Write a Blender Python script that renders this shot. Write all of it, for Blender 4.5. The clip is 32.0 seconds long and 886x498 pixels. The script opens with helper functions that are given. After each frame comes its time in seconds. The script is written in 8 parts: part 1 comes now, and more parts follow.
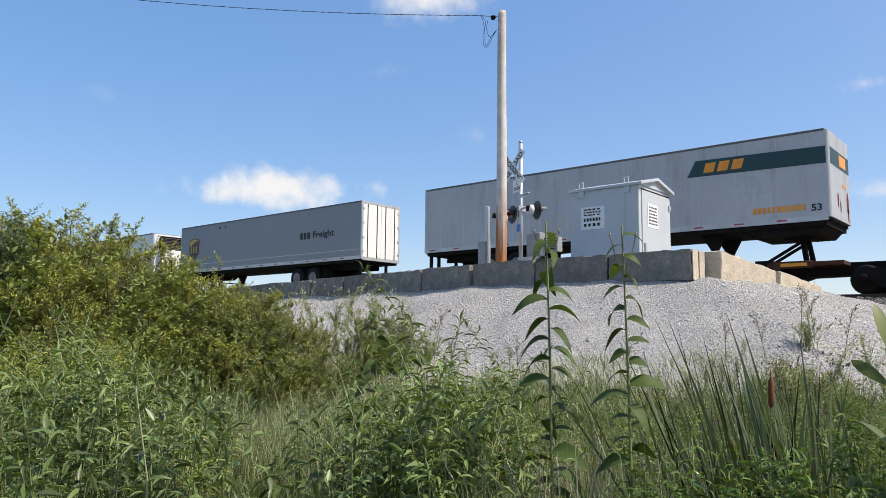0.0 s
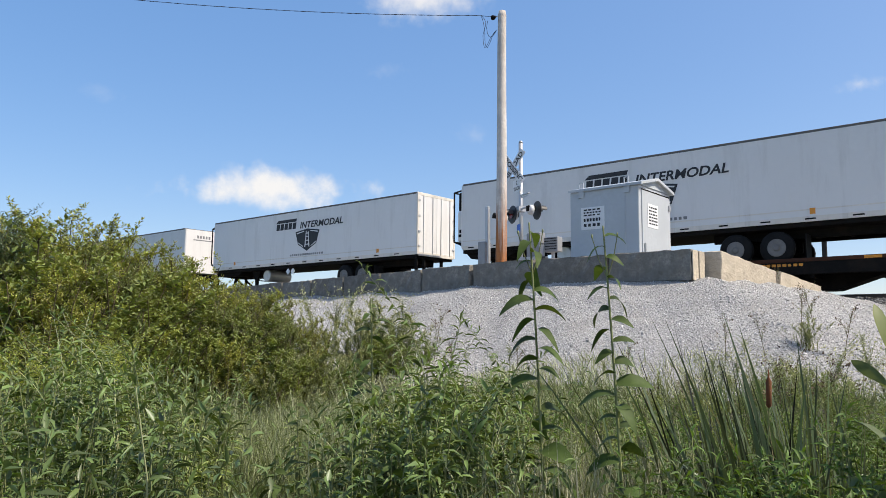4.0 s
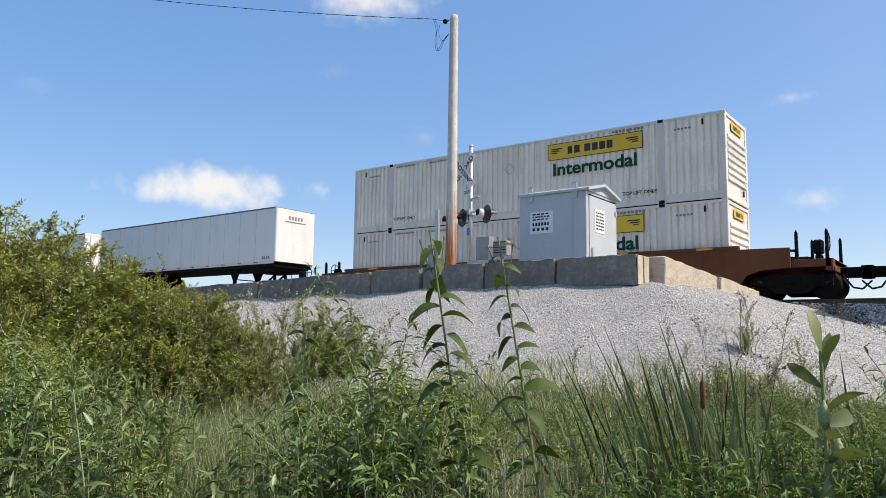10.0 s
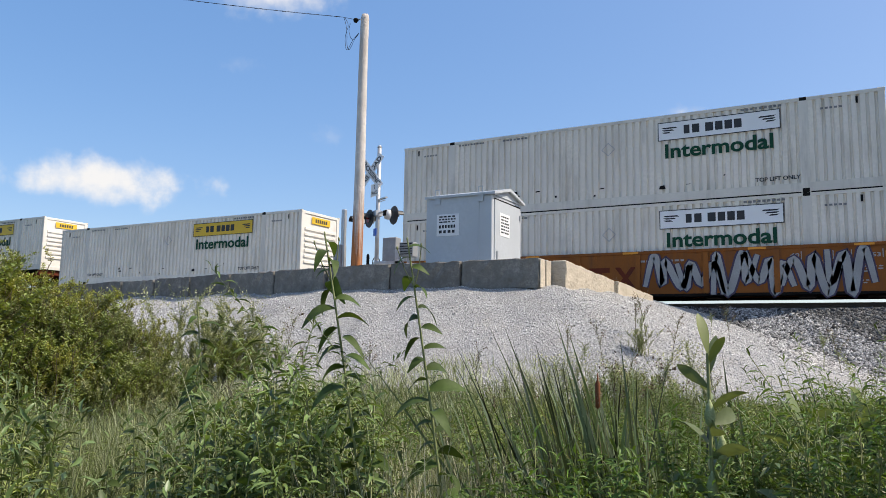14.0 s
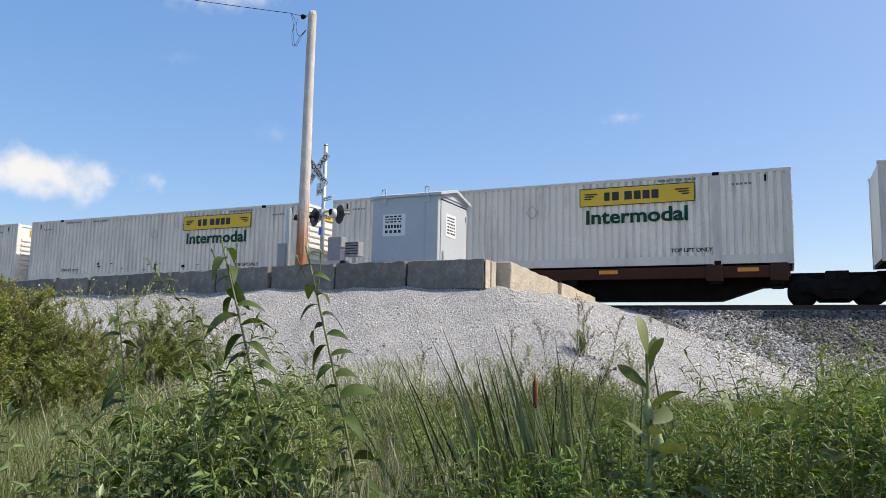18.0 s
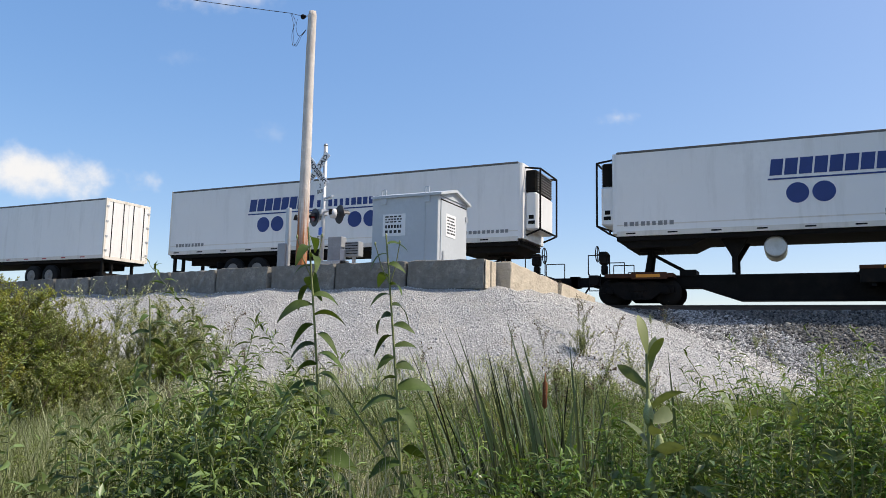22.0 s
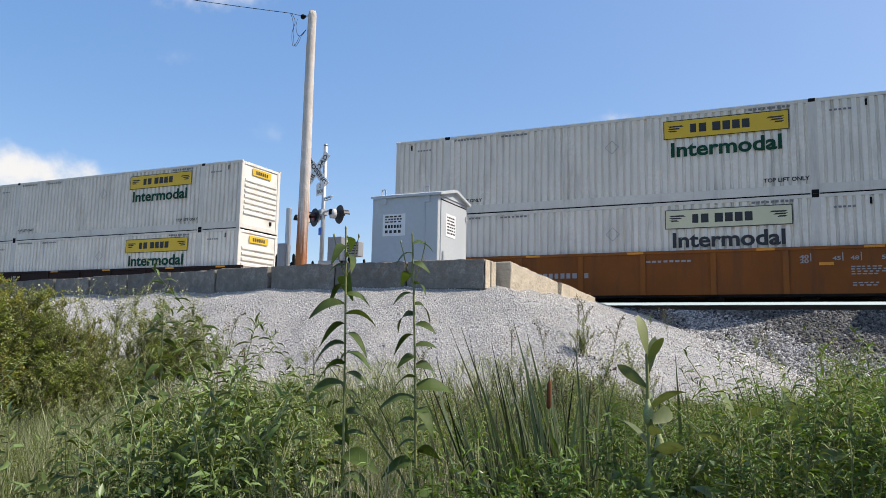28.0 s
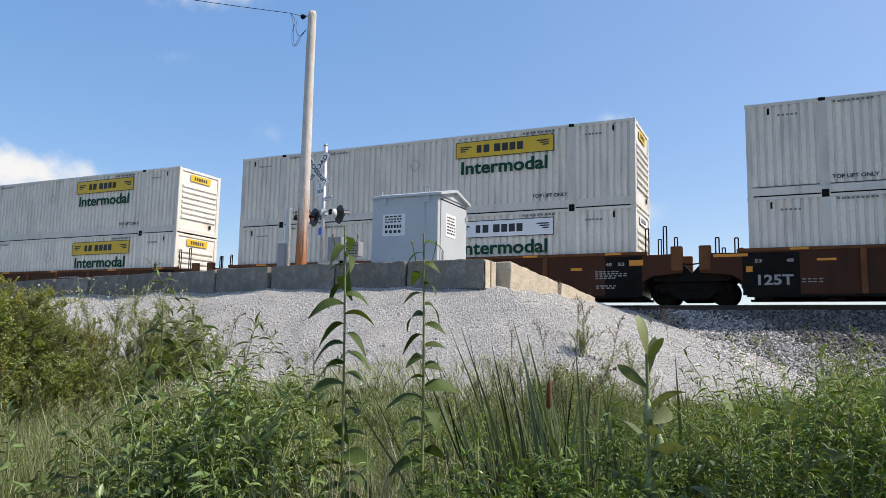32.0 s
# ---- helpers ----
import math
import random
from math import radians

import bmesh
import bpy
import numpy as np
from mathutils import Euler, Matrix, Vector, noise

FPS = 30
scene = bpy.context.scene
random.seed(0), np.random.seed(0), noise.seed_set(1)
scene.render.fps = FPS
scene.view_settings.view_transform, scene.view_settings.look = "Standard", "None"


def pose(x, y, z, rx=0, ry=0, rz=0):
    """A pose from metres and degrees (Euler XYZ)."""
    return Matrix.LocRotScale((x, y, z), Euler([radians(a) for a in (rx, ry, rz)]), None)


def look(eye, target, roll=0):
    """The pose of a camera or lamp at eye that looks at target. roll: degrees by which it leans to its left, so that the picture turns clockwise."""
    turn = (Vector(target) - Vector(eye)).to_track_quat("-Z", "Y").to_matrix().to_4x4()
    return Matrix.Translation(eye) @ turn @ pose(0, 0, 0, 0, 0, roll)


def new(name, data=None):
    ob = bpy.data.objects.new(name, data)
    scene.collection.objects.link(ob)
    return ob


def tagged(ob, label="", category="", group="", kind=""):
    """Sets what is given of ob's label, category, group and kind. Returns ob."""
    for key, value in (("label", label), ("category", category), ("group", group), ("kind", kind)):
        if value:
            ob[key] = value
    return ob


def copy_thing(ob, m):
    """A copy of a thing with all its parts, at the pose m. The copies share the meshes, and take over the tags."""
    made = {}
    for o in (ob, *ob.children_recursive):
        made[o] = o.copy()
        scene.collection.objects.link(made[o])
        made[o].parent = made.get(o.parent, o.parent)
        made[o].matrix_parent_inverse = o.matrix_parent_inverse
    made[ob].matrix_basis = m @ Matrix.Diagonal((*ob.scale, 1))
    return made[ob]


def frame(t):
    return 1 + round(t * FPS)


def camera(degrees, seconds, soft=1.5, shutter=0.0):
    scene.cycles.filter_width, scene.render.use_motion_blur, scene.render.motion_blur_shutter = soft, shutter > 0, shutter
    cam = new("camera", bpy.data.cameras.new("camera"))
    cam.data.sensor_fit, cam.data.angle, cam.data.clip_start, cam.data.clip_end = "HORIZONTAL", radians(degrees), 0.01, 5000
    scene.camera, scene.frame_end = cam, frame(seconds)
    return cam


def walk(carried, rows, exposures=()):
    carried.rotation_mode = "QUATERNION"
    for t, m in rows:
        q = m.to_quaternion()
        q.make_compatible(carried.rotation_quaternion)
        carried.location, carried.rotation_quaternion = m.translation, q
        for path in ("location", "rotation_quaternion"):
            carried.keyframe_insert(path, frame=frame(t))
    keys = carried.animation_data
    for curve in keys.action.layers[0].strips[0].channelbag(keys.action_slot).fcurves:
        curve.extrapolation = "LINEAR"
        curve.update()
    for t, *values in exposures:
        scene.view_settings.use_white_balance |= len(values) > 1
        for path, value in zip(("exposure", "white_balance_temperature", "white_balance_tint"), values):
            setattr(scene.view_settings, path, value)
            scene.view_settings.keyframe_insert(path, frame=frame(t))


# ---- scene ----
EYE = (0.0, 0.0, 1.6)
cam = camera(61.9, 32.0, soft=0.8, shutter=0.0)
PATH = [
    (0.0, pose(*EYE, 96.50, -0.56, 40.35)),
    (4.4, pose(*EYE, 96.51, -0.56, 40.35)),
    (5.0, pose(*EYE, 96.58, -0.61, 38.63)),
    (5.5, pose(*EYE, 96.62, -0.67, 37.81)),
    (6.0, pose(*EYE, 96.74, -0.71, 36.64)),
    (6.5, pose(*EYE, 96.76, -0.72, 36.41)),
    (10.6, pose(*EYE, 96.77, -0.74, 36.40)),
    (11.0, pose(*EYE, 96.78, -0.75, 36.06)),
    (12.5, pose(*EYE, 96.79, -0.76, 36.05)),
    (13.0, pose(*EYE, 96.82, -0.83, 33.86)),
    (13.5, pose(*EYE, 96.89, -0.90, 31.52)),
    (14.0, pose(*EYE, 96.97, -0.97, 29.08)),
    (14.5, pose(*EYE, 97.05, -1.04, 26.25)),
    (15.1, pose(*EYE, 97.07, -1.10, 24.86)),
    (16.5, pose(*EYE, 97.07, -1.10, 24.84)),
    (32.0, pose(*EYE, 97.07, -1.10, 24.83)),
]
walk(cam, PATH, exposures=[(0.0, 0.91, 6980, 11), (32.0, 0.91, 6980, 11)])

# ---- sky and sun ----
SUN_DIR = Vector((0.72, 0.29, 1.0)).normalized()
world = bpy.data.worlds.new("sky")
scene.world = world
world.use_nodes = True
wn = world.node_tree
sky = wn.nodes.new("ShaderNodeTexSky")
sky.sky_type = "NISHITA"
sky.sun_disc = False
sky.sun_elevation = math.asin(SUN_DIR.z)
sky.sun_rotation = math.atan2(SUN_DIR.x, SUN_DIR.y)
sky.air_density, sky.dust_density, sky.ozone_density = 0.75, 1.3, 2.4
bg = wn.nodes["Background"]
bg.inputs["Strength"].default_value = 0.25
deep = wn.nodes.new("ShaderNodeHueSaturation")
deep.inputs["Saturation"].default_value = 1.95
deep.inputs["Hue"].default_value = 0.509
even = wn.nodes.new("ShaderNodeGamma")        # summer haze: less contrast between zenith and horizon
even.inputs["Gamma"].default_value = 0.46
wn.links.new(sky.outputs[0], even.inputs["Color"])
wn.links.new(even.outputs[0], deep.inputs["Color"])
wn.links.new(deep.outputs[0], bg.inputs["Color"])
sun = new("sun", bpy.data.lights.new("sun", "SUN"))
sun.data.energy, sun.data.angle, sun.data.color = 2.95, radians(0.53), (1.0, 0.95, 0.87)
sun.matrix_world = look(SUN_DIR * 60, (0, 0, 0))

RAIL = 2.86          # top of rail
TRACK_Y = 25.215     # middle of the near track
SPEED = 30.1         # of the train, along +x
LAST = 32.0


# ---- materials ----
def mix_rgb(nt, a, b, fac, mode="MIX"):
    n = nt.nodes.new("ShaderNodeMix")
    n.data_type, n.blend_type = "RGBA", mode
    for sock, v in ((n.inputs[0], fac), (n.inputs[6], a), (n.inputs[7], b)):
        if isinstance(v, bpy.types.NodeSocket):
            nt.links.new(v, sock)
        elif isinstance(v, (int, float)):
            sock.default_value = v
        else:
            sock.default_value = (*v, 1)
    return n.outputs[2]


def noise_fac(nt, coord, scale, detail=3.0, lo=0.35, hi=0.65, stretch=None, rough=0.55):
    if stretch:
        mp = nt.nodes.new("ShaderNodeMapping")
        mp.inputs["Scale"].default_value = stretch
        nt.links.new(coord, mp.inputs[0])
        coord = mp.outputs[0]
    n = nt.nodes.new("ShaderNodeTexNoise")
    n.inputs["Scale"].default_value = scale
    n.inputs["Detail"].default_value = detail
    n.inputs["Roughness"].default_value = rough
    nt.links.new(coord, n.inputs["Vector"])
    r = nt.nodes.new("ShaderNodeMapRange")
    r.inputs[1].default_value, r.inputs[2].default_value = lo, hi
    nt.links.new(n.outputs[0], r.inputs[0])
    return r.outputs[0]


def mat(name, base, rough=0.6, metal=0.0, var=0.12, scale=2.0, grain=30.0, bump=0.0, bump_scale=40.0,
        dirt=None, dirt_amount=0.0, streak=False, rnd=0.0, island=0.0, spec=0.5, translucent=0.0, cells=0.0):
    m = bpy.data.materials.new(name)
    m.use_nodes = True
    nt = m.node_tree
    b = nt.nodes["Principled BSDF"]
    co = nt.nodes.new("ShaderNodeTexCoord").outputs["Object"]
    dark, light = [c * (1 - var) for c in base], [min(1, c * (1 + var)) for c in base]
    col = mix_rgb(nt, dark, light, noise_fac(nt, co, scale))
    fine = noise_fac(nt, co, grain, 2.0, 0.3, 0.7)
    col = mix_rgb(nt, col, [c * (1 - 0.6 * var) for c in base], fine)
    if dirt:
        f = noise_fac(nt, co, 1.0 if streak else 1.3, 5.0, 0.52, 0.75, (2.6, 2.6, 0.35) if streak else None, 0.65)
        k = nt.nodes.new("ShaderNodeMath")
        k.operation = "MULTIPLY"
        k.inputs[1].default_value = dirt_amount
        nt.links.new(f, k.inputs[0])
        col = mix_rgb(nt, col, dirt, k.outputs[0])
    pits = None
    if cells:
        vo = nt.nodes.new("ShaderNodeTexVoronoi")
        vo.inputs["Scale"].default_value = cells
        nt.links.new(co, vo.inputs["Vector"])
        pits = vo.outputs["Distance"]
        sep = nt.nodes.new("ShaderNodeSeparateColor")
        nt.links.new(vo.outputs["Color"], sep.inputs[0])
        cr = nt.nodes.new("ShaderNodeMapRange")
        cr.inputs[3].default_value, cr.inputs[4].default_value = 0.62, 1.30
        nt.links.new(sep.outputs[0], cr.inputs[0])
        ch = nt.nodes.new("ShaderNodeHueSaturation")
        nt.links.new(cr.outputs[0], ch.inputs["Value"])
        nt.links.new(col, ch.inputs["Color"])
        col = ch.outputs[0]
    if rnd or island:
        if island:
            src, amount = nt.nodes.new("ShaderNodeNewGeometry").outputs["Random Per Island"], island
        else:
            src, amount = nt.nodes.new("ShaderNodeObjectInfo").outputs["Random"], rnd
        hsv = nt.nodes.new("ShaderNodeHueSaturation")
        r = nt.nodes.new("ShaderNodeMapRange")
        r.inputs[3].default_value, r.inputs[4].default_value = 1 - amount, 1 + amount
        nt.links.new(src, r.inputs[0])
        nt.links.new(r.outputs[0], hsv.inputs["Value"])
        r2 = nt.nodes.new("ShaderNodeMapRange")
        r2.inputs[3].default_value, r2.inputs[4].default_value = 0.5 - 0.016 * amount, 0.5 + 0.02 * amount
        nt.links.new(src, r2.inputs[0])
        nt.links.new(r2.outputs[0], hsv.inputs["Hue"])
        nt.links.new(col, hsv.inputs["Color"])
        col = hsv.outputs[0]
    nt.links.new(col, b.inputs["Base Color"])
    b.inputs["Roughness"].default_value, b.inputs["Metallic"].default_value = rough, metal
    b.inputs["Specular IOR Level"].default_value = spec
    if bump:
        bn = nt.nodes.new("ShaderNodeTexNoise")
        bn.inputs["Scale"].default_value, bn.inputs["Detail"].default_value = bump_scale, 4.0
        nt.links.new(co, bn.inputs["Vector"])
        bp = nt.nodes.new("ShaderNodeBump")
        bp.inputs["Strength"].default_value, bp.inputs["Distance"].default_value = bump, 0.02
        if pits:
            bp.invert = True
            bp.inputs["Distance"].default_value = 0.9 / cells
        nt.links.new(pits if pits else bn.outputs[0], bp.inputs["Height"])
        nt.links.new(bp.outputs[0], b.inputs["Normal"])
    if translucent:
        tr = nt.nodes.new("ShaderNodeBsdfTranslucent")
        bright = mix_rgb(nt, col, (1.0, 0.97, 0.40), 1.0, "MULTIPLY")
        g = nt.nodes.new("ShaderNodeHueSaturation")
        g.inputs["Value"].default_value = 1.7
        nt.links.new(bright, g.inputs["Color"])
        nt.links.new(g.outputs[0], tr.inputs["Color"])
        mx = nt.nodes.new("ShaderNodeMixShader")
        mx.inputs[0].default_value = translucent
        nt.links.new(b.outputs[0], mx.inputs[1])
        nt.links.new(tr.outputs[0], mx.inputs[2])
        nt.links.new(mx.outputs[0], nt.nodes["Material Output"].inputs["Surface"])
    return m


def pole_mat():
    """Bleached grey-tan wood that turns red-brown, streak by streak, towards the ground."""
    m = mat("pole_wood", (0.61, 0.56, 0.51), 0.85, var=0.18, scale=2, grain=9, bump=0.8, bump_scale=14, dirt=(0.33, 0.25, 0.19), dirt_amount=0.7, streak=True)
    nt = m.node_tree
    b = nt.nodes["Principled BSDF"]
    upper = b.inputs["Base Color"].links[0].from_socket
    co = nt.nodes.new("ShaderNodeTexCoord").outputs["Object"]
    sep = nt.nodes.new("ShaderNodeSeparateXYZ")
    nt.links.new(co, sep.inputs[0])
    wob = noise_fac(nt, co, 1.0, 4.0, 0.2, 0.8, (9.0, 9.0, 0.45), 0.6)
    k = nt.nodes.new("ShaderNodeMath")
    k.operation = "MULTIPLY_ADD"
    k.inputs[1].default_value = 3.6
    nt.links.new(wob, k.inputs[0])
    nt.links.new(sep.outputs[2], k.inputs[2])
    r = nt.nodes.new("ShaderNodeMapRange")
    r.inputs[1].default_value, r.inputs[2].default_value = 6.3, 7.9
    nt.links.new(k.outputs[0], r.inputs[0])
    lower = mix_rgb(nt, (0.40, 0.145, 0.045), (0.11, 0.05, 0.026), noise_fac(nt, co, 1.0, 4.0, 0.42, 0.68, (8.0, 8.0, 0.7), 0.6))
    nt.links.new(mix_rgb(nt, lower, upper, r.outputs[0]), b.inputs["Base Color"])
    return m


GRIME = (0.16, 0.13, 0.10)
RUST = (0.20, 0.07, 0.025)
M = {
    "gravel": mat("white_gravel", (0.37, 0.36, 0.34), 0.9, var=0.2, scale=1.2, grain=30, bump=1.0, cells=44, dirt=(0.34, 0.31, 0.26), dirt_amount=0.5),
    "stone": mat("limestone_chips", (0.475, 0.465, 0.445), 0.9, var=0.15, scale=9, island=0.34),
    "ballast": mat("ballast_bed", (0.085, 0.08, 0.072), 0.9, var=0.35, scale=2, grain=16, bump=1.0, cells=24),
    "mixed_stone": mat("grey_stone_mix", (0.36, 0.35, 0.335), 0.88, var=0.2, scale=9, island=0.8),
    "ballast_stone": mat("ballast_stones", (0.125, 0.12, 0.112), 0.85, var=0.2, scale=9, island=0.9),
    "soil": mat("ditch_soil", (0.06, 0.052, 0.032), 0.95, var=0.35, scale=1.5, grain=14, bump=0.8, bump_scale=14, dirt=(0.09, 0.12, 0.035), dirt_amount=0.9),
    "field": mat("far_field", (0.11, 0.15, 0.05), 0.95, var=0.25, scale=0.05, grain=2.0, bump=0.6, bump_scale=3),
    # stained wall concrete; the paler copy below puts sunlit end faces into colour
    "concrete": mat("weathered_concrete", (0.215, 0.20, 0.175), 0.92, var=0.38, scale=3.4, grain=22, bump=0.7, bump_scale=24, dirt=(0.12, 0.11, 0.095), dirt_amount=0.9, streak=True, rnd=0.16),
    "concrete_raw_lit": mat("broken_sunlit_concrete", (0.52, 0.45, 0.35), 0.92, var=0.25, scale=2.2, grain=22, bump=0.8, bump_scale=16, dirt=(0.24, 0.21, 0.17), dirt_amount=0.85, rnd=0.1),
    "case": mat("case_aluminium_paint", (0.475, 0.505, 0.53), 0.42, var=0.06, scale=1.2, grain=12, spec=0.4),
    "box_grey": mat("dull_grey_box_paint", (0.28, 0.29, 0.30), 0.55, var=0.12, scale=3.0, grain=14, dirt=GRIME, dirt_amount=0.3),
    "steel": mat("galvanised_steel", (0.52, 0.53, 0.54), 0.45, 0.6, var=0.12, scale=3),
    "pole": pole_mat(),
    "sign_white": mat("sign_white", (0.80, 0.80, 0.80), 0.5, var=0.04),
    "black": mat("black_paint", (0.018, 0.018, 0.02), 0.5, var=0.3),
    "ink": mat("black_lettering", (0.025, 0.025, 0.028), 0.6, var=0.2),
    "blue_tag": mat("blue_tag", (0.03, 0.14, 0.55), 0.5),
    "red_lens": mat("dark_red_lens", (0.16, 0.01, 0.01), 0.25),
    "lens_hood": mat("grey_round_back", (0.55, 0.56, 0.57), 0.45, var=0.1),
    "rail": mat("rail_steel", (0.09, 0.065, 0.05), 0.6, 0.4, var=0.25, scale=3),
    "tie": mat("concrete_tie", (0.28, 0.26, 0.24), 0.9, var=0.2, scale=3, bump=0.4),
    "wire": mat("black_cable", (0.02, 0.02, 0.022), 0.6),
    "wood_dark": mat("dead_twig", (0.10, 0.08, 0.06), 0.9, var=0.3),
    # train
    "white_box": mat("container_white_paint", (0.80, 0.735, 0.635), 0.5, var=0.09, scale=0.7, grain=10, dirt=(0.40, 0.35, 0.28), dirt_amount=0.65, streak=True, rnd=0.07),
    "bright_white": mat("clean_white_paint", (0.86, 0.84, 0.80), 0.45, var=0.04, scale=0.7, grain=10, dirt=(0.6, 0.56, 0.5), dirt_amount=0.4, streak=True),
    "white_frame": mat("container_frame_paint", (0.69, 0.64, 0.56), 0.5, var=0.08, scale=1.0, grain=10, dirt=GRIME, dirt_amount=0.4, streak=True, rnd=0.06),
    "white_end": mat("container_end_paint", (0.74, 0.71, 0.65), 0.5, var=0.08, scale=0.8, dirt=(0.45, 0.36, 0.26), dirt_amount=0.45, rnd=0.06),
    "beige_box": mat("container_beige_paint", (0.74, 0.64, 0.50), 0.55, var=0.08, scale=0.5, grain=8, dirt=RUST, dirt_amount=0.35, streak=True),
    "navy_box": mat("container_navy_paint", (0.007, 0.021, 0.082), 0.5, var=0.15, scale=0.6, dirt=(0.02, 0.025, 0.05), dirt_amount=0.5, spec=0.25, streak=True),
    "trailer_white": mat("trailer_white_skin", (0.75, 0.735, 0.71), 0.38, var=0.04, scale=0.4, grain=6, dirt=(0.48, 0.46, 0.42), dirt_amount=0.35, streak=True, rnd=0.05),
    "trailer_grey": mat("trailer_grey_skin", (0.22, 0.235, 0.25), 0.38, var=0.05, scale=0.4, grain=6, dirt=(0.20, 0.20, 0.19), dirt_amount=0.4, streak=True),
    "trailer_old": mat("trailer_old_aluminium_skin", (0.42, 0.43, 0.44), 0.45, 0.1, var=0.08, scale=0.6, grain=6, dirt=(0.24, 0.22, 0.2), dirt_amount=0.6, streak=True),
    "alu": mat("aluminium_rail", (0.50, 0.50, 0.49), 0.4, 0.5, var=0.12, scale=2, dirt=GRIME, dirt_amount=0.4),
    "dark_rail": mat("dark_roof_rail", (0.13, 0.12, 0.11), 0.6, 0.2, var=0.3, scale=2),
    "under": mat("black_underframe", (0.010, 0.009, 0.008), 0.85, var=0.4, scale=3, dirt=(0.03, 0.02, 0.014), dirt_amount=0.6, spec=0.15),
    "tyre": mat("tyre_rubber", (0.012, 0.012, 0.012), 0.85, spec=0.2, var=0.3, scale=6),
    "rim": mat("wheel_rim", (0.17, 0.16, 0.15), 0.45, 0.3, var=0.2, scale=4, dirt=GRIME, dirt_amount=0.6),
    "red_tape": mat("red_reflector", (0.35, 0.03, 0.025), 0.5),
    "amber": mat("amber_reflector", (0.75, 0.28, 0.02), 0.45),
    "green_ink": mat("green_lettering", (0.005, 0.058, 0.030), 0.6, var=0.15, spec=0.2),
    "yellow_plate": mat("yellow_plate", (0.72, 0.46, 0.025), 0.5, var=0.07, scale=1.5, rnd=0.05),
    "pale_plate": mat("faded_plate", (0.66, 0.62, 0.42), 0.55, var=0.08, scale=1.5),
    "navy_ink": mat("navy_lettering", (0.012, 0.035, 0.17), 0.45),
    "grey_ink": mat("grey_lettering", (0.20, 0.20, 0.20), 0.55),
    "shield_brown": mat("brown_shield", (0.085, 0.035, 0.012), 0.45),
    "shield_gold": mat("gold_shield", (0.55, 0.33, 0.06), 0.45),
    "dark_green": mat("dark_green_band", (0.008, 0.045, 0.05), 0.5),
    "red_ink": mat("red_spray_paint", (0.45, 0.04, 0.03), 0.6),
    "silver_spray": mat("silver_spray_paint", (0.33, 0.32, 0.31), 0.5, var=0.15),
    "violet_spray": mat("dark_spray_paint", (0.05, 0.03, 0.07), 0.5, var=0.2),
    "orange_car": mat("orange_car_paint", (0.26, 0.085, 0.018), 0.7, spec=0.2, var=0.15, scale=0.8, dirt=(0.12, 0.055, 0.03), dirt_amount=0.7, streak=True, rnd=0.1),
    "brown_car": mat("brown_car_paint", (0.072, 0.028, 0.014), 0.75, spec=0.2, var=0.2, scale=0.8, dirt=(0.038, 0.022, 0.015), dirt_amount=0.7, streak=True, rnd=0.15),
    "well_dark": mat("dark_rusty_well_side", (0.050, 0.023, 0.013), 0.8, var=0.45, scale=1.6, grain=14, dirt=(0.13, 0.055, 0.022), dirt_amount=0.7, streak=True, spec=0.2),
    "well_navy": mat("dark_navy_well_side", (0.008, 0.010, 0.022), 0.7, var=0.4, scale=1.6, grain=14, dirt=(0.02, 0.02, 0.026), dirt_amount=0.7, streak=True, spec=0.2),
    "rib_rust": mat("rusty_rib_paint", (0.17, 0.068, 0.026), 0.8, var=0.3, scale=1.8, dirt=(0.05, 0.025, 0.015), dirt_amount=0.7, streak=True, spec=0.2),
    "chassis_red": mat("chassis_red_paint", (0.15, 0.03, 0.012), 0.7, var=0.2, scale=1.5, dirt=(0.04, 0.025, 0.02), dirt_amount=0.8, spec=0.2),
    "rust_car": mat("rust_red_car_paint", (0.150, 0.055, 0.024), 0.75, spec=0.2, var=0.2, scale=0.8, dirt=(0.06, 0.03, 0.02), dirt_amount=0.8, streak=True),
    "umber_car": mat("umber_car_paint", (0.026, 0.012, 0.009), 0.7, spec=0.2, var=0.25, scale=0.8, dirt=(0.035, 0.022, 0.018), dirt_amount=0.6, streak=True),
    "maroon_car": mat("maroon_car_paint", (0.060, 0.013, 0.009), 0.6, var=0.15, scale=0.8, dirt=(0.05, 0.035, 0.03), dirt_amount=0.6, streak=True),
    "blue_car": mat("blue_car_paint", (0.014, 0.035, 0.12), 0.55, var=0.15, scale=0.8, dirt=(0.03, 0.03, 0.04), dirt_amount=0.7, streak=True),
    "truck_iron": mat("truck_cast_iron", (0.009, 0.0075, 0.0065), 0.85, var=0.4, scale=4, spec=0.15, dirt=(0.03, 0.018, 0.012), dirt_amount=0.5),
    "wheel_steel": mat("wheel_steel", (0.014, 0.011, 0.009), 0.8, 0.0, spec=0.2, var=0.3, scale=4),
    # plants
    "grass": mat("grass_blades", (0.150, 0.180, 0.070), 0.45, var=0.25, scale=0.8, island=0.5, translucent=0.19, spec=0.35),
    "dry_grass": mat("dry_grass_blades", (0.42, 0.405, 0.30), 0.6, var=0.2, scale=0.8, island=0.4, translucent=0.15, spec=0.3),
    "sedge": mat("grey_green_sedge", (0.36, 0.38, 0.24), 0.5, var=0.25, scale=0.8, island=0.5, translucent=0.17, spec=0.35),
    "leaf": mat("weed_leaves", (0.142, 0.198, 0.066), 0.42, var=0.2, scale=1.5, island=0.5, translucent=0.21, spec=0.25),
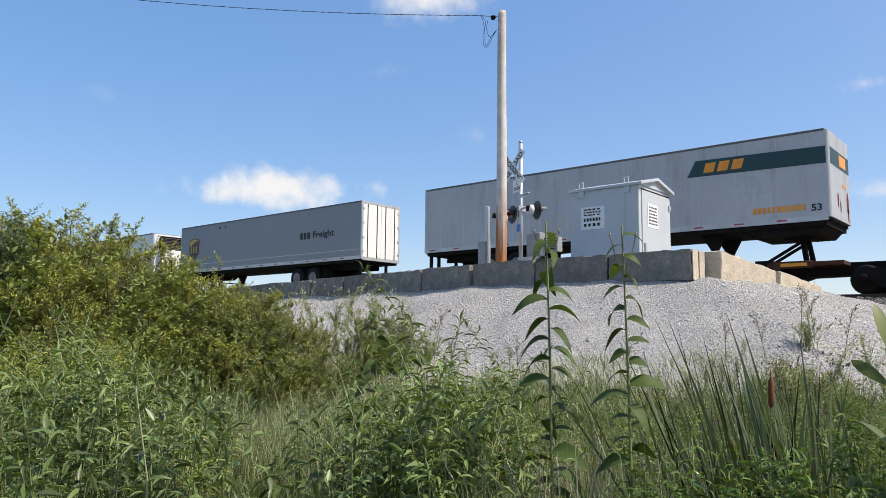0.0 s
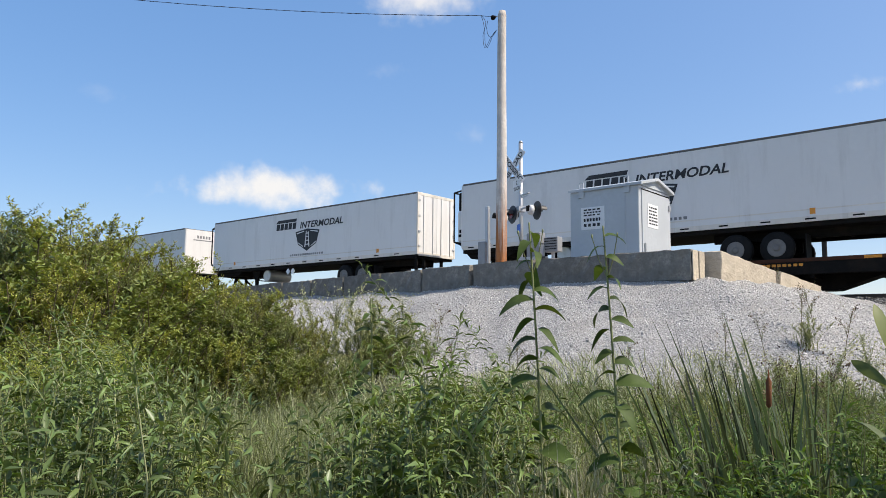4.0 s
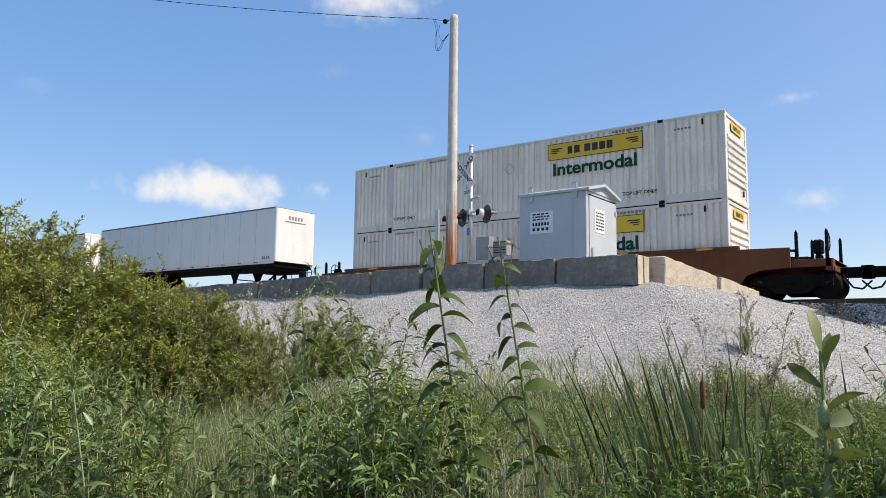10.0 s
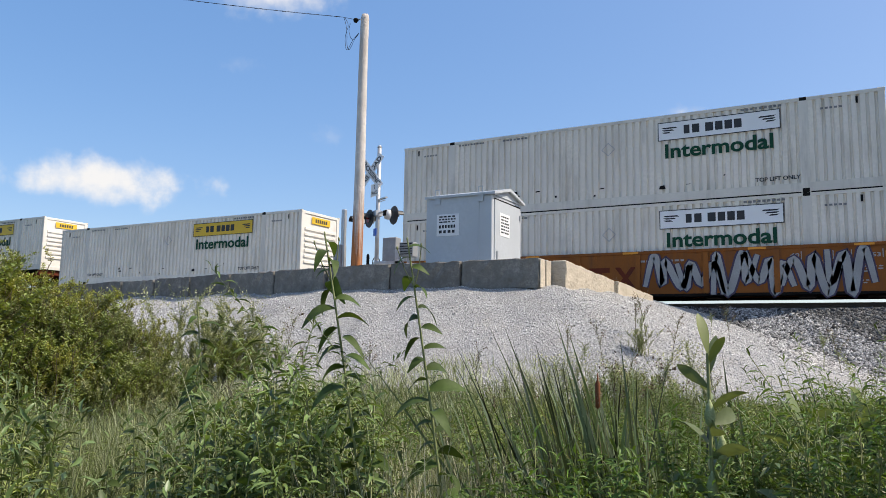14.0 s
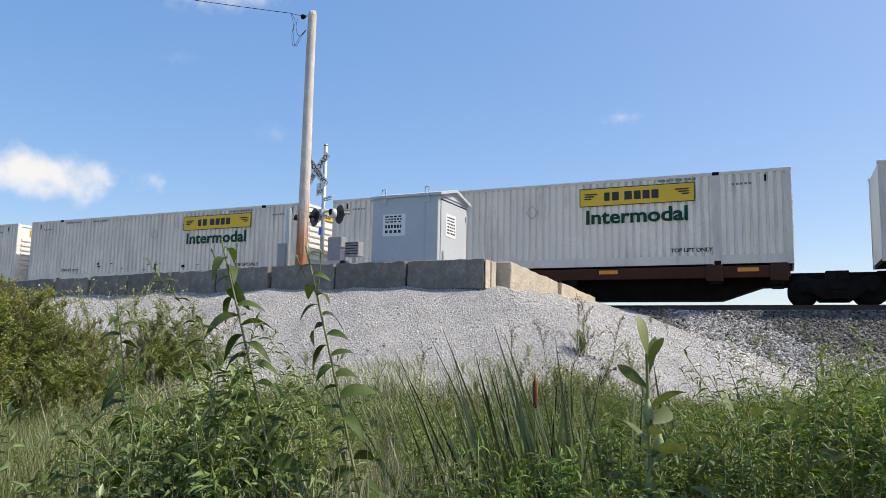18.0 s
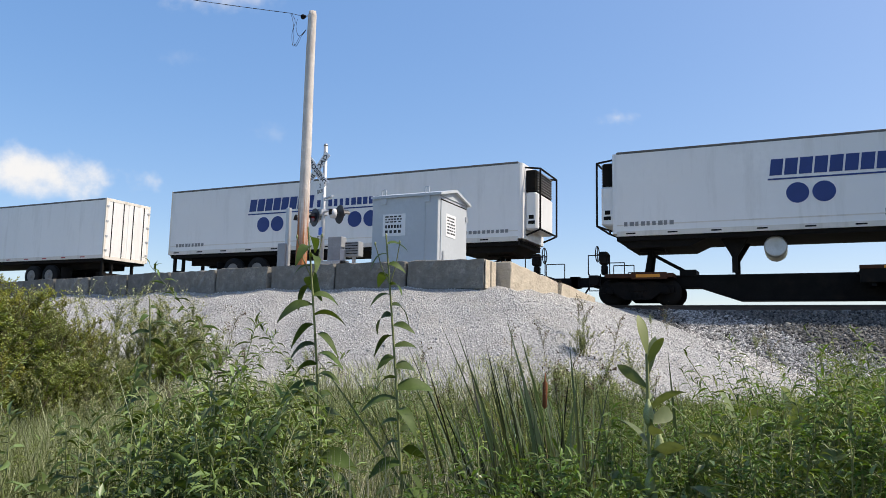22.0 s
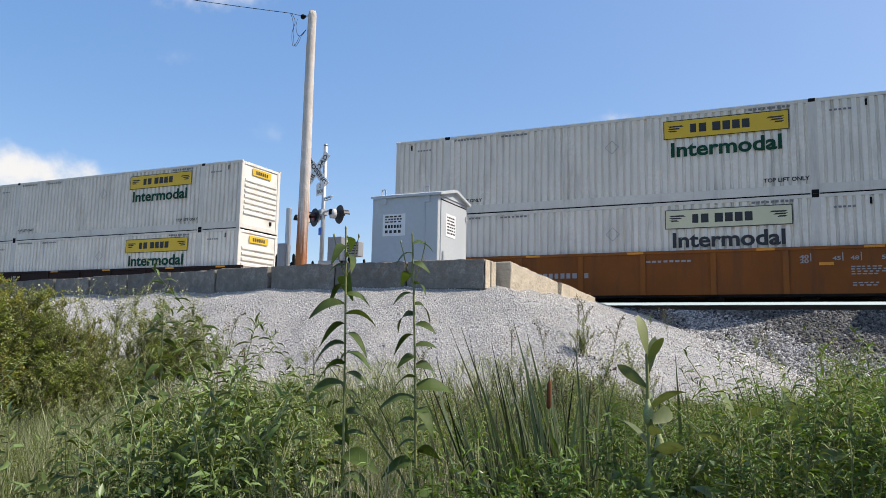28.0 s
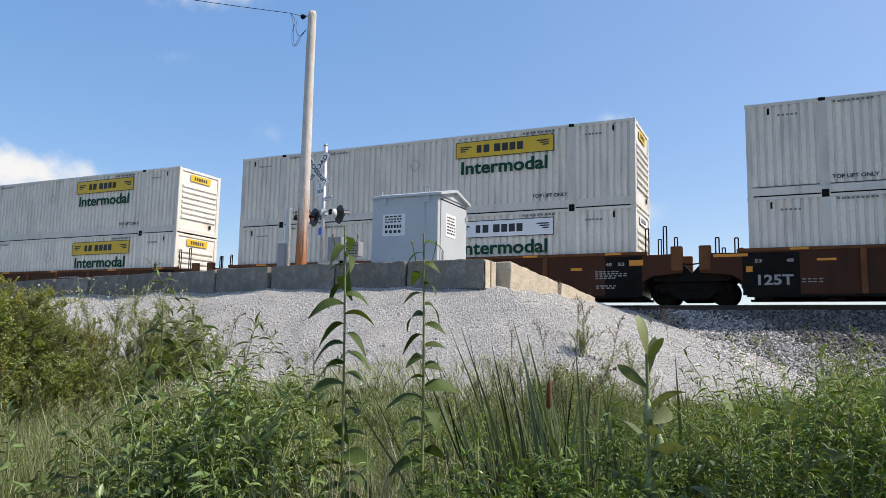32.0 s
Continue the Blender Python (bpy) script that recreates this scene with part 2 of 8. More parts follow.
    "leaf_dark": mat("dark_leaves", (0.105, 0.150, 0.050), 0.40, var=0.2, scale=1.5, island=0.5, translucent=0.19, spec=0.42),
    "leaf_bright": mat("bright_green_leaves", (0.096, 0.158, 0.034), 0.5, var=0.2, scale=1.5, island=0.5, translucent=0.24, spec=0.25),
    "leaf_stalk": mat("stalk_leaves", (0.070, 0.105, 0.028), 0.55, var=0.25, scale=12, rnd=0.3, translucent=0.21, spec=0.15),
    "leaf_yellow": mat("yellow_green_leaves", (0.205, 0.245, 0.075), 0.5, var=0.2, scale=1.0, island=0.45, translucent=0.22, spec=0.25),
    "leaf_gold": mat("goldenrod_tops", (0.30, 0.34, 0.070), 0.6, var=0.2, scale=1.0, island=0.4, translucent=0.22, spec=0.15),
    "leaf_grey": mat("grey_green_leaves", (0.23, 0.26, 0.125), 0.5, var=0.2, scale=1.0, island=0.4, translucent=0.20, spec=0.3),
    "leaf_milk": mat("milkweed_leaves", (0.165, 0.205, 0.10), 0.5, var=0.25, scale=9.0, rnd=0.25, translucent=0.20, spec=0.15),
    "leaf_blue": mat("blue_green_leaves", (0.15, 0.20, 0.135), 0.5, var=0.2, scale=1.0, island=0.4, translucent=0.17, spec=0.3),
    "leaf_shrub": mat("shrub_leaves", (0.300, 0.298, 0.092), 0.48, var=0.2, scale=1.0, island=0.55, translucent=0.26, spec=0.3),
    "plume": mat("pale_plume", (0.42, 0.42, 0.27), 0.7, var=0.2, island=0.3, translucent=0.3),
    "stem": mat("green_stems", (0.20, 0.22, 0.085), 0.6, var=0.25, scale=2, island=0.3),
    "stem_pale": mat("pale_stems", (0.34, 0.36, 0.19), 0.55, var=0.2, scale=2, island=0.3),
    "stem_brown": mat("brown_stems", (0.11, 0.085, 0.045), 0.8, var=0.3, scale=2, island=0.3),
    "reed": mat("cattail_blades", (0.098, 0.128, 0.066), 0.32, var=0.3, scale=1.0, island=0.95, translucent=0.10, spec=0.5),
    "reed_dry": mat("withered_cattail_blades", (0.21, 0.185, 0.105), 0.6, var=0.3, scale=1.0, island=0.5, translucent=0.12, spec=0.25),
    "cattail": mat("cattail_head", (0.17, 0.055, 0.018), 0.9, var=0.2, scale=20),
    "pod": mat("milkweed_pod", (0.28, 0.32, 0.14), 0.7, var=0.15, scale=8, bump=0.5),
    "blossom": mat("yellow_blossom", (0.40, 0.35, 0.12), 0.7, var=0.2, island=0.3, translucent=0.3),
    "seed": mat("brown_seed_heads", (0.17, 0.11, 0.07), 0.85, var=0.3, island=0.4),
}


# ---- building helpers ----
def box(bm, x0, x1, y0, y1, z0, z1, mi=0):
    v = [bm.verts.new(p) for p in ((x0, y0, z0), (x1, y0, z0), (x1, y1, z0), (x0, y1, z0), (x0, y0, z1), (x1, y0, z1), (x1, y1, z1), (x0, y1, z1))]
    for f in ((3, 2, 1, 0), (4, 5, 6, 7), (0, 1, 5, 4), (1, 2, 6, 5), (2, 3, 7, 6), (3, 0, 4, 7)):
        bm.faces.new([v[i] for i in f]).material_index = mi


def rod(bm, p0, p1, r0, r1=None, n=8):
    r1 = r0 if r1 is None else r1
    p0, p1 = Vector(p0), Vector(p1)
    q = (p1 - p0).to_track_quat("Z", "Y").to_matrix()
    rings = []
    for p, r in ((p0, r0), (p1, r1)):
        rings.append([bm.verts.new(p + q @ Vector((r * math.cos(a), r * math.sin(a), 0))) for a in (2 * math.pi * i / n for i in range(n))])
    for i in range(n):
        bm.faces.new((rings[0][i], rings[0][(i + 1) % n], rings[1][(i + 1) % n], rings[1][i])).smooth = n > 6
    bm.faces.new(rings[0][::-1])
    bm.faces.new(rings[1])


def pipe(bm, points, r, n=5):
    for a, b in zip(points, points[1:]):
        rod(bm, a, b, r, r, n)


def lathe(bm, profile, centre, axis="y", n=16):
    """Turns (distance along the axis, radius) pairs round the axis."""
    rings = []
    for d, r in profile:
        ring = []
        for i in range(n):
            a = 2 * math.pi * i / n
            u, w = r * math.cos(a), r * math.sin(a)
            off = {"x": (d, u, w), "y": (u, d, w), "z": (u, w, d)}[axis]
            ring.append(bm.verts.new(Vector(centre) + Vector(off)))
        rings.append(ring)
    for a, b in zip(rings, rings[1:]):
        for i in range(n):
            bm.faces.new((a[i], a[(i + 1) % n], b[(i + 1) % n], b[i])).smooth = True
    bm.faces.new(rings[0])
    bm.faces.new(rings[-1])
    bmesh.ops.recalc_face_normals(bm, faces=bm.faces)


def prism(bm, outline, y0, y1):
    """A flat outline of (x, z) pairs given thickness along y."""
    a = [bm.verts.new((x, y0, z)) for x, z in outline]
    b = [bm.verts.new((x, y1, z)) for x, z in outline]
    bm.faces.new(a)
    bm.faces.new(b[::-1])
    k = len(outline)
    for i in range(k):
        bm.faces.new((a[(i + 1) % k], a[i], b[i], b[(i + 1) % k]))
    bmesh.ops.recalc_face_normals(bm, faces=bm.faces)


def part(name, bm, material, parent=None, label="", bevel=0.0):
    if bevel:
        bmesh.ops.bevel(bm, geom=list(bm.edges), offset=bevel, segments=1, affect="EDGES", clamp_overlap=True)
    me = bpy.data.meshes.new(name)
    bm.to_mesh(me)
    bm.free()
    me.materials.append(material)
    ob = new(name, me)
    ob.parent = parent
    return tagged(ob, label, kind="stuff" if name in ("maker_mark", "end_mark", "nose_mark", "scrape") else "")


def boxes(name, material, parent, *dims, label="", bevel=0.0):
    bm = bmesh.new()
    for d in dims:
        box(bm, *d)
    ob = part(name, bm, material, parent, label, bevel)
    return tagged(ob, kind="stuff") if len(dims) > 4 or (len(dims) > 1 and name in ("reflector", "end_sill", "bolster", "support")) else ob


def thing(name, label, category, group="", kind=""):
    ob = new(name)
    ob.empty_display_size = 0.2
    return tagged(ob, label, category, group, kind)


WORDS = {}


def lettering(name, words, x0, x1, z0, z1, y, material, parent, label="", turn=0.0, slant=0.0):
    """Words as a thin mesh that faces -y, fitted into the given box."""
    key = (words, slant)
    if key not in WORDS:
        cu = bpy.data.curves.new("words", "FONT")
        cu.body, cu.shear, cu.resolution_u, cu.extrude, cu.offset = words, slant, 3, 0.0, 0.026
        tmp = bpy.data.objects.new("words", cu)
        scene.collection.objects.link(tmp)
        me = bpy.data.meshes.new_from_object(tmp.evaluated_get(bpy.context.evaluated_depsgraph_get()))
        WORDS[key] = np.array([v.co[:] for v in me.vertices]), [tuple(p.vertices) for p in me.polygons]
        bpy.data.objects.remove(tmp)
        bpy.data.meshes.remove(me)
        bpy.data.curves.remove(cu)
    co, faces = WORDS[key]
    lo, hi = co.min(0), co.max(0)
    u, w = (co[:, 0] - lo[0]) / (hi[0] - lo[0]), (co[:, 1] - lo[1]) / (hi[1] - lo[1])
    pts = np.stack([x0 + u * (x1 - x0), np.full(len(u), y), z0 + w * (z1 - z0)], 1)
    if turn:
        c, s = math.cos(turn), math.sin(turn)
        cx, cz = (x0 + x1) / 2, (z0 + z1) / 2
        dx, dz = pts[:, 0] - cx, pts[:, 2] - cz
        pts[:, 0], pts[:, 2] = cx + c * dx - s * dz, cz + s * dx + c * dz
    me = bpy.data.meshes.new(name)
    me.from_pydata(pts.tolist(), [], faces)
    me.materials.append(material)
    ob = new(name, me)
    ob.parent = parent
    return tagged(ob, label)


def bars(name, material, parent, x0, x1, z0, z1, y, n=5, seed=0, label=""):
    """A line of unreadable writing as a row of short bars that face -y."""
    r = random.Random(seed)
    bm = bmesh.new()
    step = (x1 - x0) / n
    for i in range(n):
        w = step * r.uniform(0.55, 0.8)
        box(bm, x0 + i * step, x0 + i * step + w, y, y + 0.003, z0, z1)
    return tagged(part(name, bm, material, parent, label), kind="stuff")


def soup(name, verts, faces_flat, sizes, material, parent=None, smooth=False):
    """A mesh from arrays: vertices, the flat list of corner indices, and the number of corners of each face."""
    me = bpy.data.meshes.new(name)
    me.vertices.add(len(verts))
    me.vertices.foreach_set("co", np.ascontiguousarray(verts, dtype=np.float32).ravel())
    me.loops.add(len(faces_flat))
    me.loops.foreach_set("vertex_index", np.ascontiguousarray(faces_flat, dtype=np.int32))
    me.polygons.add(len(sizes))
    sizes = np.asarray(sizes, dtype=np.int32)
    me.polygons.foreach_set("loop_start", np.concatenate([[0], np.cumsum(sizes)[:-1]]).astype(np.int32))
    me.polygons.foreach_set("loop_total", sizes)
    me.update(calc_edges=True)
    me.materials.append(material)
    if smooth:
        me.polygons.foreach_set("use_smooth", np.ones(len(sizes), dtype=bool))
    ob = new(name, me)
    ob.parent = parent
    return ob


def strewn(template_v, template_f, mats4):
    """Copies of one small template (all faces alike in corner count) by an array of 4 x 4 matrices."""
    tv = np.c_[np.asarray(template_v, float), np.ones(len(template_v))]
    v = np.einsum("nij,kj->nki", mats4, tv)[:, :, :3]
    k = len(template_v)
    f = np.asarray(template_f)
    idx = (f[None] + (np.arange(len(mats4)) * k)[:, None, None]).reshape(-1)
    return v.reshape(-1, 3), idx, np.full(len(mats4) * len(f), f.shape[1])


def frames_from(pos, along, up_hint, length, width):
    """Matrices whose y runs along the given ways, x across, scaled by length and width."""
    y = along / np.linalg.norm(along, axis=1, keepdims=True)
    x = np.cross(y, up_hint)
    x /= np.maximum(np.linalg.norm(x, axis=1, keepdims=True), 1e-6)
    z = np.cross(x, y)
    m = np.zeros((len(pos), 4, 4))
    m[:, :3, 0], m[:, :3, 1], m[:, :3, 2] = x * width[:, None], y * length[:, None], z * length[:, None]
    m[:, :3, 3], m[:, 3, 3] = pos, 1
    return m


# ---- ground ----
WALL_Z = 3.30


def smooth_max(a, b, k=0.25):
    h = np.clip(0.5 + 0.5 * (a - b) / k, 0, 1)
    return b * (1 - h) + a * h + k * h * (1 - h)


def step01(a, b, v):
    t = np.clip((v - a) / (b - a), 0, 1)
    return t * t * (3 - 2 * t)


def wall_front(x):
    """The y of the retaining wall's front at x."""
    return np.interp(x, [-40, -20, -11.3, -5.6], [18.4, 15.5, 14.2, 14.15])


def heights(x, y):
    """Ground height, and how much of it is pale fill (1) or track ballast (2)."""
    x, y = np.asarray(x, float), np.asarray(y, float)
    wave = 0.05 * np.sin(1.7 * x + 0.6 * y) + 0.04 * np.sin(2.9 * y - 1.1 * x) + 0.03 * np.sin(5.1 * x + 3.7 * y)
    base = 0.78 * step01(2.5, 9.5, y) - 0.25 * step01(0, -9, y) + wave
    base = np.where(np.abs(x) + np.abs(y) > 90, 0.45, base)
    bed = 2.60 - np.maximum(0, np.maximum(23.1 - y, y - 32.2)) / 1.95 + 0.25 * wave
    front = wall_front(x)
    dx, dy = np.maximum(0, x + 5.45), np.maximum(0, front + 0.25 - y)
    d = np.hypot(dx * 0.84, dy)
    fill = 2.72 + 0.026 * np.clip(y - 15, 0, 6.5) - d / 2.5 + 0.5 * wave + 0.10 * np.exp(-((x + 8) / 3.0) ** 2) + 0.08 * step01(-8, -13, x)
    fill = np.where((x < -40) | (y > 23.2), -5, fill)
    g = smooth_max(smooth_max(base, bed, 0.3), fill, 0.3)
    kind = np.where(bed > np.maximum(base, fill) - 0.02, 2, np.where(fill > base - 0.10, 1, 0))
    return g, kind


def height(x, y):
    return float(heights(x, y)[0])


def spaced(lo, hi, fine_lo, fine_hi, step, growth=1.25):
    v = list(np.arange(fine_lo, fine_hi + step / 2, step))
    s, p = step, fine_hi
    while p < hi:
        s *= growth
        p = min(hi, p + s)
        v.append(p)
    s, p = step, fine_lo
    while p > lo:
        s *= growth
        p = max(lo, p - s)
        v.insert(0, p)
    return np.array(v)


gx, gy = spaced(-3000, 3000, -24, 7, 0.16), spaced(-3000, 3000, -2, 34, 0.16)
GX, GY = np.meshgrid(gx, gy)
GZ, GK = heights(GX, GY)
GZ = np.where((GX < -5.75) & (GX > -40) & (GY > wall_front(GX) + 0.35) & (GY < 22.6), np.maximum(GZ, 2.93), GZ)
nx, ny = len(gx), len(gy)
ii = np.arange(nx * ny).reshape(ny, nx)
quads = np.stack([ii[:-1, :-1], ii[:-1, 1:], ii[1:, 1:], ii[1:, :-1]], -1).reshape(-1, 4)
ground = soup("ground", np.stack([GX, GY, GZ], -1).reshape(-1, 3), quads.ravel(), np.full(len(quads), 4), M["soil"], smooth=True)
tagged(ground, "weedy ditch floor, pale gravel fill and dark ballast bank", "ground", kind="structure")
for key in ("gravel", "ballast", "field"):
    ground.data.materials.append(M[key])
mid = (GK[:-1, :-1]).reshape(-1).copy()
far = (np.abs(GX[:-1, :-1]) + np.abs(GY[:-1, :-1]) > 95).reshape(-1) & (mid == 0)
mid[far] = 3
ground.data.polygons.foreach_set("material_index", mid.astype(np.int32))

# a rough eight-sided chip, squashed and turned at random
CHIP_V = np.array([(1, 0, 0), (-1, 0.1, 0.1), (0.1, 1, 0), (0, -1, 0.15), (0.1, 0, 0.8), (0, 0.1, -0.7)])
CHIP_F = [(0, 2, 4), (2, 1, 4), (1, 3, 4), (3, 0, 4), (2, 0, 5), (1, 2, 5), (3, 1, 5), (0, 3, 5)]
rng = np.random.default_rng(5)


def chips(name, n, x0, x1, y0, y1, want, size, material, label, density=None):
    x, y = rng.uniform(x0, x1, n), rng.uniform(y0, y1, n)
    z, kind = heights(x, y)
    keep = np.isin(kind, want) & ~((x < -5.7) & (y > wall_front(x) + 0.05)) & (y < 23.9)
    if density is not None:
        keep &= rng.random(n) < density(x, y)
    x, y, z = x[keep], y[keep], z[keep]
    k = len(x)
    q = rng.normal(size=(k, 3, 3))
    a = q[:, 0] / np.linalg.norm(q[:, 0], axis=1, keepdims=True)
    b = np.cross(a, q[:, 1])
    b /= np.linalg.norm(b, axis=1, keepdims=True)
    c = np.cross(a, b)
    s = size * rng.lognormal(0, 0.35, (k, 1)) * rng.uniform(0.6, 1.2, (k, 3))
    m = np.zeros((k, 4, 4))
    m[:, :3, 0], m[:, :3, 1], m[:, :3, 2] = a * s[:, :1], b * s[:, 1:2], c * s[:, 2:]
    m[:, :3, 3], m[:, 3, 3] = np.stack([x, y, z + size * 0.12], 1), 1
    return tagged(soup(name, *strewn(CHIP_V, CHIP_F, m), material), label, "gravel", kind="stuff")


def spill(x, y):
    """How much of the ground is the grey mix that spills from the fill's end over the ballast."""
    edge = np.interp(y, [14.8, 21.1, 23.0], [-0.9, -2.1, -3.25])
    d = np.hypot(np.maximum(0, x + 5.45) * 0.84, np.maximum(0, wall_front(x) + 0.25 - y))
    over = 2.72 + 0.026 * np.clip(y - 15, 0, 6.5) - d / 2.5 - (2.60 - np.maximum(0, 23.1 - y) / 1.95)
    return step01(-0.35, 0.35, x - edge) * step01(-1.05, -0.70, over + 0.10 * np.sin(3.1 * x + 1.3 * y))


chips("gravel", 150000, -22, 1.5, 8.8, 22.5, 1, 0.0160, M["stone"], "pale crushed limestone strewn over the fill slope", lambda x, y: 1 - 0.75 * spill(x, y))
chips("gravel", 70000, -4.5, 3, 16.0, 23.9, (1, 2), 0.030, M["mixed_stone"], "grey stone mix spilt from the fill over the ballast", spill)
chips("ballast", 52000, -9, 8, 18.0, 23.9, 2, 0.040, M["ballast_stone"], "angular grey railway ballast on the bank", lambda x, y: 1 - 0.7 * spill(x, y))

# ---- railway track ----
for n, ty in enumerate((TRACK_Y, TRACK_Y + 4.3)):
    for side in (-0.7525, 0.7525):
        bm = bmesh.new()
        prof = [(-0.076, 0), (0.076, 0), (0.076, 0.014), (0.012, 0.03), (0.012, 0.13), (0.037, 0.14), (0.037, 0.172), (-0.037, 0.172), (-0.037, 0.14), (-0.012, 0.13), (-0.012, 0.03), (-0.076, 0.014)]
        a = [bm.verts.new((-400, ty + side + u, RAIL - 0.172 + w)) for u, w in prof]
        b = [bm.verts.new((300, ty + side + u, RAIL - 0.172 + w)) for u, w in prof]
        for i in range(len(prof)):
            bm.faces.new((a[i], a[(i + 1) % len(prof)], b[(i + 1) % len(prof)], b[i]))
        tagged(part("rail", bm, M["rail"]), "brown weathered steel running rail on ties", "rail", "rails of the line", "structure")
tie_mesh = None
for ty in (TRACK_Y, TRACK_Y + 4.3):
    for i in range(70 if ty == TRACK_Y else 30):
        x = -32 + 0.61 * i * (1 if ty == TRACK_Y else 2)
        if tie_mesh is None:
            bm = bmesh.new()
            box(bm, -0.12, 0.12, -1.3, 1.3, -0.2, 0.0)
            tie = part("railway_tie", bm, M["tie"], bevel=0.015)
            tie_mesh = tie.data
        else:
            tie = new("railway_tie", tie_mesh)
        tie.location = (x, ty, RAIL - 0.172)
        tagged(tie, "grey concrete railway tie bedded in ballast", "railway tie", "ties of the line", "structure")

# ---- crossing road and its retaining wall ----
bm = bmesh.new()
for x0, x1, y0, y1, z0, z1 in ((-13.0, -6.3, 15.4, 22.9, 2.86, 2.97), (-24, -13.0, 17.2, 22.9, 2.86, 2.95)):
    box(bm, x0, x1, y0, y1, z0, z1)
road = tagged(part("road", bm, M["gravel"]), "gravel-topped crossing approach behind the wall", "road", kind="structure")
wall = thing("retaining_wall", "low retaining wall of large concrete blocks", "wall", kind="structure")


def block_mesh(seed, rough):
    r = random.Random(seed)
    bm = bmesh.new()
    nxb = 9
    box(bm, -0.9, 0.9, -0.3, 0.3, -0.32, 0.30)
    bmesh.ops.subdivide_edges(bm, edges=[e for e in bm.edges if abs((e.verts[0].co - e.verts[1].co).x) > 1], cuts=nxb)
    bmesh.ops.subdivide_edges(bm, edges=[e for e in bm.edges if abs((e.verts[0].co - e.verts[1].co).z) > 0.5], cuts=2)
    bmesh.ops.bevel(bm, geom=[e for e in bm.edges if e.calc_face_angle(0) > 1.0], offset=0.018, segments=1, affect="EDGES")
    for v in bm.verts:
        k = 0.010 + 0.05 * rough
        v.co += Vector((r.uniform(-k, k) * 0.6, r.uniform(-k, k) * (1 if v.co.y < 0 else 0.3), r.uniform(-k, k) * (0.7 if v.co.z > 0.2 else 0.2)))
    me = bpy.data.meshes.new("block")
    bm.to_mesh(me)
    bm.free()
    return me


smooth_blocks = [block_mesh(s, 0.26) for s in range(3)]
rough_blocks = [block_mesh(s + 10, 0.14) for s in range(2)]
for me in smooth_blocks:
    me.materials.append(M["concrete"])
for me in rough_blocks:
    me.materials.append(M["concrete_raw_lit"])
px, k = -5.63, 0
while px > -30:
    cx = px - 0.915
    cy = float(wall_front(cx)) + 0.305
    slope = math.atan2(float(wall_front(px - 1.83) - wall_front(px)), -1.83)
    b = new("block", smooth_blocks[k % 3])
    b.parent = wall
    jig = random.Random(k)
    b.matrix_basis = pose(cx, cy + jig.uniform(-0.015, 0.015), 3.0 + jig.uniform(-0.012, 0.012) - 0.006 * k, 0, jig.uniform(-0.4, 0.4), math.degrees(slope) + 180 + jig.uniform(-0.5, 0.5))
    px -= 1.845
    k += 1
# pale slabs on the corner block's end carry its sunlit tone as colour
boxes("block_end", M["concrete_raw_lit"], wall, (-5.636, -5.615, 14.17, 14.44, 2.69, 3.285), (-5.636, -5.60, 14.47, 14.74, 2.69, 3.28), label="pale end face, sunlit tone in its colour", bevel=0.006)
# wing blocks: patchy broken concrete, with the sunlit tone put into its colour
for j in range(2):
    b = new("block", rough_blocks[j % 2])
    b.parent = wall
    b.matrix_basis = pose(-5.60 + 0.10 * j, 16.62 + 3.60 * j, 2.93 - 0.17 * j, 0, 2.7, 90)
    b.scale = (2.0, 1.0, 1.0)


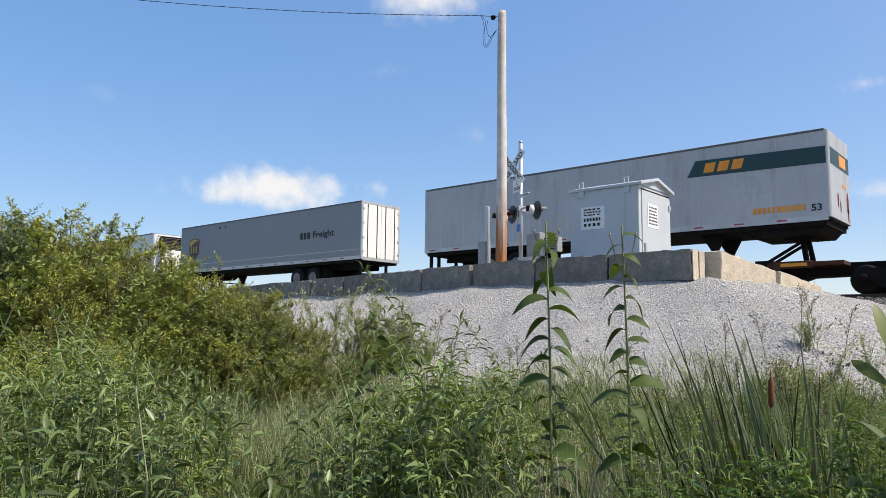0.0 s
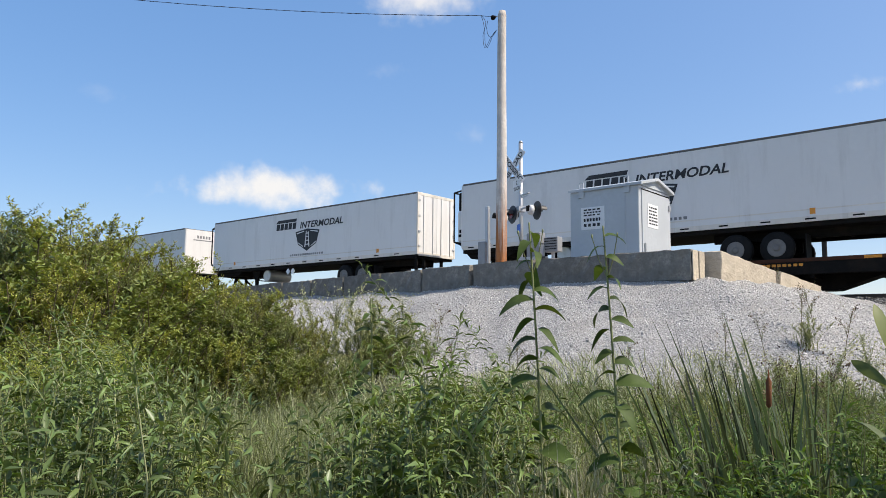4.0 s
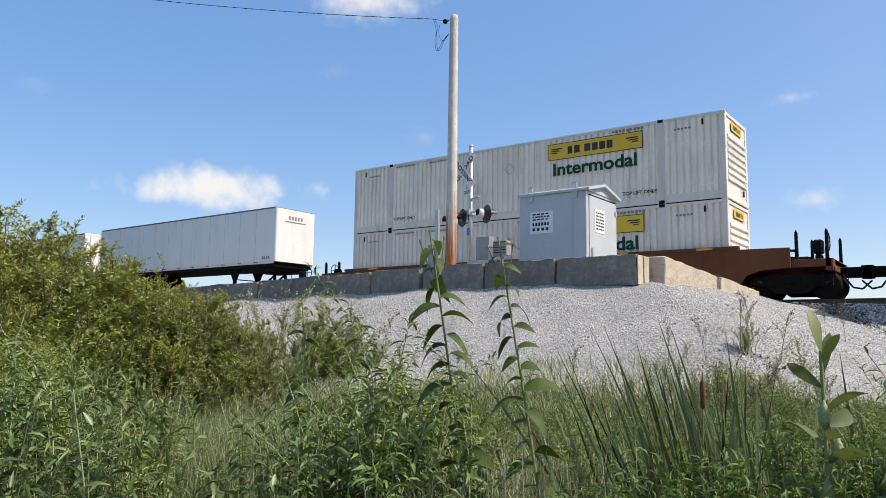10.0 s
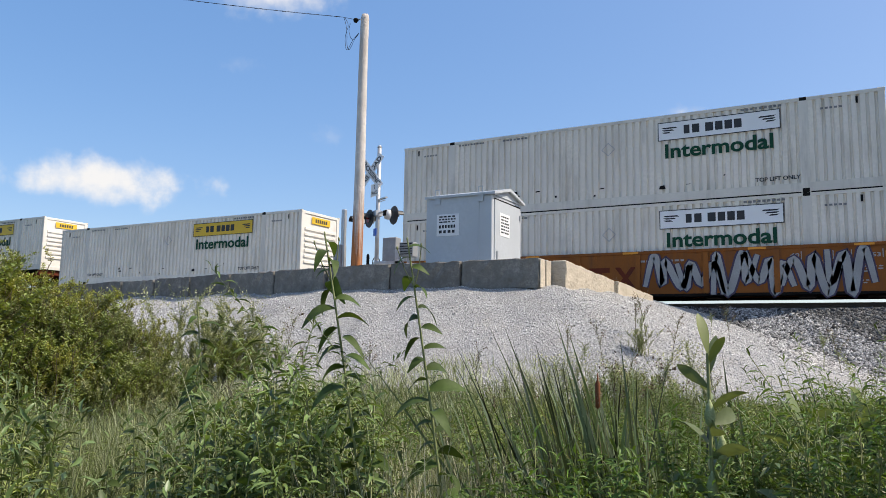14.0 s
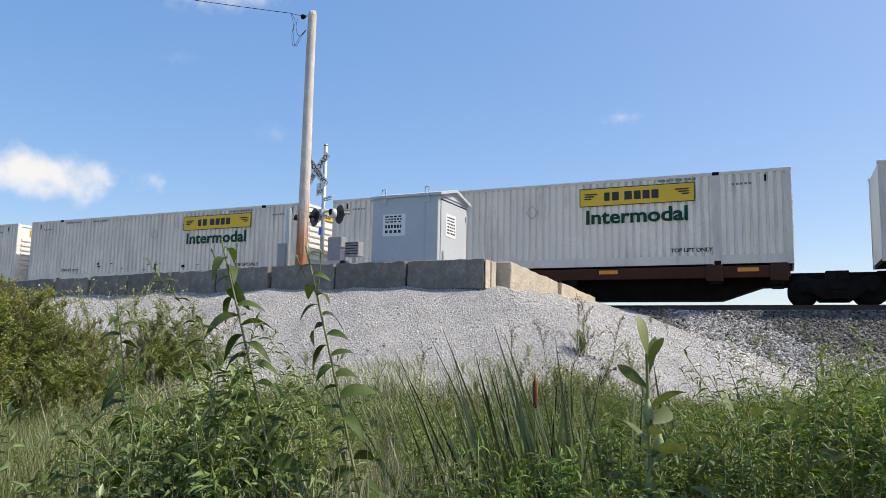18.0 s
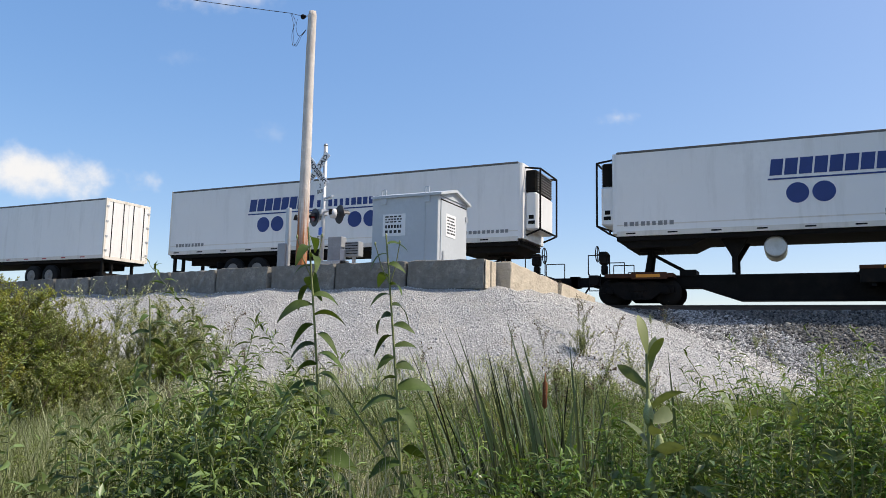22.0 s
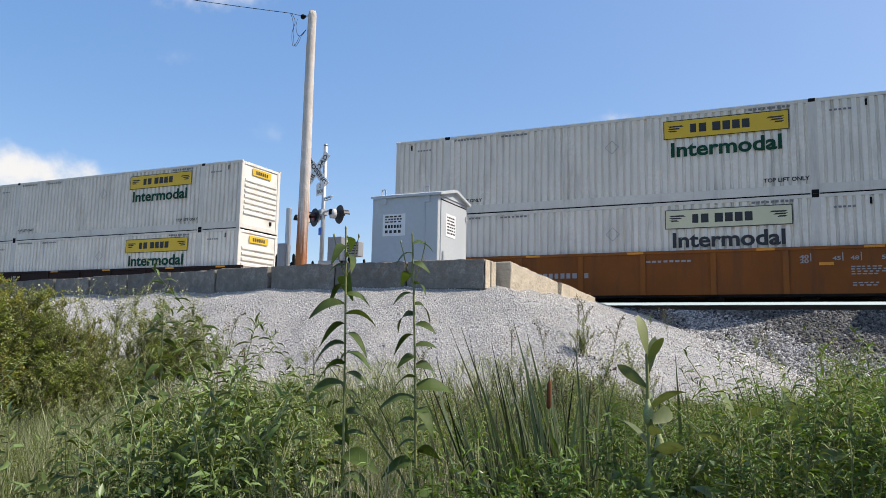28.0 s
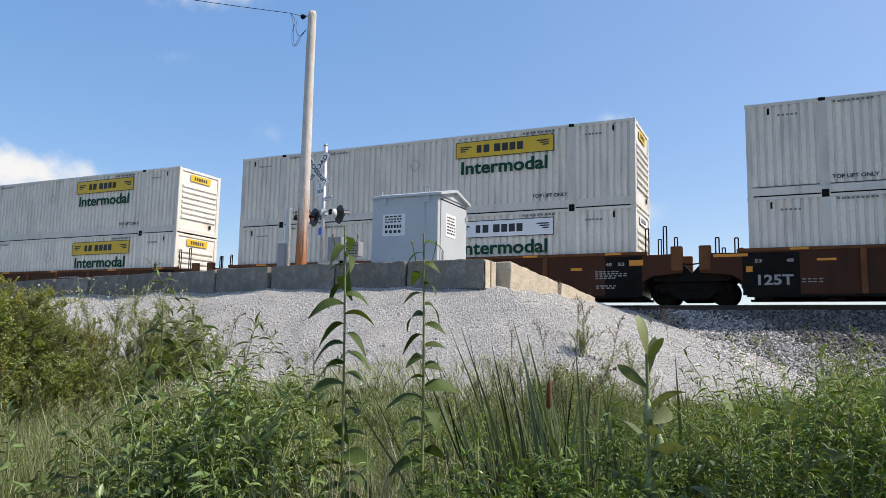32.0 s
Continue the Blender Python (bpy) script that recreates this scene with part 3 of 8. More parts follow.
# ---- signal case ----
def signal_case():
    t = thing("signal_case", "grey aluminium signal equipment case on the crossing fill", "equipment case")
    x0, x1, y0, y1, z0, z1 = -9.03, -7.27, 15.3, 17.0, 2.95, 4.98
    boxes("body", M["case"], t, (x0, x1, y0, y1, z0, z1), bevel=0.012)
    bm = bmesh.new()
    ym, e = (y0 + y1) / 2, 0.05
    prof = [(y0 - e, z1 - 0.01), (y0 - e, z1 + 0.05), (ym, z1 + 0.27), (y1 + e, z1 + 0.05), (y1 + e, z1 - 0.01), (ym, z1 + 0.2)]
    a = [bm.verts.new((x0 - 0.03, y, z)) for y, z in prof]
    b = [bm.verts.new((x1 + 0.10, y, z)) for y, z in prof]
    for i in range(6):
        bm.faces.new((a[i], a[(i + 1) % 6], b[(i + 1) % 6], b[i]))
    bm.faces.new((a[0], a[1], a[2], a[5]))
    bm.faces.new((a[2], a[3], a[4], a[5]))
    bm.faces.new((b[0], b[1], b[2], b[5]))
    bm.faces.new((b[2], b[3], b[4], b[5]))
    bmesh.ops.recalc_face_normals(bm, faces=bm.faces)
    part("roof", bm, M["case"], t, "shallow gabled roof with overhang")
    bm = bmesh.new()
    v = [bm.verts.new(p) for p in ((x1 + 0.02, y0 - 0.05, z1), (x1 + 0.02, y1 + 0.05, z1), (x1 + 0.02, ym, z1 + 0.21))]
    w = [bm.verts.new(p.co - Vector((0.04, 0, 0))) for p in v]
    bm.faces.new(v)
    bm.faces.new(w[::-1])
    for i in range(3):
        bm.faces.new((v[i], w[i], w[(i + 1) % 3], v[(i + 1) % 3]))
    part("gable", bm, M["case"], t)
    door = boxes("door", M["case"], t, (x1, x1 + 0.022, y0 + 0.13, y1 - 0.10, z0 + 0.16, z1 - 0.10), bevel=0.006)
    boxes("door_seam", M["under"], door, (x1 + 0.004, x1 + 0.026, y0 + 0.12, y1 - 0.09, z1 - 0.10, z1 - 0.075), label="dark door seam")
    for z in (z0 + 0.35, z1 - 0.35):
        boxes("hinge", M["steel"], door, (x1 + 0.02, x1 + 0.05, y1 - 0.16, y1 - 0.06, z - 0.06, z + 0.06))
    boxes("handle", M["steel"], door, (x1 + 0.02, x1 + 0.06, y0 + 0.2, y0 + 0.25, z0 + 0.45, z0 + 0.72), label="steel door handle with padlock", bevel=0.005)
    boxes("padlock", M["under"], door, (x1 + 0.03, x1 + 0.07, y0 + 0.19, y0 + 0.26, z0 + 0.34, z0 + 0.44))
    for x in (x0 + 0.32, x1 - 0.28):
        bm = bmesh.new()
        box(bm, x - 0.07, x + 0.07, y0 - 0.035, y0 - 0.01, z1 - 0.16, z1 + 0.04)
        pipe(bm, [(x - 0.05, y0 - 0.03, z1 + 0.04), (x - 0.05, y0 - 0.03, z1 + 0.2), (x + 0.05, y0 - 0.03, z1 + 0.2), (x + 0.05, y0 - 0.03, z1 + 0.04)], 0.014)
        part("lifting_eye", bm, M["case"], t)
    boxes("seam_strip", M["case"], t, (x1 - 0.34, x1 - 0.325, y0 - 0.012, y0 + 0.002, z0 + 0.5, z1 - 0.1))
    s = boxes("notice", M["sign_white"], t, (-8.73, -8.12, y0 - 0.010, y0 - 0.004, 4.05, 4.58), label="white enamel notice", bevel=0.002)
    for k, (z, h, n) in enumerate(((4.50, 0.035, 2), (4.435, 0.035, 3), (4.375, 0.03, 2), (4.24, 0.075, 3), (4.12, 0.07, 2))):
        bars("writing", M["ink"], s, -8.66, -8.19, z, z + h, y0 - 0.015, n * 2, k)
    s = boxes("notice", M["sign_white"], t, (x1 + 0.024, x1 + 0.030, y0 + 0.40, y0 + 0.95, 4.05, 4.60), label="white enamel notice", bevel=0.002)
    bm = bmesh.new()
    r = random.Random(3)
    for k in range(6):
        y = y0 + 0.46
        while y < y0 + 0.86:
            w = r.uniform(0.05, 0.12)
            box(bm, x1 + 0.030, x1 + 0.034, y, min(y + w, y0 + 0.9), 4.50 - 0.075 * k, 4.535 - 0.075 * k)
            y += w + 0.03
    tagged(part("writing", bm, M["ink"], s), kind="stuff")
    boxes("plinth", M["concrete"], t, (x0 - 0.08, x1 + 0.08, y0 - 0.08, y1 + 0.08, 2.86, 2.96), bevel=0.01)


signal_case()


# ---- wooden pole with its service drop ----
def utility_pole():
    t = thing("utility_pole", "tall wooden service pole, bleached above and red-brown below", "pole")
    base, top = Vector((-13.06, 18.0, 2.75)), Vector((-12.96, 18.0, 11.62))
    rings, zs = [], [0, 0.08, 0.16, 0.24, 0.32, 0.40, 0.55, 0.7, 0.85, 0.985, 1.0]
    for lo, hi, key, name, label in ((0.0, 1.0, "pole", "shaft", "bleached shaft, red-brown at its foot"),):
        bm = bmesh.new()
        prev, r = None, random.Random(4)
        ks = [lo] + [z for z in zs if lo < z < hi] + [hi]
        for k in ks:
            c = base.lerp(top, k) + Vector((0.02 * math.sin(5 * k), 0.02 * math.cos(4 * k), 0))
            rad = 0.178 - 0.050 * k - (0.02 if k == 1.0 else 0)
            ring = [bm.verts.new(c + Vector((rad * math.cos(a) * (1 + 0.02 * math.sin(3 * a + 9 * k)), rad * math.sin(a), 0))) for a in (2 * math.pi * i / 18 for i in range(18))]
            if prev:
                for i in range(18):
                    bm.faces.new((prev[i], prev[(i + 1) % 18], ring[(i + 1) % 18], ring[i])).smooth = True
            prev = ring
        bm.faces.new(prev)
        part(name, bm, M[key], t, label)
    bm = bmesh.new()
    lathe(bm, [(-0.10, 0.02), (-0.09, 0.07), (-0.03, 0.08), (0.02, 0.05), (0.06, 0.03)], (-13.27, 17.96, 11.50), "x", 12)
    part("insulator", bm, M["under"], t, "dark spool insulator")
    bm = bmesh.new()
    rod(bm, (-13.22, 17.96, 11.50), (-13.0, 17.96, 11.50), 0.016)
    part("bolt", bm, M["steel"], t)


utility_pole()
drop = thing("service_wire", "twisted black service cable sagging from the pole", "cable")
bm = bmesh.new()
pts = []
for i in range(40):
    k = i / 39
    p = Vector((-13.75, 17.9, 11.67)).lerp(Vector((-38.5, -3.6, 15.8)), k)
    pts.append(p - Vector((0, 0, 4.6 * k * (1 - k))))
for ph in (0, math.pi):
    fine = []
    for a, b in zip(pts, pts[1:]):
        for j in range(4):
            q = a.lerp(b, j / 4)
            w = ph + 2.3 * len(fine)
            fine.append(q + Vector((0, 0.008 * math.cos(w), 0.008 * math.sin(w))))
    pipe(bm, fine, 0.007, 4)
part("cable", bm, M["wire"], drop)


def smooth_line(pts, n=6):
    """Points of a smooth curve through pts."""
    p = [Vector(q) for q in [pts[0], *pts, pts[-1]]]
    out = []
    for a, b, c, e in zip(p, p[1:], p[2:], p[3:]):
        for k in range(n):
            t = k / n
            out.append(0.5 * (2 * b + (c - a) * t + (2 * a - 5 * b + 4 * c - e) * t * t + (3 * b - a - 3 * c + e) * t ** 3))
    return out + [p[-1]]


# the cable's tail hangs in loose loops back to the pole
for loop in (
    ((-13.75, 17.9, 11.67), (-13.66, 17.9, 11.44), (-13.60, 17.9, 11.10), (-13.58, 17.9, 10.72), (-13.50, 17.9, 10.55), (-13.40, 17.9, 10.66), (-13.28, 17.9, 10.88), (-13.16, 17.93, 11.02)),
    ((-13.70, 17.9, 11.64), (-13.56, 17.9, 11.36), (-13.66, 17.9, 11.0), (-13.62, 17.9, 10.62), (-13.52, 17.9, 10.60), (-13.36, 17.9, 10.84), (-13.16, 17.93, 11.04)),
    ((-13.48, 17.9, 11.42), (-13.52, 17.9, 11.18), (-13.44, 17.9, 10.92), (-13.30, 17.9, 10.86), (-13.16, 17.93, 11.03)),
    ((-13.75, 17.9, 11.67), (-13.52, 17.9, 11.58), (-13.30, 17.95, 11.52)),
):
    bm = bmesh.new()
    pipe(bm, smooth_line(loop), 0.008, 4)
    part("drip_loop", bm, M["wire"], drop)


# ---- crossing signal ----
def crossing_signal():
    t = thing("crossing_signal", "silver railway crossing mast with crossbuck and flashers", "crossing signal")
    mx, my, z0 = 0.0, 0.0, 2.85
    t.matrix_basis = pose(-13.33, 19.5, 0, 0, 0, -30)
    bm = bmesh.new()
    rod(bm, (mx, my, z0), (mx, my, 7.77), 0.068, 0.068, 14)
    part("mast", bm, M["steel"], t)
    bm = bmesh.new()
    rod(bm, (mx, my, 7.77), (mx, my, 7.84), 0.075, 0.05, 14)
    part("cap", bm, M["steel"], t)
    for turn, words in ((50, "RAILROAD"), (-50, "CROSSING")):
        bm = bmesh.new()
        box(bm, -0.68, 0.68, -0.004, 0.004, -0.125, 0.125)
        yy = my - 0.085 if turn > 0 else my - 0.097
        bl = part("crossbuck_blade", bm, M["sign_white"], t, "white crossbuck blade with black words", 0.003)
        bl.matrix_basis = pose(mx - 0.22, yy - 0.10, 6.98, 0, 0, 26) @ pose(0, 0, 0, 0, -turn, 0)
        lettering("lettering", words, -0.60, 0.60, -0.08, 0.08, -0.008, M["ink"], bl)
    pl = boxes("tracks_plate", M["sign_white"], t, (mx - 0.38, mx + 0.18, my - 0.095, my - 0.087, 6.16, 6.58), label="white plate reading 2 TRACKS", bevel=0.003)
    lettering("lettering", "2", mx - 0.15, mx - 0.05, 6.40, 6.54, my - 0.100, M["ink"], pl)
    lettering("lettering", "TRACKS", mx - 0.33, mx + 0.13, 6.22, 6.34, my - 0.100, M["ink"], pl)
    boxes("sign_bracket", M["steel"], t, (mx, mx + 0.62, my - 0.05, my + 0.03, 6.01, 6.05), (mx + 0.1, mx + 0.55, my - 0.02, my, 5.94, 5.97))
    bm = bmesh.new()
    rod(bm, (mx - 1.18, my - 0.02, 5.60), (mx + 0.85, my - 0.02, 5.58), 0.035, 0.035, 8)
    box(bm, mx - 0.12, mx + 0.12, my - 0.12, my + 0.12, 5.50, 5.68)
    part("cross_arm", bm, M["steel"], t)
    for x, toward in ((mx - 1.10, 1), (mx - 0.30, 1), (mx + 0.78, -1)):
        lamp = boxes("flasher", M["under"], t, (x - 0.09, x + 0.09, my - 0.16, my + 0.10, 5.40, 5.58), label="black round flasher unit", bevel=0.02)
        bm = bmesh.new()
        lathe(bm, [(0, 0.29), (0.02, 0.30), (0.03, 0.29)], (x, my - toward * 0.17, 5.45), "y", 24)
        part("background_disc", bm, M["black"], lamp, "black backing disc")
        bm = bmesh.new()
        lathe(bm, [(-0.16, 0.07), (-0.12, 0.15), (0.0, 0.16)], (x, my - toward * 0.02, 5.45), "y", 20)
        part("housing", bm, M["lens_hood"], lamp, "silver lamp housing")
        bm = bmesh.new()
        lathe(bm, [(0, 0.14), (0.02, 0.11), (0.03, 0.02)], (x, my - toward * 0.21, 5.45), "y", 16)
        part("lens", bm, M["red_lens"], lamp, "unlit red lens")
        bm = bmesh.new()
        n = 12
        for i in range(n):
            a0, a1 = math.pi * i / n, math.pi * (i + 1) / n
            q = []
            for rr in (0.165, 0.15):
                for yy in (0.19, 0.46 if rr else 0.4):
                    for a in (a0, a1):
                        q.append(bm.verts.new((x + rr * math.cos(a), my - toward * yy, 5.45 + rr * math.sin(a))))
            bm.faces.new((q[0], q[1], q[3], q[2]))
            bm.faces.new((q[4], q[6], q[7], q[5]))
        bmesh.ops.recalc_face_normals(bm, faces=bm.faces)
        part("visor", bm, M["black"], lamp, "black visor")
    boxes("tag", M["blue_tag"], t, (mx - 0.12, mx + 0.09, my - 0.085, my - 0.075, 4.86, 5.10), label="small blue emergency tag", bevel=0.003)
    boxes("base_casting", M["steel"], t, (mx - 0.22, mx + 0.22, my - 0.22, my + 0.22, 2.85, 3.15), (mx - 0.13, mx + 0.13, my - 0.13, my + 0.13, 3.15, 3.5), bevel=0.02)


crossing_signal()
junction = thing("junction_box", "grey steel relay boxes on short posts beside the mast", "junction box")
boxes("cabinet", M["box_grey"], junction, (-12.95, -12.45, 19.25, 19.55, 3.95, 4.75), bevel=0.015)
boxes("cabinet", M["box_grey"], junction, (-12.35, -11.85, 19.3, 19.6, 4.12, 4.58), label="louvred grey cabinet", bevel=0.015)
boxes("louvre", M["under"], junction, *[(-12.32, -11.88, 19.285, 19.30, z, z + 0.02) for z in (4.2, 4.28, 4.36, 4.44, 4.52)])
boxes("cable_chute", M["steel"], junction, (-13.25, -12.75, 19.2, 19.5, 3.55, 4.0), (-12.75, -12.3, 19.2, 19.5, 3.8, 4.0), (-12.45, -12.3, 19.2, 19.3, 3.8, 4.35), bevel=0.01)
boxes("post", M["steel"], junction, (-12.75, -12.67, 19.36, 19.44, 2.9, 3.95), (-12.14, -12.06, 19.42, 19.5, 2.9, 4.12))
meter = thing("pole_conduit", "grey conduit riser and box beside the pole", "conduit")
boxes("riser", M["steel"], meter, (-13.62, -13.50, 17.95, 18.1, 2.9, 5.5), bevel=0.02)
boxes("riser_box", M["box_grey"], meter, (-13.80, -13.52, 17.85, 18.15, 3.2, 4.4), bevel=0.015)

# ---- clouds, far off in the sky ----
def cloud_mat(name, seed, scale, soft, aspect, dense):
    m = bpy.data.materials.new(name)
    m.use_nodes = True
    nt = m.node_tree
    nt.nodes.clear()
    out = nt.nodes.new("ShaderNodeOutputMaterial")
    co = nt.nodes.new("ShaderNodeTexCoord").outputs["Object"]
    n = nt.nodes.new("ShaderNodeTexNoise")
    n.noise_dimensions = "4D"
    n.inputs["W"].default_value = seed
    n.inputs["Scale"].default_value, n.inputs["Detail"].default_value, n.inputs["Roughness"].default_value = scale, 7.0, 0.55
    mp = nt.nodes.new("ShaderNodeMapping")
    mp.inputs["Scale"].default_value = (aspect, 1, 1)
    nt.links.new(co, mp.inputs[0])
    nt.links.new(mp.outputs[0], n.inputs["Vector"])
    ln = nt.nodes.new("ShaderNodeVectorMath")
    ln.operation = "LENGTH"
    nt.links.new(co, ln.inputs[0])
    a = nt.nodes.new("ShaderNodeMath")
    a.operation = "MULTIPLY_ADD"
    a.inputs[1].default_value, a.inputs[2].default_value = -0.75, 0.42
    nt.links.new(ln.outputs["Value"], a.inputs[0])
    s = nt.nodes.new("ShaderNodeMath")
    s.operation = "ADD"
    nt.links.new(a.outputs[0], s.inputs[0])
    nt.links.new(n.outputs[0], s.inputs[1])
    r = nt.nodes.new("ShaderNodeMapRange")
    r.interpolation_type = "SMOOTHSTEP"
    r.inputs[1].default_value, r.inputs[2].default_value = 0.42, 0.42 + soft
    r.inputs[4].default_value = dense
    nt.links.new(s.outputs[0], r.inputs[0])
    e = nt.nodes.new("ShaderNodeEmission")
    e.inputs["Color"].default_value, e.inputs["Strength"].default_value = (0.95, 0.97, 1.0, 1), 0.52
    t = nt.nodes.new("ShaderNodeBsdfTransparent")
    mx = nt.nodes.new("ShaderNodeMixShader")
    nt.links.new(r.outputs[0], mx.inputs[0])
    nt.links.new(t.outputs[0], mx.inputs[1])
    nt.links.new(e.outputs[0], mx.inputs[2])
    nt.links.new(mx.outputs[0], out.inputs["Surface"])
    return m


CLOUDS = []
for az, el, w, h, seed, scale, soft, drift, dense in ((53.6, 10.8, 11.8, 2.8, 1.7, 1.25, 0.46, 1.9, 0.95), (42.3, 25.2, 7.6, 3.0, 4.2, 1.3, 0.6, 2.6, 0.85), (10.0, 17.0, 2.8, 1.0, 7.1, 1.5, 0.8, 2.0, 0.4), (9.4, 9.9, 3.6, 1.6, 9.4, 1.4, 0.7, 0.3, 0.5), (38.0, 15.3, 2.6, 1.5, 12.9, 1.5, 0.9, 0.6, 0.22), (45.0, 20.0, 2.6, 1.1, 15.3, 1.5, 0.9, 0.8, 0.12), (66.0, 16.6, 2.8, 1.2, 18.1, 1.5, 0.9, 1.0, 0.12)):
    dist = 1800.0
    a, e = radians(az), radians(el)
    c = Vector((-math.sin(a) * math.cos(e), math.cos(a) * math.cos(e), math.sin(e))) * dist
    bm = bmesh.new()
    v = [bm.verts.new((u, w2, 0)) for u, w2 in ((-1, -1), (1, -1), (1, 1), (-1, 1))]
    bm.faces.new(v)
    ob = tagged(part("cloud", bm, cloud_mat("cloud", seed, scale, soft, w / h, dense)), "small white fair-weather cloud in the blue sky", "cloud", "clouds")
    ob.scale = (dist * radians(w), dist * radians(h), 1)
    CLOUDS.append((ob, az, el, drift, dist))


# ---- the train ----
BOX_L, BOX_W, BOX_H = 16.15, 2.59, 2.89
HALF = BOX_W / 2


def corrugated(bm, x0, x1, z0, z1, y, depth, pitch, sign):
    """A side sheet with upright ribs; sign gives the side that it faces."""
    n = max(1, round((x1 - x0) / pitch))
    p = (x1 - x0) / n
    xs, ys = [], []
    for i in range(n):
        a = x0 + i * p
        for k, d in ((0.0, 0), (0.56, 0), (0.68, 1), (0.88, 1)):
            xs.append(a + k * p)
            ys.append(y - sign * d * depth)
    xs.append(x1)
    ys.append(y)
    lo = [bm.verts.new((a, b, z0)) for a, b in zip(xs, ys)]
    hi = [bm.verts.new((a, b, z1)) for a, b in zip(xs, ys)]
    for i in range(len(xs) - 1):
        f = (lo[i], lo[i + 1], hi[i + 1], hi[i])
        bm.faces.new(f if sign < 0 else f[::-1])


def wing_mark(bm, x, z, s, y, flip=1):
    """A small swept emblem of three strokes."""
    for k in range(3):
        a = [(x, z + s * (0.30 - 0.22 * k)), (x + flip * s * (1.3 - 0.3 * k), z + s * (0.30 - 0.22 * k)), (x + flip * s * (1.5 - 0.3 * k), z + s * (0.16 - 0.22 * k)), (x + flip * s * 0.25, z + s * (0.16 - 0.22 * k))]
        prism(bm, a, y, y + 0.003)


def container(label, plate="yellow", flip=False, length=BOX_L, skin="white_box", frame_key="white_frame", end_key="white_end", pitch=0.235, lift_words=True, extra=None):
    """A long domestic container; its origin lies under its left end, at mid width, on its floor."""
    t = thing("shipping_container", label, "container", "containers on the train")
    L = length
    inset = 1.98 if L > 13 else 0.0
    posts = [0.0, L - 0.16] + ([inset, L - inset - 0.26] if inset else [])
    for s in (-1, 1):
        bm = bmesh.new()
        if inset:
            for a, b in ((0.16, inset), (inset + 0.26, L - inset - 0.26), (L - inset, L - 0.16)):
                corrugated(bm, a, b, 0.30, BOX_H - 0.10, s * (HALF - 0.012), 0.058, pitch, s)
        else:
            corrugated(bm, 0.16, L - 0.16, 0.20, BOX_H - 0.10, s * (HALF - 0.012), 0.036, pitch, s)
        part("side_sheet", bm, M[skin], t)
    boxes("roof", M[skin], t, (0.05, L - 0.05, -HALF + 0.03, HALF - 0.03, BOX_H - 0.06, BOX_H - 0.02))
    boxes("floor", M["under"], t, (0.05, L - 0.05, -HALF + 0.04, HALF - 0.04, 0.004, 0.20))
    for s in (-1, 1):
        y0, y1 = sorted((s * HALF, s * (HALF - 0.07)))
        boxes("top_rail", M[frame_key], t, (0.16, L - 0.16, y0, y1, BOX_H - 0.10, BOX_H))
        boxes("bottom_rail", M[frame_key], t, (0.16, L - 0.16, y0, y1, 0.032, 0.30 if inset else 0.20), (0.16, L - 0.16, min(y0, y1 + s * 0.012), max(y1, y0 + s * 0.012), 0.27 if inset else 0.17, 0.30 if inset else 0.20))
        for x in posts:
            w = 0.16 if x in (0.0, L - 0.16) else 0.26
            boxes("post", M[frame_key], t, (x, x + w, y0 - (0.006 if s < 0 else 0), y1 + (0.006 if s > 0 else 0), 0.0, BOX_H))
            cx = x + w / 2
            for z in (0.0, BOX_H - 0.12):
                if w > 0.2 or z:
                    boxes("casting", M["under"] if w > 0.2 else M[frame_key], t, (cx - 0.10, cx + 0.10, y0 - (0.012 if s < 0 else 0), y1 + (0.012 if s > 0 else 0), z - (0.0 if z == 0 else -0.02), z + 0.13), bevel=0.008)
    # the end that faces along the track, with cross ribs
    bm = bmesh.new()
    box(bm, L - 0.05, L - 0.02, -HALF + 0.12, HALF - 0.12, 0.14, BOX_H - 0.1)
    part("end_wall", bm, M[end_key], t)
    bm = bmesh.new()
    for k in range(7):
        z = 0.62 + 0.235 * k
        prof = [(L - 0.02, z), (L + 0.03, z + 0.03), (L + 0.03, z + 0.12), (L - 0.02, z + 0.15)]
        a = [bm.verts.new((px, -HALF + 0.24, pz)) for px, pz in prof]
        b = [bm.verts.new((px, HALF - 0.24, pz)) for px, pz in prof]
        for i in range(4):
            bm.faces.new((a[i], a[(i + 1) % 4], b[(i + 1) % 4], b[i]))
        bm.faces.new(a)
        bm.faces.new(b)
    bmesh.ops.recalc_face_normals(bm, faces=bm.faces)
    part("end_ribs", bm, M[end_key], t, "horizontal pressed ribs")
    boxes("end_frame", M[end_key], t, (L - 0.05, L + 0.012, -HALF + 0.005, -HALF + 0.18, 0.03, BOX_H - 0.02), (L - 0.05, L + 0.012, HALF - 0.18, HALF - 0.005, 0.03, BOX_H - 0.02), (L - 0.05, L + 0.012, -HALF + 0.18, HALF - 0.18, BOX_H - 0.14, BOX_H - 0.02), (L - 0.05, L + 0.012, -HALF + 0.18, HALF - 0.18, 0.03, 0.22), bevel=0.01)
    boxes("back_wall", M[end_key], t, (0.02, 0.05, -HALF + 0.05, HALF - 0.05, 0.1, BOX_H - 0.05))
    boxes("end_slot", M["under"], t, (L + 0.0, L + 0.02, HALF - 0.62, HALF - 0.50, 0.36, 0.54), label="small dark fitting")
    yf = -HALF - 0.008
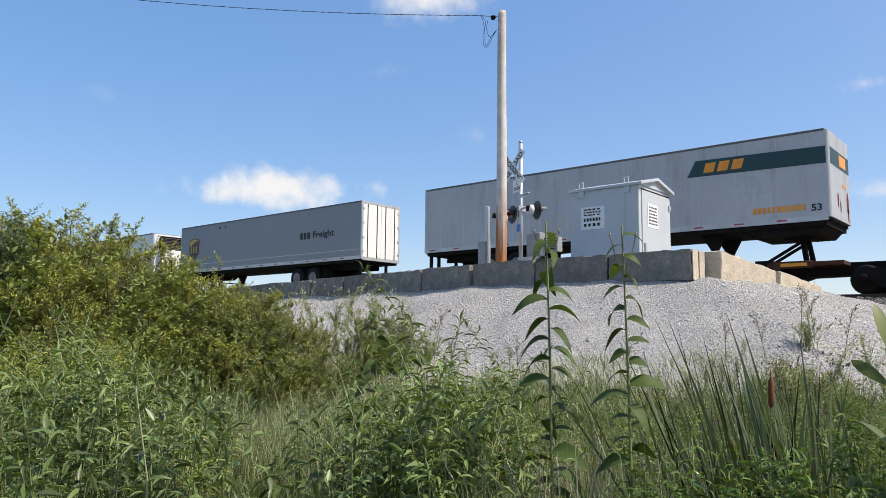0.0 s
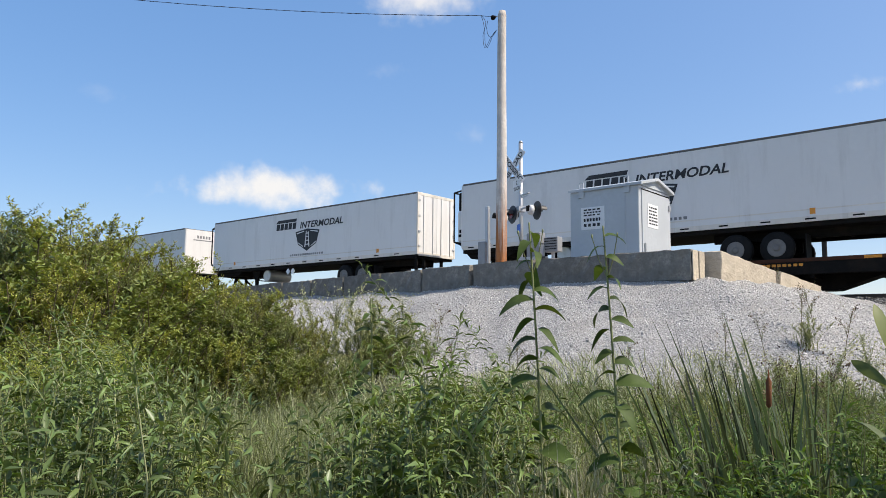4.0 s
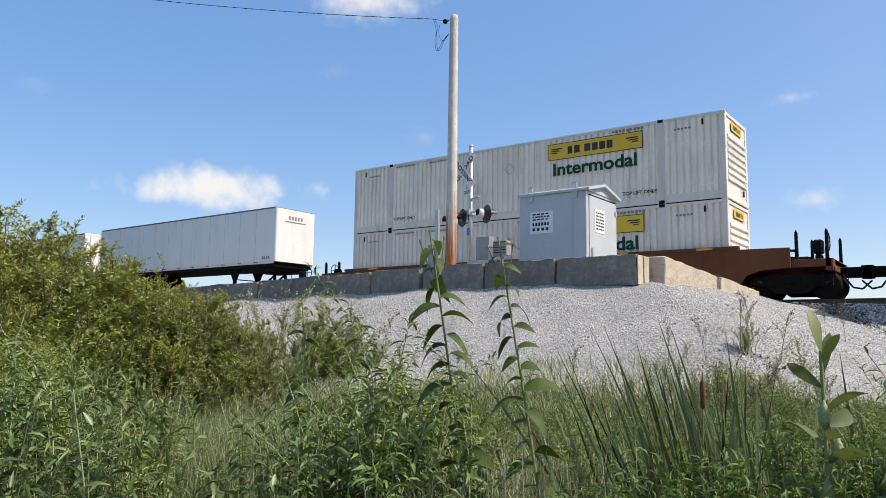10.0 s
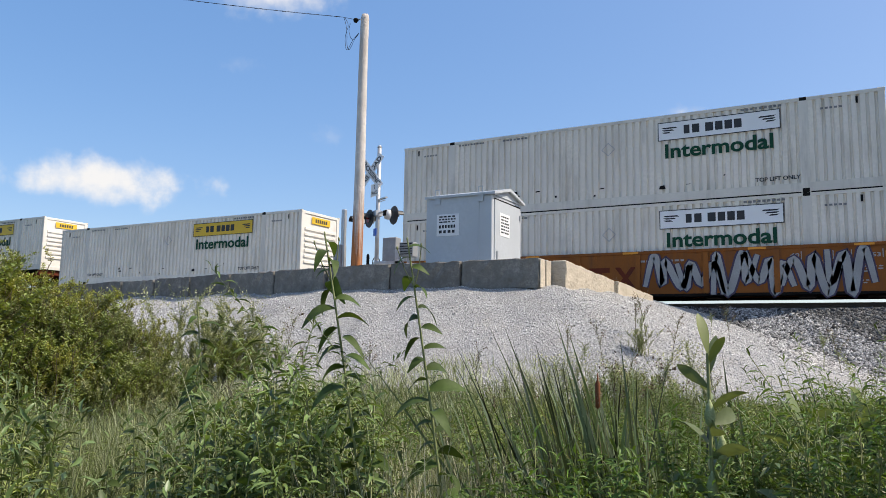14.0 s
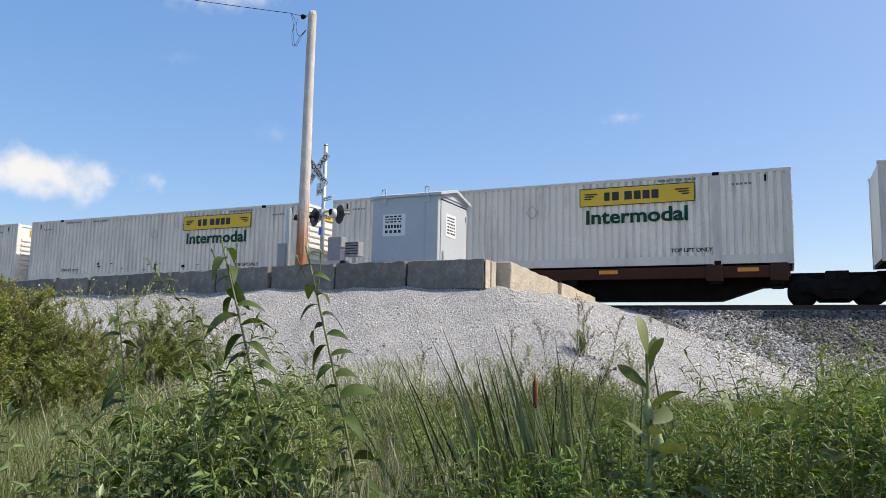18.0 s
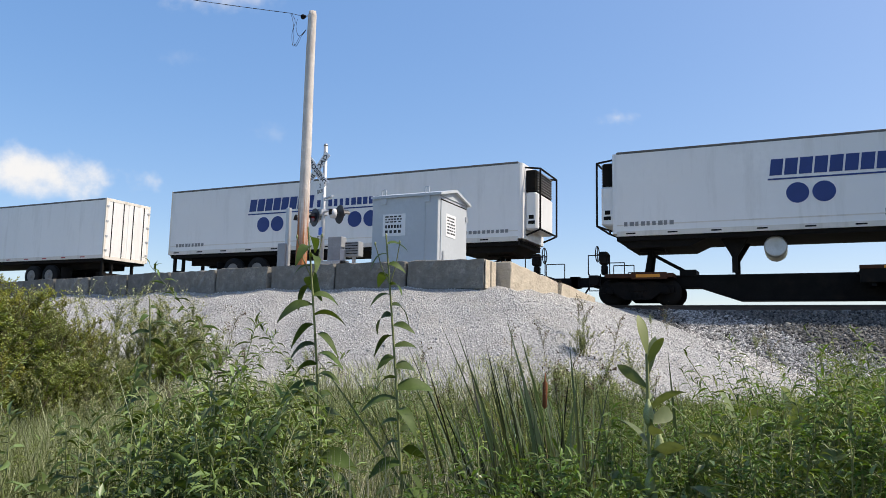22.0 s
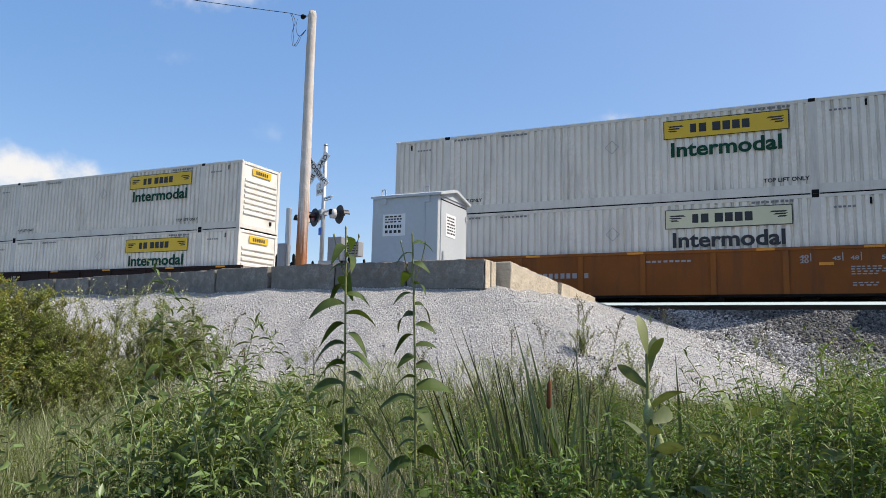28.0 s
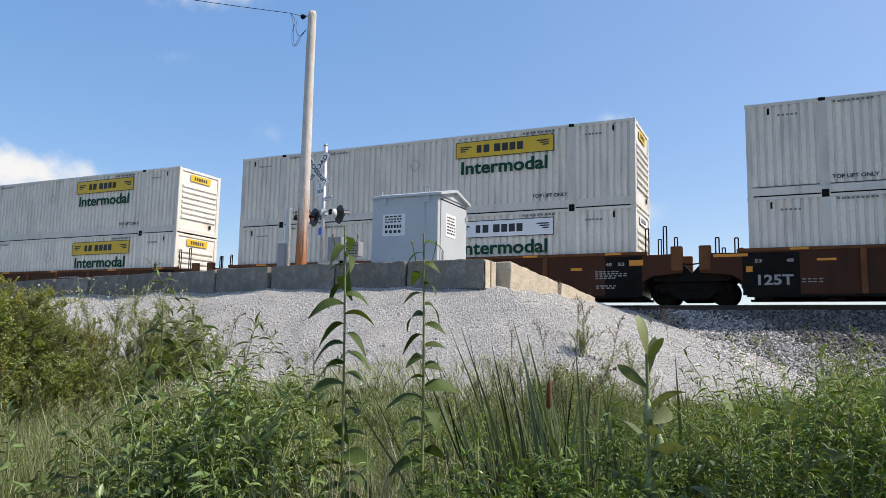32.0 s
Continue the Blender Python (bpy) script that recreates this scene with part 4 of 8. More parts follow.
    if plate:
        px0 = 9.76 if not flip else 2.9
        pm = {"yellow": "yellow_plate", "white": "sign_white", "pale": "pale_plate"}[plate]
        pl = boxes("logo_plate", M[pm], t, (px0, px0 + 3.66, yf - 0.006, yf, 2.03, 2.64), label="yellow framed panel with dark marks" if plate == "yellow" else "pale framed panel with dark marks")
        boxes("plate_border", M["ink"], pl, *[(px0 + a, px0 + b, yf - 0.009, yf - 0.006, c, d) for a, b, c, d in ((0, 3.66, 2.615, 2.64), (0, 3.66, 2.03, 2.055), (0, 0.025, 2.055, 2.615), (3.635, 3.66, 2.055, 2.615))])
        bm = bmesh.new()
        for k, (a, b) in enumerate(((0.82, 1.0), (1.08, 1.30), (1.48, 1.72), (1.78, 2.00), (2.06, 2.28), (2.34, 2.56))):
            box(bm, px0 + a, px0 + b, yf - 0.009, yf - 0.006, 2.20, 2.48)
        wing_mark(bm, px0 + 0.12, 2.36, 0.34, yf - 0.009)
        wing_mark(bm, px0 + 3.54, 2.36, 0.34, yf - 0.009, -1)
        part("maker_mark", bm, M["ink"], pl, "dark abstract mark")
        lettering("lettering", "Intermodal", px0 + 0.22, px0 + 3.44, 1.43, 1.91, yf - 0.004, M["green_ink"] if plate != "pale" else M["ink"], t, "dark green word Intermodal")
        if not flip:
            bm = bmesh.new()
            dx, dz = 8.1, 1.95
            pipe(bm, [(dx - 0.22, yf, dz), (dx, yf, dz + 0.22), (dx + 0.22, yf, dz), (dx, yf, dz - 0.22), (dx - 0.22, yf, dz)], 0.014, 4)
            tagged(part("placard_holder", bm, M["alu"], t, "thin diamond placard holder"), kind="stuff")
        boxes("end_plate", M[pm], t, (L + 0.013, L + 0.02, -0.62, 0.62, BOX_H - 0.52, BOX_H - 0.22), label="yellow end panel")
        bm = bmesh.new()
        for k in range(6):
            box(bm, L + 0.02, L + 0.024, -0.40 + 0.14 * k, -0.31 + 0.14 * k, BOX_H - 0.45, BOX_H - 0.30)
        part("end_mark", bm, M["ink"], t)
    if lift_words:
        x = 12.66 if not flip else 2.1
        lettering("lettering", "TOP LIFT ONLY", x, x + 1.25, 0.42, 0.55, yf - 0.004, M["ink"], t, "black words TOP LIFT ONLY")
        lettering("lettering", "TOP LIFT ONLY", 2.3, 3.5, 0.42, 0.54, yf - 0.004, M["ink"], t, "black words TOP LIFT ONLY") if not flip else None
        for k, (a, b, z, h, n) in enumerate(((12.3, 13.5, 2.70, 0.07, 9), (2.4, 3.5, 2.70, 0.06, 9), (4.2, 5.2, 2.68, 0.06, 7), (14.5, 15.1, 2.45, 0.06, 5), (0.9, 1.5, 2.45, 0.06, 5))):
            bars("writing", M["grey_ink"], t, a, b, z, z + h, yf - 0.003, n, k)
        boxes("hook_slot", M["under"], t, (0.62, 0.68, yf - 0.004, yf, 2.52, 2.72), (15.42, 15.48, yf - 0.004, yf, 2.52, 2.72))
    if extra:
        extra(t, yf)
    return t


def diamonds(t, yf):
    for x, z in ((7.7, 2.0), (7.75, 0.7)):
        bm = bmesh.new()
        prism(bm, [(x - 0.2, z), (x, z + 0.2), (x + 0.2, z), (x, z - 0.2)], yf - 0.004, yf)
        part("placard", bm, M["white_frame"], t, "pale diamond placard")


def scuffs(seed):
    def add(t, yf):
        r = random.Random(seed)
        bm = bmesh.new()
        for _ in range(9):
            x = r.uniform(4.5, 11.8)
            z = r.uniform(0.35, 0.75)
            w, h = r.uniform(0.04, 0.22), r.uniform(0.03, 0.14)
            prism(bm, [(x, z), (x + w, z + r.uniform(0, 0.05)), (x + w * 0.8, z + h), (x + 0.1 * w, z + h * 0.8)], yf - 0.003, yf)
        part("scuff", bm, M["under"], t, "dark scraped patches")
    return add


def red_tag(t, yf):
    bm = bmesh.new()
    r = random.Random(2)
    for _ in range(9):
        x, z = r.uniform(5.4, 6.3), r.uniform(0.75, 1.5)
        rod(bm, (x, yf, z), (x + r.uniform(-0.3, 0.3), yf, z + r.uniform(-0.3, 0.3)), 0.035, 0.03, 5)
    part("spray_tag", bm, M["red_ink"], t, "red spray-painted scrawl")


# ---- wheels and bogies of road trailers ----
def road_wheel(t, x, y, z, side):
    bm = bmesh.new()
    s = -side
    lathe(bm, [(0.0, 0.275), (s * 0.01, 0.47), (s * 0.05, 0.515), (s * 0.22, 0.515), (s * 0.27, 0.47), (s * 0.28, 0.3)], (x, y, z), "y", 20)
    ty = part("tyre", bm, M["tyre"], t, "black tyre")
    bm = bmesh.new()
    lathe(bm, [(s * -0.004, 0.28), (s * -0.008, 0.262), (s * 0.05, 0.235), (s * 0.06, 0.13), (s * -0.01, 0.11), (s * -0.04, 0.07)], (x, y, z), "y", 20)
    rim = part("rim", bm, M["rim"], ty, "pale dished rim")
    bm = bmesh.new()
    for k in range(8):
        a = 2 * math.pi * k / 8
        rod(bm, (x + 0.185 * math.cos(a), y + s * 0.07, z + 0.185 * math.sin(a)), (x + 0.185 * math.cos(a), y + s * 0.042, z + 0.185 * math.sin(a)), 0.045, 0.045, 6)
    tagged(part("rim_hole", bm, M["under"], rim, "dark round holes in the rim"), kind="stuff")


DECK = 0.95     # height of the trailers' tyres above the rail
SIDE_Z0, SIDE_Z1 = 2.20, 5.0


def trailer(label, skin="trailer_white", nose="right", reefer=False, skirt=False, decal=None, top="dark_rail", tape=True, ribs=False):
    """A long road trailer; its origin lies at its left end at rail height."""
    t = thing("road_trailer", label, "trailer", "road trailers on the train")
    L = BOX_L

    def X(a):
        """Distance from the nose."""
        return L - a if nose == "right" else a

    def span(a, b):
        return min(X(a), X(b)), max(X(a), X(b))

    bm = bmesh.new()
    r = 0.16 if reefer else 0.10
    pts = []
    for cx, cy, a0 in ((r, HALF - r, 90), (r, -HALF + r, 180)):
        for k in range(5):
            a = radians(a0 + 22.5 * k)
            pts.append((cx + r * math.cos(a), cy + r * math.sin(a)))
    pts += [(L, -HALF), (L, HALF)]
    lo = [bm.verts.new((X(a), b, SIDE_Z0 + 0.1)) for a, b in pts]
    hi = [bm.verts.new((X(a), b, SIDE_Z1 - 0.05)) for a, b in pts]
    k = len(pts)
    for i in range(k):
        bm.faces.new((lo[i], lo[(i + 1) % k], hi[(i + 1) % k], hi[i]))
    bm.faces.new(lo)
    bm.faces.new(hi)
    bmesh.ops.recalc_face_normals(bm, faces=bm.faces)
    part("body", bm, M[skin], t)
    a, b = span(r, L)
    boxes("roof", M[top], t, (a, b, -HALF - 0.006, HALF + 0.006, SIDE_Z1 - 0.085, SIDE_Z1), bevel=0.012)
    for s in (-1, 1):
        y0, y1 = sorted((s * (HALF + 0.014), s * (HALF - 0.05)))
        rail = boxes("bottom_rail", M["alu"] if skin != "trailer_white" else M["white_frame"], t, (a, b, y0, y1, SIDE_Z0, SIDE_Z0 + 0.16))
        if tape:
            boxes("reflector", M["red_tape"] if skin != "trailer_white" or not reefer else M["under"], rail, *[(a + 0.3 + 1.3 * i, a + 0.6 + 1.3 * i, min(y0, y0 - 0.003 * s * -1) - (0.003 if s < 0 else 0), y1 + (0.003 if s > 0 else 0), SIDE_Z0 + 0.06, SIDE_Z0 + 0.105) for i in range(12)])
        if reefer:
            boxes("scuff_band", M["white_frame"], t, (a, b, min(s * (HALF + 0.008), s * (HALF - 0.02)), max(s * (HALF + 0.008), s * (HALF - 0.02)), SIDE_Z0 + 0.34, SIDE_Z0 + 0.38))
    if ribs:
        boxes("panel_seam", M["alu"], t, *[(x - 0.012, x + 0.012, -HALF - 0.004, -HALF + 0.01, SIDE_Z0 + 0.16, SIDE_Z1 - 0.09) for x in (1.25 * i + 0.9 for i in range(12))])
    # the rear frame and doors
    x0, x1 = span(L - 0.06, L + 0.02)
    boxes("rear_frame", M["alu"] if skin != "trailer_white" else M["white_frame"], t, (x0, x1, -HALF - 0.01, -HALF + 0.1, SIDE_Z0, SIDE_Z1), (x0, x1, HALF - 0.1, HALF + 0.01, SIDE_Z0, SIDE_Z1), (x0, x1, -HALF + 0.1, HALF - 0.1, SIDE_Z1 - 0.14, SIDE_Z1), (x0, x1, -HALF + 0.1, HALF - 0.1, SIDE_Z0 - 0.05, SIDE_Z0 + 0.12), bevel=0.008)
    for ya, yb in ((-HALF + 0.1, -0.01), (0.01, HALF - 0.1)):
        xa, xb = span(L - 0.03, L + 0.012)
        door = boxes("door", M["trailer_white"], t, (xa, xb, ya, yb, SIDE_Z0 + 0.12, SIDE_Z1 - 0.14), label="white swing door")
        for yr in (ya + 0.28, yb - 0.28):
            xr = X(L + 0.03)
            bm = bmesh.new()
            rod(bm, (xr, yr, SIDE_Z0 + 0.08), (xr, yr, SIDE_Z1 - 0.12), 0.018, 0.018, 6)
            part("lock_rod", bm, M["under"] if not reefer else M["steel"], door)
        yh = ya if ya < -0.5 else yb
        for z in (2.55, 3.2, 3.9, 4.6):
            xa2, xb2 = span(L, L + 0.05)
            boxes("hinge", M["steel"], door, (xa2, xb2, yh - 0.06, yh + 0.06, z, z + 0.07))
    # running gear
    x0, x1 = span(L - 5.7, L - 0.7)
    boxes("slider_frame", M["under"], t, (x0, x1, -0.62, -0.48, 1.78, 2.1), (x0, x1, 0.48, 0.62, 1.78, 2.1), *[(c, c + 0.12, -0.6, 0.6, 1.85, 2.05) for c in np.linspace(x0, x1 - 0.12, 6)])
    boxes("floor_beam", M["under"], t, (*span(0.15, L - 0.1), -HALF + 0.06, HALF - 0.06, 2.06, 2.22))
    for ax in (L - 4.80, L - 3.55):
        bm = bmesh.new()
        rod(bm, (X(ax), -1.1, DECK + 0.515), (X(ax), 1.1, DECK + 0.515), 0.065, 0.065, 8)
        box(bm, X(ax) - 0.3, X(ax) + 0.3, -0.60, -0.5, DECK + 0.5, 1.85)
        box(bm, X(ax) - 0.3, X(ax) + 0.3, 0.5, 0.60, DECK + 0.5, 1.85)
        part("axle", bm, M["under"], t)
        for s in (-1, 1):
            road_wheel(t, X(ax), s * 1.26, DECK + 0.515, s)
    for s in (-1, 1):
        xa, xb = span(L - 2.72, L - 2.70)
        boxes("mud_flap", M["tyre"], t, (xa, xb, s * 0.95 - 0.3, s * 0.95 + 0.3, 1.1, 1.85))
    xa, xb = span(L - 0.28, L - 0.14)
    boxes("underride_bar", M["under"], t, (xa, xb, -1.15, 1.15, 1.42, 1.54), (xa, xb, -0.65, -0.55, 1.5, 2.2), (xa, xb, 0.55, 0.65, 1.5, 2.2), (xa, xb, -1.15, -1.05, 1.5, 2.2), bevel=0.01)
    # nose underside, folded landing legs and tank
    bm = bmesh.new()
    x0, x1 = X(0.05), X(2.6)
    prism(bm, [(X(0.08), 2.22), (X(0.45), 1.84), (X(2.4), 1.84), (X(3.2), 2.22)], -1.1, 1.1)
    part("nose_plate", bm, M["under"], t, "dark upper coupler plate")
    bm = bmesh.new()
    for s in (-0.75, 0.75):
        prism(bm, [(X(3.25), 2.15), (X(4.15), 2.15), (X(3.76), 1.50), (X(3.76), 1.01), (X(3.60), 1.01), (X(3.60), 1.50)], s - 0.07, s + 0.07)
    rod(bm, (X(3.6), -0.75, 1.55), (X(3.6), 0.75, 1.55), 0.03, 0.03, 6)
    part("landing_gear", bm, M["under"], t, "black landing legs")
    if reefer:
        bm = bmesh.new()
        for s in (-1,):
            lathe(bm, [(-0.70, 0.04), (-0.72, 0.27), (-0.72, 0.30), (-0.69, 0.325), (-0.66, 0.33), (0.66, 0.33), (0.72, 0.30), (0.70, 0.04)], (X(4.85), -0.25, 1.76), "y", 20)
        part("fuel_tank", bm, M["alu"], t, "round aluminium fuel tank")
        zt = 4.75
        xa, xb = span(-0.42, 0.02)
        unit = boxes("cooling_unit", M["trailer_white"], t, (xa, xb, -0.95, 0.95, 2.62, 3.95), label="white refrigeration unit", bevel=0.06)
        xa, xb = span(-0.38, 0.02)
        boxes("grille_housing", M["under"], unit, (xa, xb, -0.92, 0.92, 3.95, zt), label="black grille housing", bevel=0.04)
        xa, xb = span(-0.42, -0.385)
        boxes("grille_slat", M["dark_rail"], unit, *[(xa, xb, -0.85, 0.85, z, z + 0.04) for z in np.arange(4.0, zt - 0.05, 0.095)])
        bm = bmesh.new()
        xo = X(-0.55)
        for s in (-1.0, 1.0):
            pipe(bm, [(X(0.0), s, zt + 0.08), (xo, s, zt), (xo, s, 2.62), (X(-0.05), s, 2.42)], 0.035, 6)
        pipe(bm, [(xo, -1.0, zt), (xo, 1.0, zt)], 0.035, 6)
        pipe(bm, [(xo, -1.0, 2.62), (xo, 1.0, 2.62)], 0.035, 6)
        part("guard_frame", bm, M["under"], unit, "black tubular guard")
        boxes("gauge_panel", M["under"], unit, (*span(-0.30, -0.12), -0.958, -0.945, 3.0, 3.14), (*span(-0.34, -0.10), -0.958, -0.945, 2.82, 2.94))
    if skirt:
        bm = bmesh.new()
        prism(bm, [(X(5.0), 2.2), (X(10.6), 2.2), (X(9.9), 1.42), (X(5.6), 1.42)], -HALF + 0.02, -HALF + 0.045)
        part("side_skirt", bm, M["trailer_white"] if skin == "trailer_white" else M[skin], t, "pale plastic side skirt")
    if decal:
        decal(t, -HALF - 0.008, L)
    return t


def strokes(bm, x0, x1, z0, z1, y, n, lean=0.0, seed=0, fill=0.72):
    """A row of heavy upright blocks that stand for a maker's name."""
    step = (x1 - x0) / n
    for i in range(n):
        a = x0 + i * step
        b = a + step * fill
        d = lean * (z1 - z0)
        prism(bm, [(a, z0), (b, z0), (b + d, z1), (a + d, z1)], y - 0.003, y)


def bus_decal(flip):
    """Slanted name block, the word INTERMODAL, and a dark shield with a road on it."""
    def add(t, y, L):
        o = 0.0 if not flip else 0.55
        bm = bmesh.new()
        strokes(bm, 5.45 + o, 7.15 + o, 4.05, 4.38, y, 5, 0.12, fill=0.8)
        prism(bm, [(5.40 + o, 4.42), (7.10 + o, 4.42), (7.16 + o, 4.58), (5.6 + o, 4.58)], y - 0.003, y)
        part("maker_mark", bm, M["ink"], t, "black slanted mark")
        lettering("lettering", "INTERMODAL", 7.42 + o, 10.7 + o, 4.02, 4.36, y - 0.003, M["ink"], t, "black word INTERMODAL", 0.0, 0.2)
        c = 8.02 + o
        bm = bmesh.new()
        prism(bm, [(c - 0.95, 3.86), (c, 3.98), (c + 0.95, 3.86), (c + 0.72, 3.20), (c, 2.84), (c - 0.72, 3.20)], y - 0.003, y)
        sh = part("shield", bm, M["ink"], t, "black shield emblem")
        bm = bmesh.new()
        prism(bm, [(c - 0.20, 3.05), (c - 0.12, 3.05), (c - 0.06, 3.85), (c - 0.10, 3.85)], y - 0.006, y - 0.003)
        prism(bm, [(c + 0.12, 3.05), (c + 0.20, 3.05), (c + 0.10, 3.85), (c + 0.06, 3.85)], y - 0.006, y - 0.003)
        for z in (3.15, 3.35, 3.55, 3.72):
            box(bm, c - 0.13, c + 0.13, y - 0.006, y - 0.003, z, z + 0.05)
        for s in (-1, 1):
            prism(bm, [(c + s * 0.85, 3.80), (c + s * 0.25, 3.88), (c + s * 0.25, 3.84), (c + s * 0.80, 3.75)], y - 0.006, y - 0.003)
            prism(bm, [(c + s * 0.68, 3.25), (c + s * 0.3, 3.05), (c + s * 0.3, 3.10), (c + s * 0.68, 3.30)], y - 0.006, y - 0.003)
        part("shield_lines", bm, M["trailer_white"], sh)
        bars("writing", M["grey_ink"], t, 6.7 + o, 9.3 + o, 2.62, 2.72, y - 0.003, 16, 4)
        bm = bmesh.new()
        for x in (6.55, 6.95):
            prism(bm, [(x + o - 0.17, 1.85), (x + o, 2.02), (x + o + 0.17, 1.85), (x + o, 1.68)], y - 0.003, y + 0.02)
        part("placard", bm, M["sign_white"], t, "pale diamond placards")
        boxes("marker", M["amber"], t, (2.2, 2.36, y - 0.004, y, 2.42, 2.6), (13.6, 13.76, y - 0.004, y, 2.42, 2.6))
    return add


def parcel_decal(right):
    def add(t, y, L):
        c = 14.45 if right else 1.6
        bm = bmesh.new()
        prism(bm, [(c - 0.56, 4.15), (c, 4.28), (c + 0.56, 4.15), (c + 0.53, 3.35), (c + 0.3, 3.08), (c, 2.93), (c - 0.3, 3.08), (c - 0.53, 3.35)], y - 0.003, y)
        sh = part("shield", bm, M["shield_brown"], t, "brown and gold shield emblem")
        bm = bmesh.new()
        prism(bm, [(c - 0.50, 4.10), (c, 4.22), (c + 0.50, 4.10), (c + 0.1, 4.02), (c - 0.5, 3.75)], y - 0.006, y - 0.003)
        for k in range(3):
            box(bm, c - 0.38 + 0.27 * k, c - 0.28 + 0.27 * k, y - 0.006, y - 0.003, 3.36, 3.78)
            box(bm, c - 0.38 + 0.27 * k, c - 0.18 + 0.27 * k, y - 0.006, y - 0.003, 3.36 + 0.16 * (k % 2), 3.44 + 0.16 * (k % 2))
        part("shield_gold", bm, M["shield_gold"], sh)
        x = 1.0 if right else 11.6
        bm = bmesh.new()
        strokes(bm, x, x + 0.85, 3.42, 3.76, y, 3)
        part("maker_mark", bm, M["ink"], t, "black name mark")
        lettering("lettering", "Freight", x + 1.0, x + 2.6, 3.36, 3.78, y - 0.003, M["ink"], t, "black word Freight")
        lettering("lettering", "53", 15.55 if right else 0.5, 15.85 if right else 0.8, 2.72, 2.9, y - 0.003, M["ink"], t)
        boxes("seam_strip", M["alu"], t, (0.15, L - 0.15, y - 0.002, y + 0.01, 2.66, 2.69))
        for xv in (4.2, 4.75):
            boxes("roof_vent", M["under"], t, (xv, xv + 0.12, y - 0.004, y, 4.62, 4.72))
    return add


def band_decal(t, y, L):
    bm = bmesh.new()
    prism(bm, [(11.8, 4.0), (16.06, 3.93), (16.06, 4.45), (12.1, 4.54)], y - 0.003, y)
    part("band", bm, M["dark_green"], t, "dark green slanted band")
    bm = bmesh.new()
    for k in range(3):
        x = 12.35 + 0.45 * k
        prism(bm, [(x, 4.10), (x + 0.34, 4.10), (x + 0.44, 4.42), (x + 0.10, 4.42)], y - 0.006, y - 0.003)
    part("maker_mark", bm, M["amber"], t, "yellow slanted mark")
    bars("writing", M["amber"], t, 13.9, 15.5, 2.55, 2.74, y - 0.003, 11, 6)
    lettering("lettering", "53", 15.6, 15.9, 2.5, 2.72, y - 0.003, M["ink"], t)
    xe = L + 0.002
    boxes("nose_band", M["dark_green"], t, (xe, xe + 0.003, -HALF + 0.12, HALF - 0.12, 3.93, 4.45), label="dark green band on the nose")
    boxes("nose_mark", M["amber"], t, (xe + 0.003, xe + 0.006, -0.1, 0.75, 4.02, 4.38), (xe, xe + 0.004, 0.2, 0.7, 3.4, 3.5), label="yellow nose mark")
    bm = bmesh.new()
    for yy, z, s in ((-0.4, 2.9, 0.2), (-0.1, 2.75, 0.15), (0.85, 2.95, 0.28), (0.9, 2.6, 0.2)):
        v = [bm.verts.new((xe + 0.003, yy + s * math.cos(a) * 0.5, z + s * math.sin(a) * 1.4)) for a in (0.3, 1.4, 2.6, 3.9, 5.2)]
        bm.faces.new(v)
    part("scrape", bm, M["chassis_red"], t, "rusty scrapes on the nose")


def swoosh_decal(t, y, L):
    bm = bmesh.new()
    strokes(bm, 1.05, 4.1, 3.72, 4.1, y, 10, 0.25, fill=0.7)
    for k in range(14):
        a0, a1 = radians(-70 + 11 * k), radians(-70 + 11 * (k + 1))
        w0, w1 = 0.30 * math.sin(math.pi * k / 14), 0.30 * math.sin(math.pi * (k + 1) / 14)
        prism(bm, [(3.9 + 1.15 * math.cos(a0), 3.7 + 0.75 * math.sin(a0)), (3.9 + 1.15 * math.cos(a1), 3.7 + 0.75 * math.sin(a1)), (3.9 + (1.15 - w1) * math.cos(a1), 3.7 + (0.75 - 0.6 * w1) * math.sin(a1) + 0.001), (3.9 + (1.15 - w0) * math.cos(a0), 3.7 + (0.75 - 0.6 * w0) * math.sin(a0))], y - 0.003, y)
    part("maker_mark", bm, M["navy_ink"], t, "blue name mark with a swoosh")
    lettering("lettering", "Transportation\nSystems", 2.3, 4.2, 3.15, 3.62, y - 0.004, M["ink"], t, "black words", 0.0, 0.2)
    lettering("lettering", "FLEXIBLE AND RESPONSIVE SUPPLY-CHAIN SOLUTIONS", 9.85, 15.3, 4.25, 4.47, y - 0.003, M["ink"], t, "black slogan")
    lettering("lettering", "53", 0.3, 0.55, 2.75, 2.9, y - 0.003, M["ink"], t)


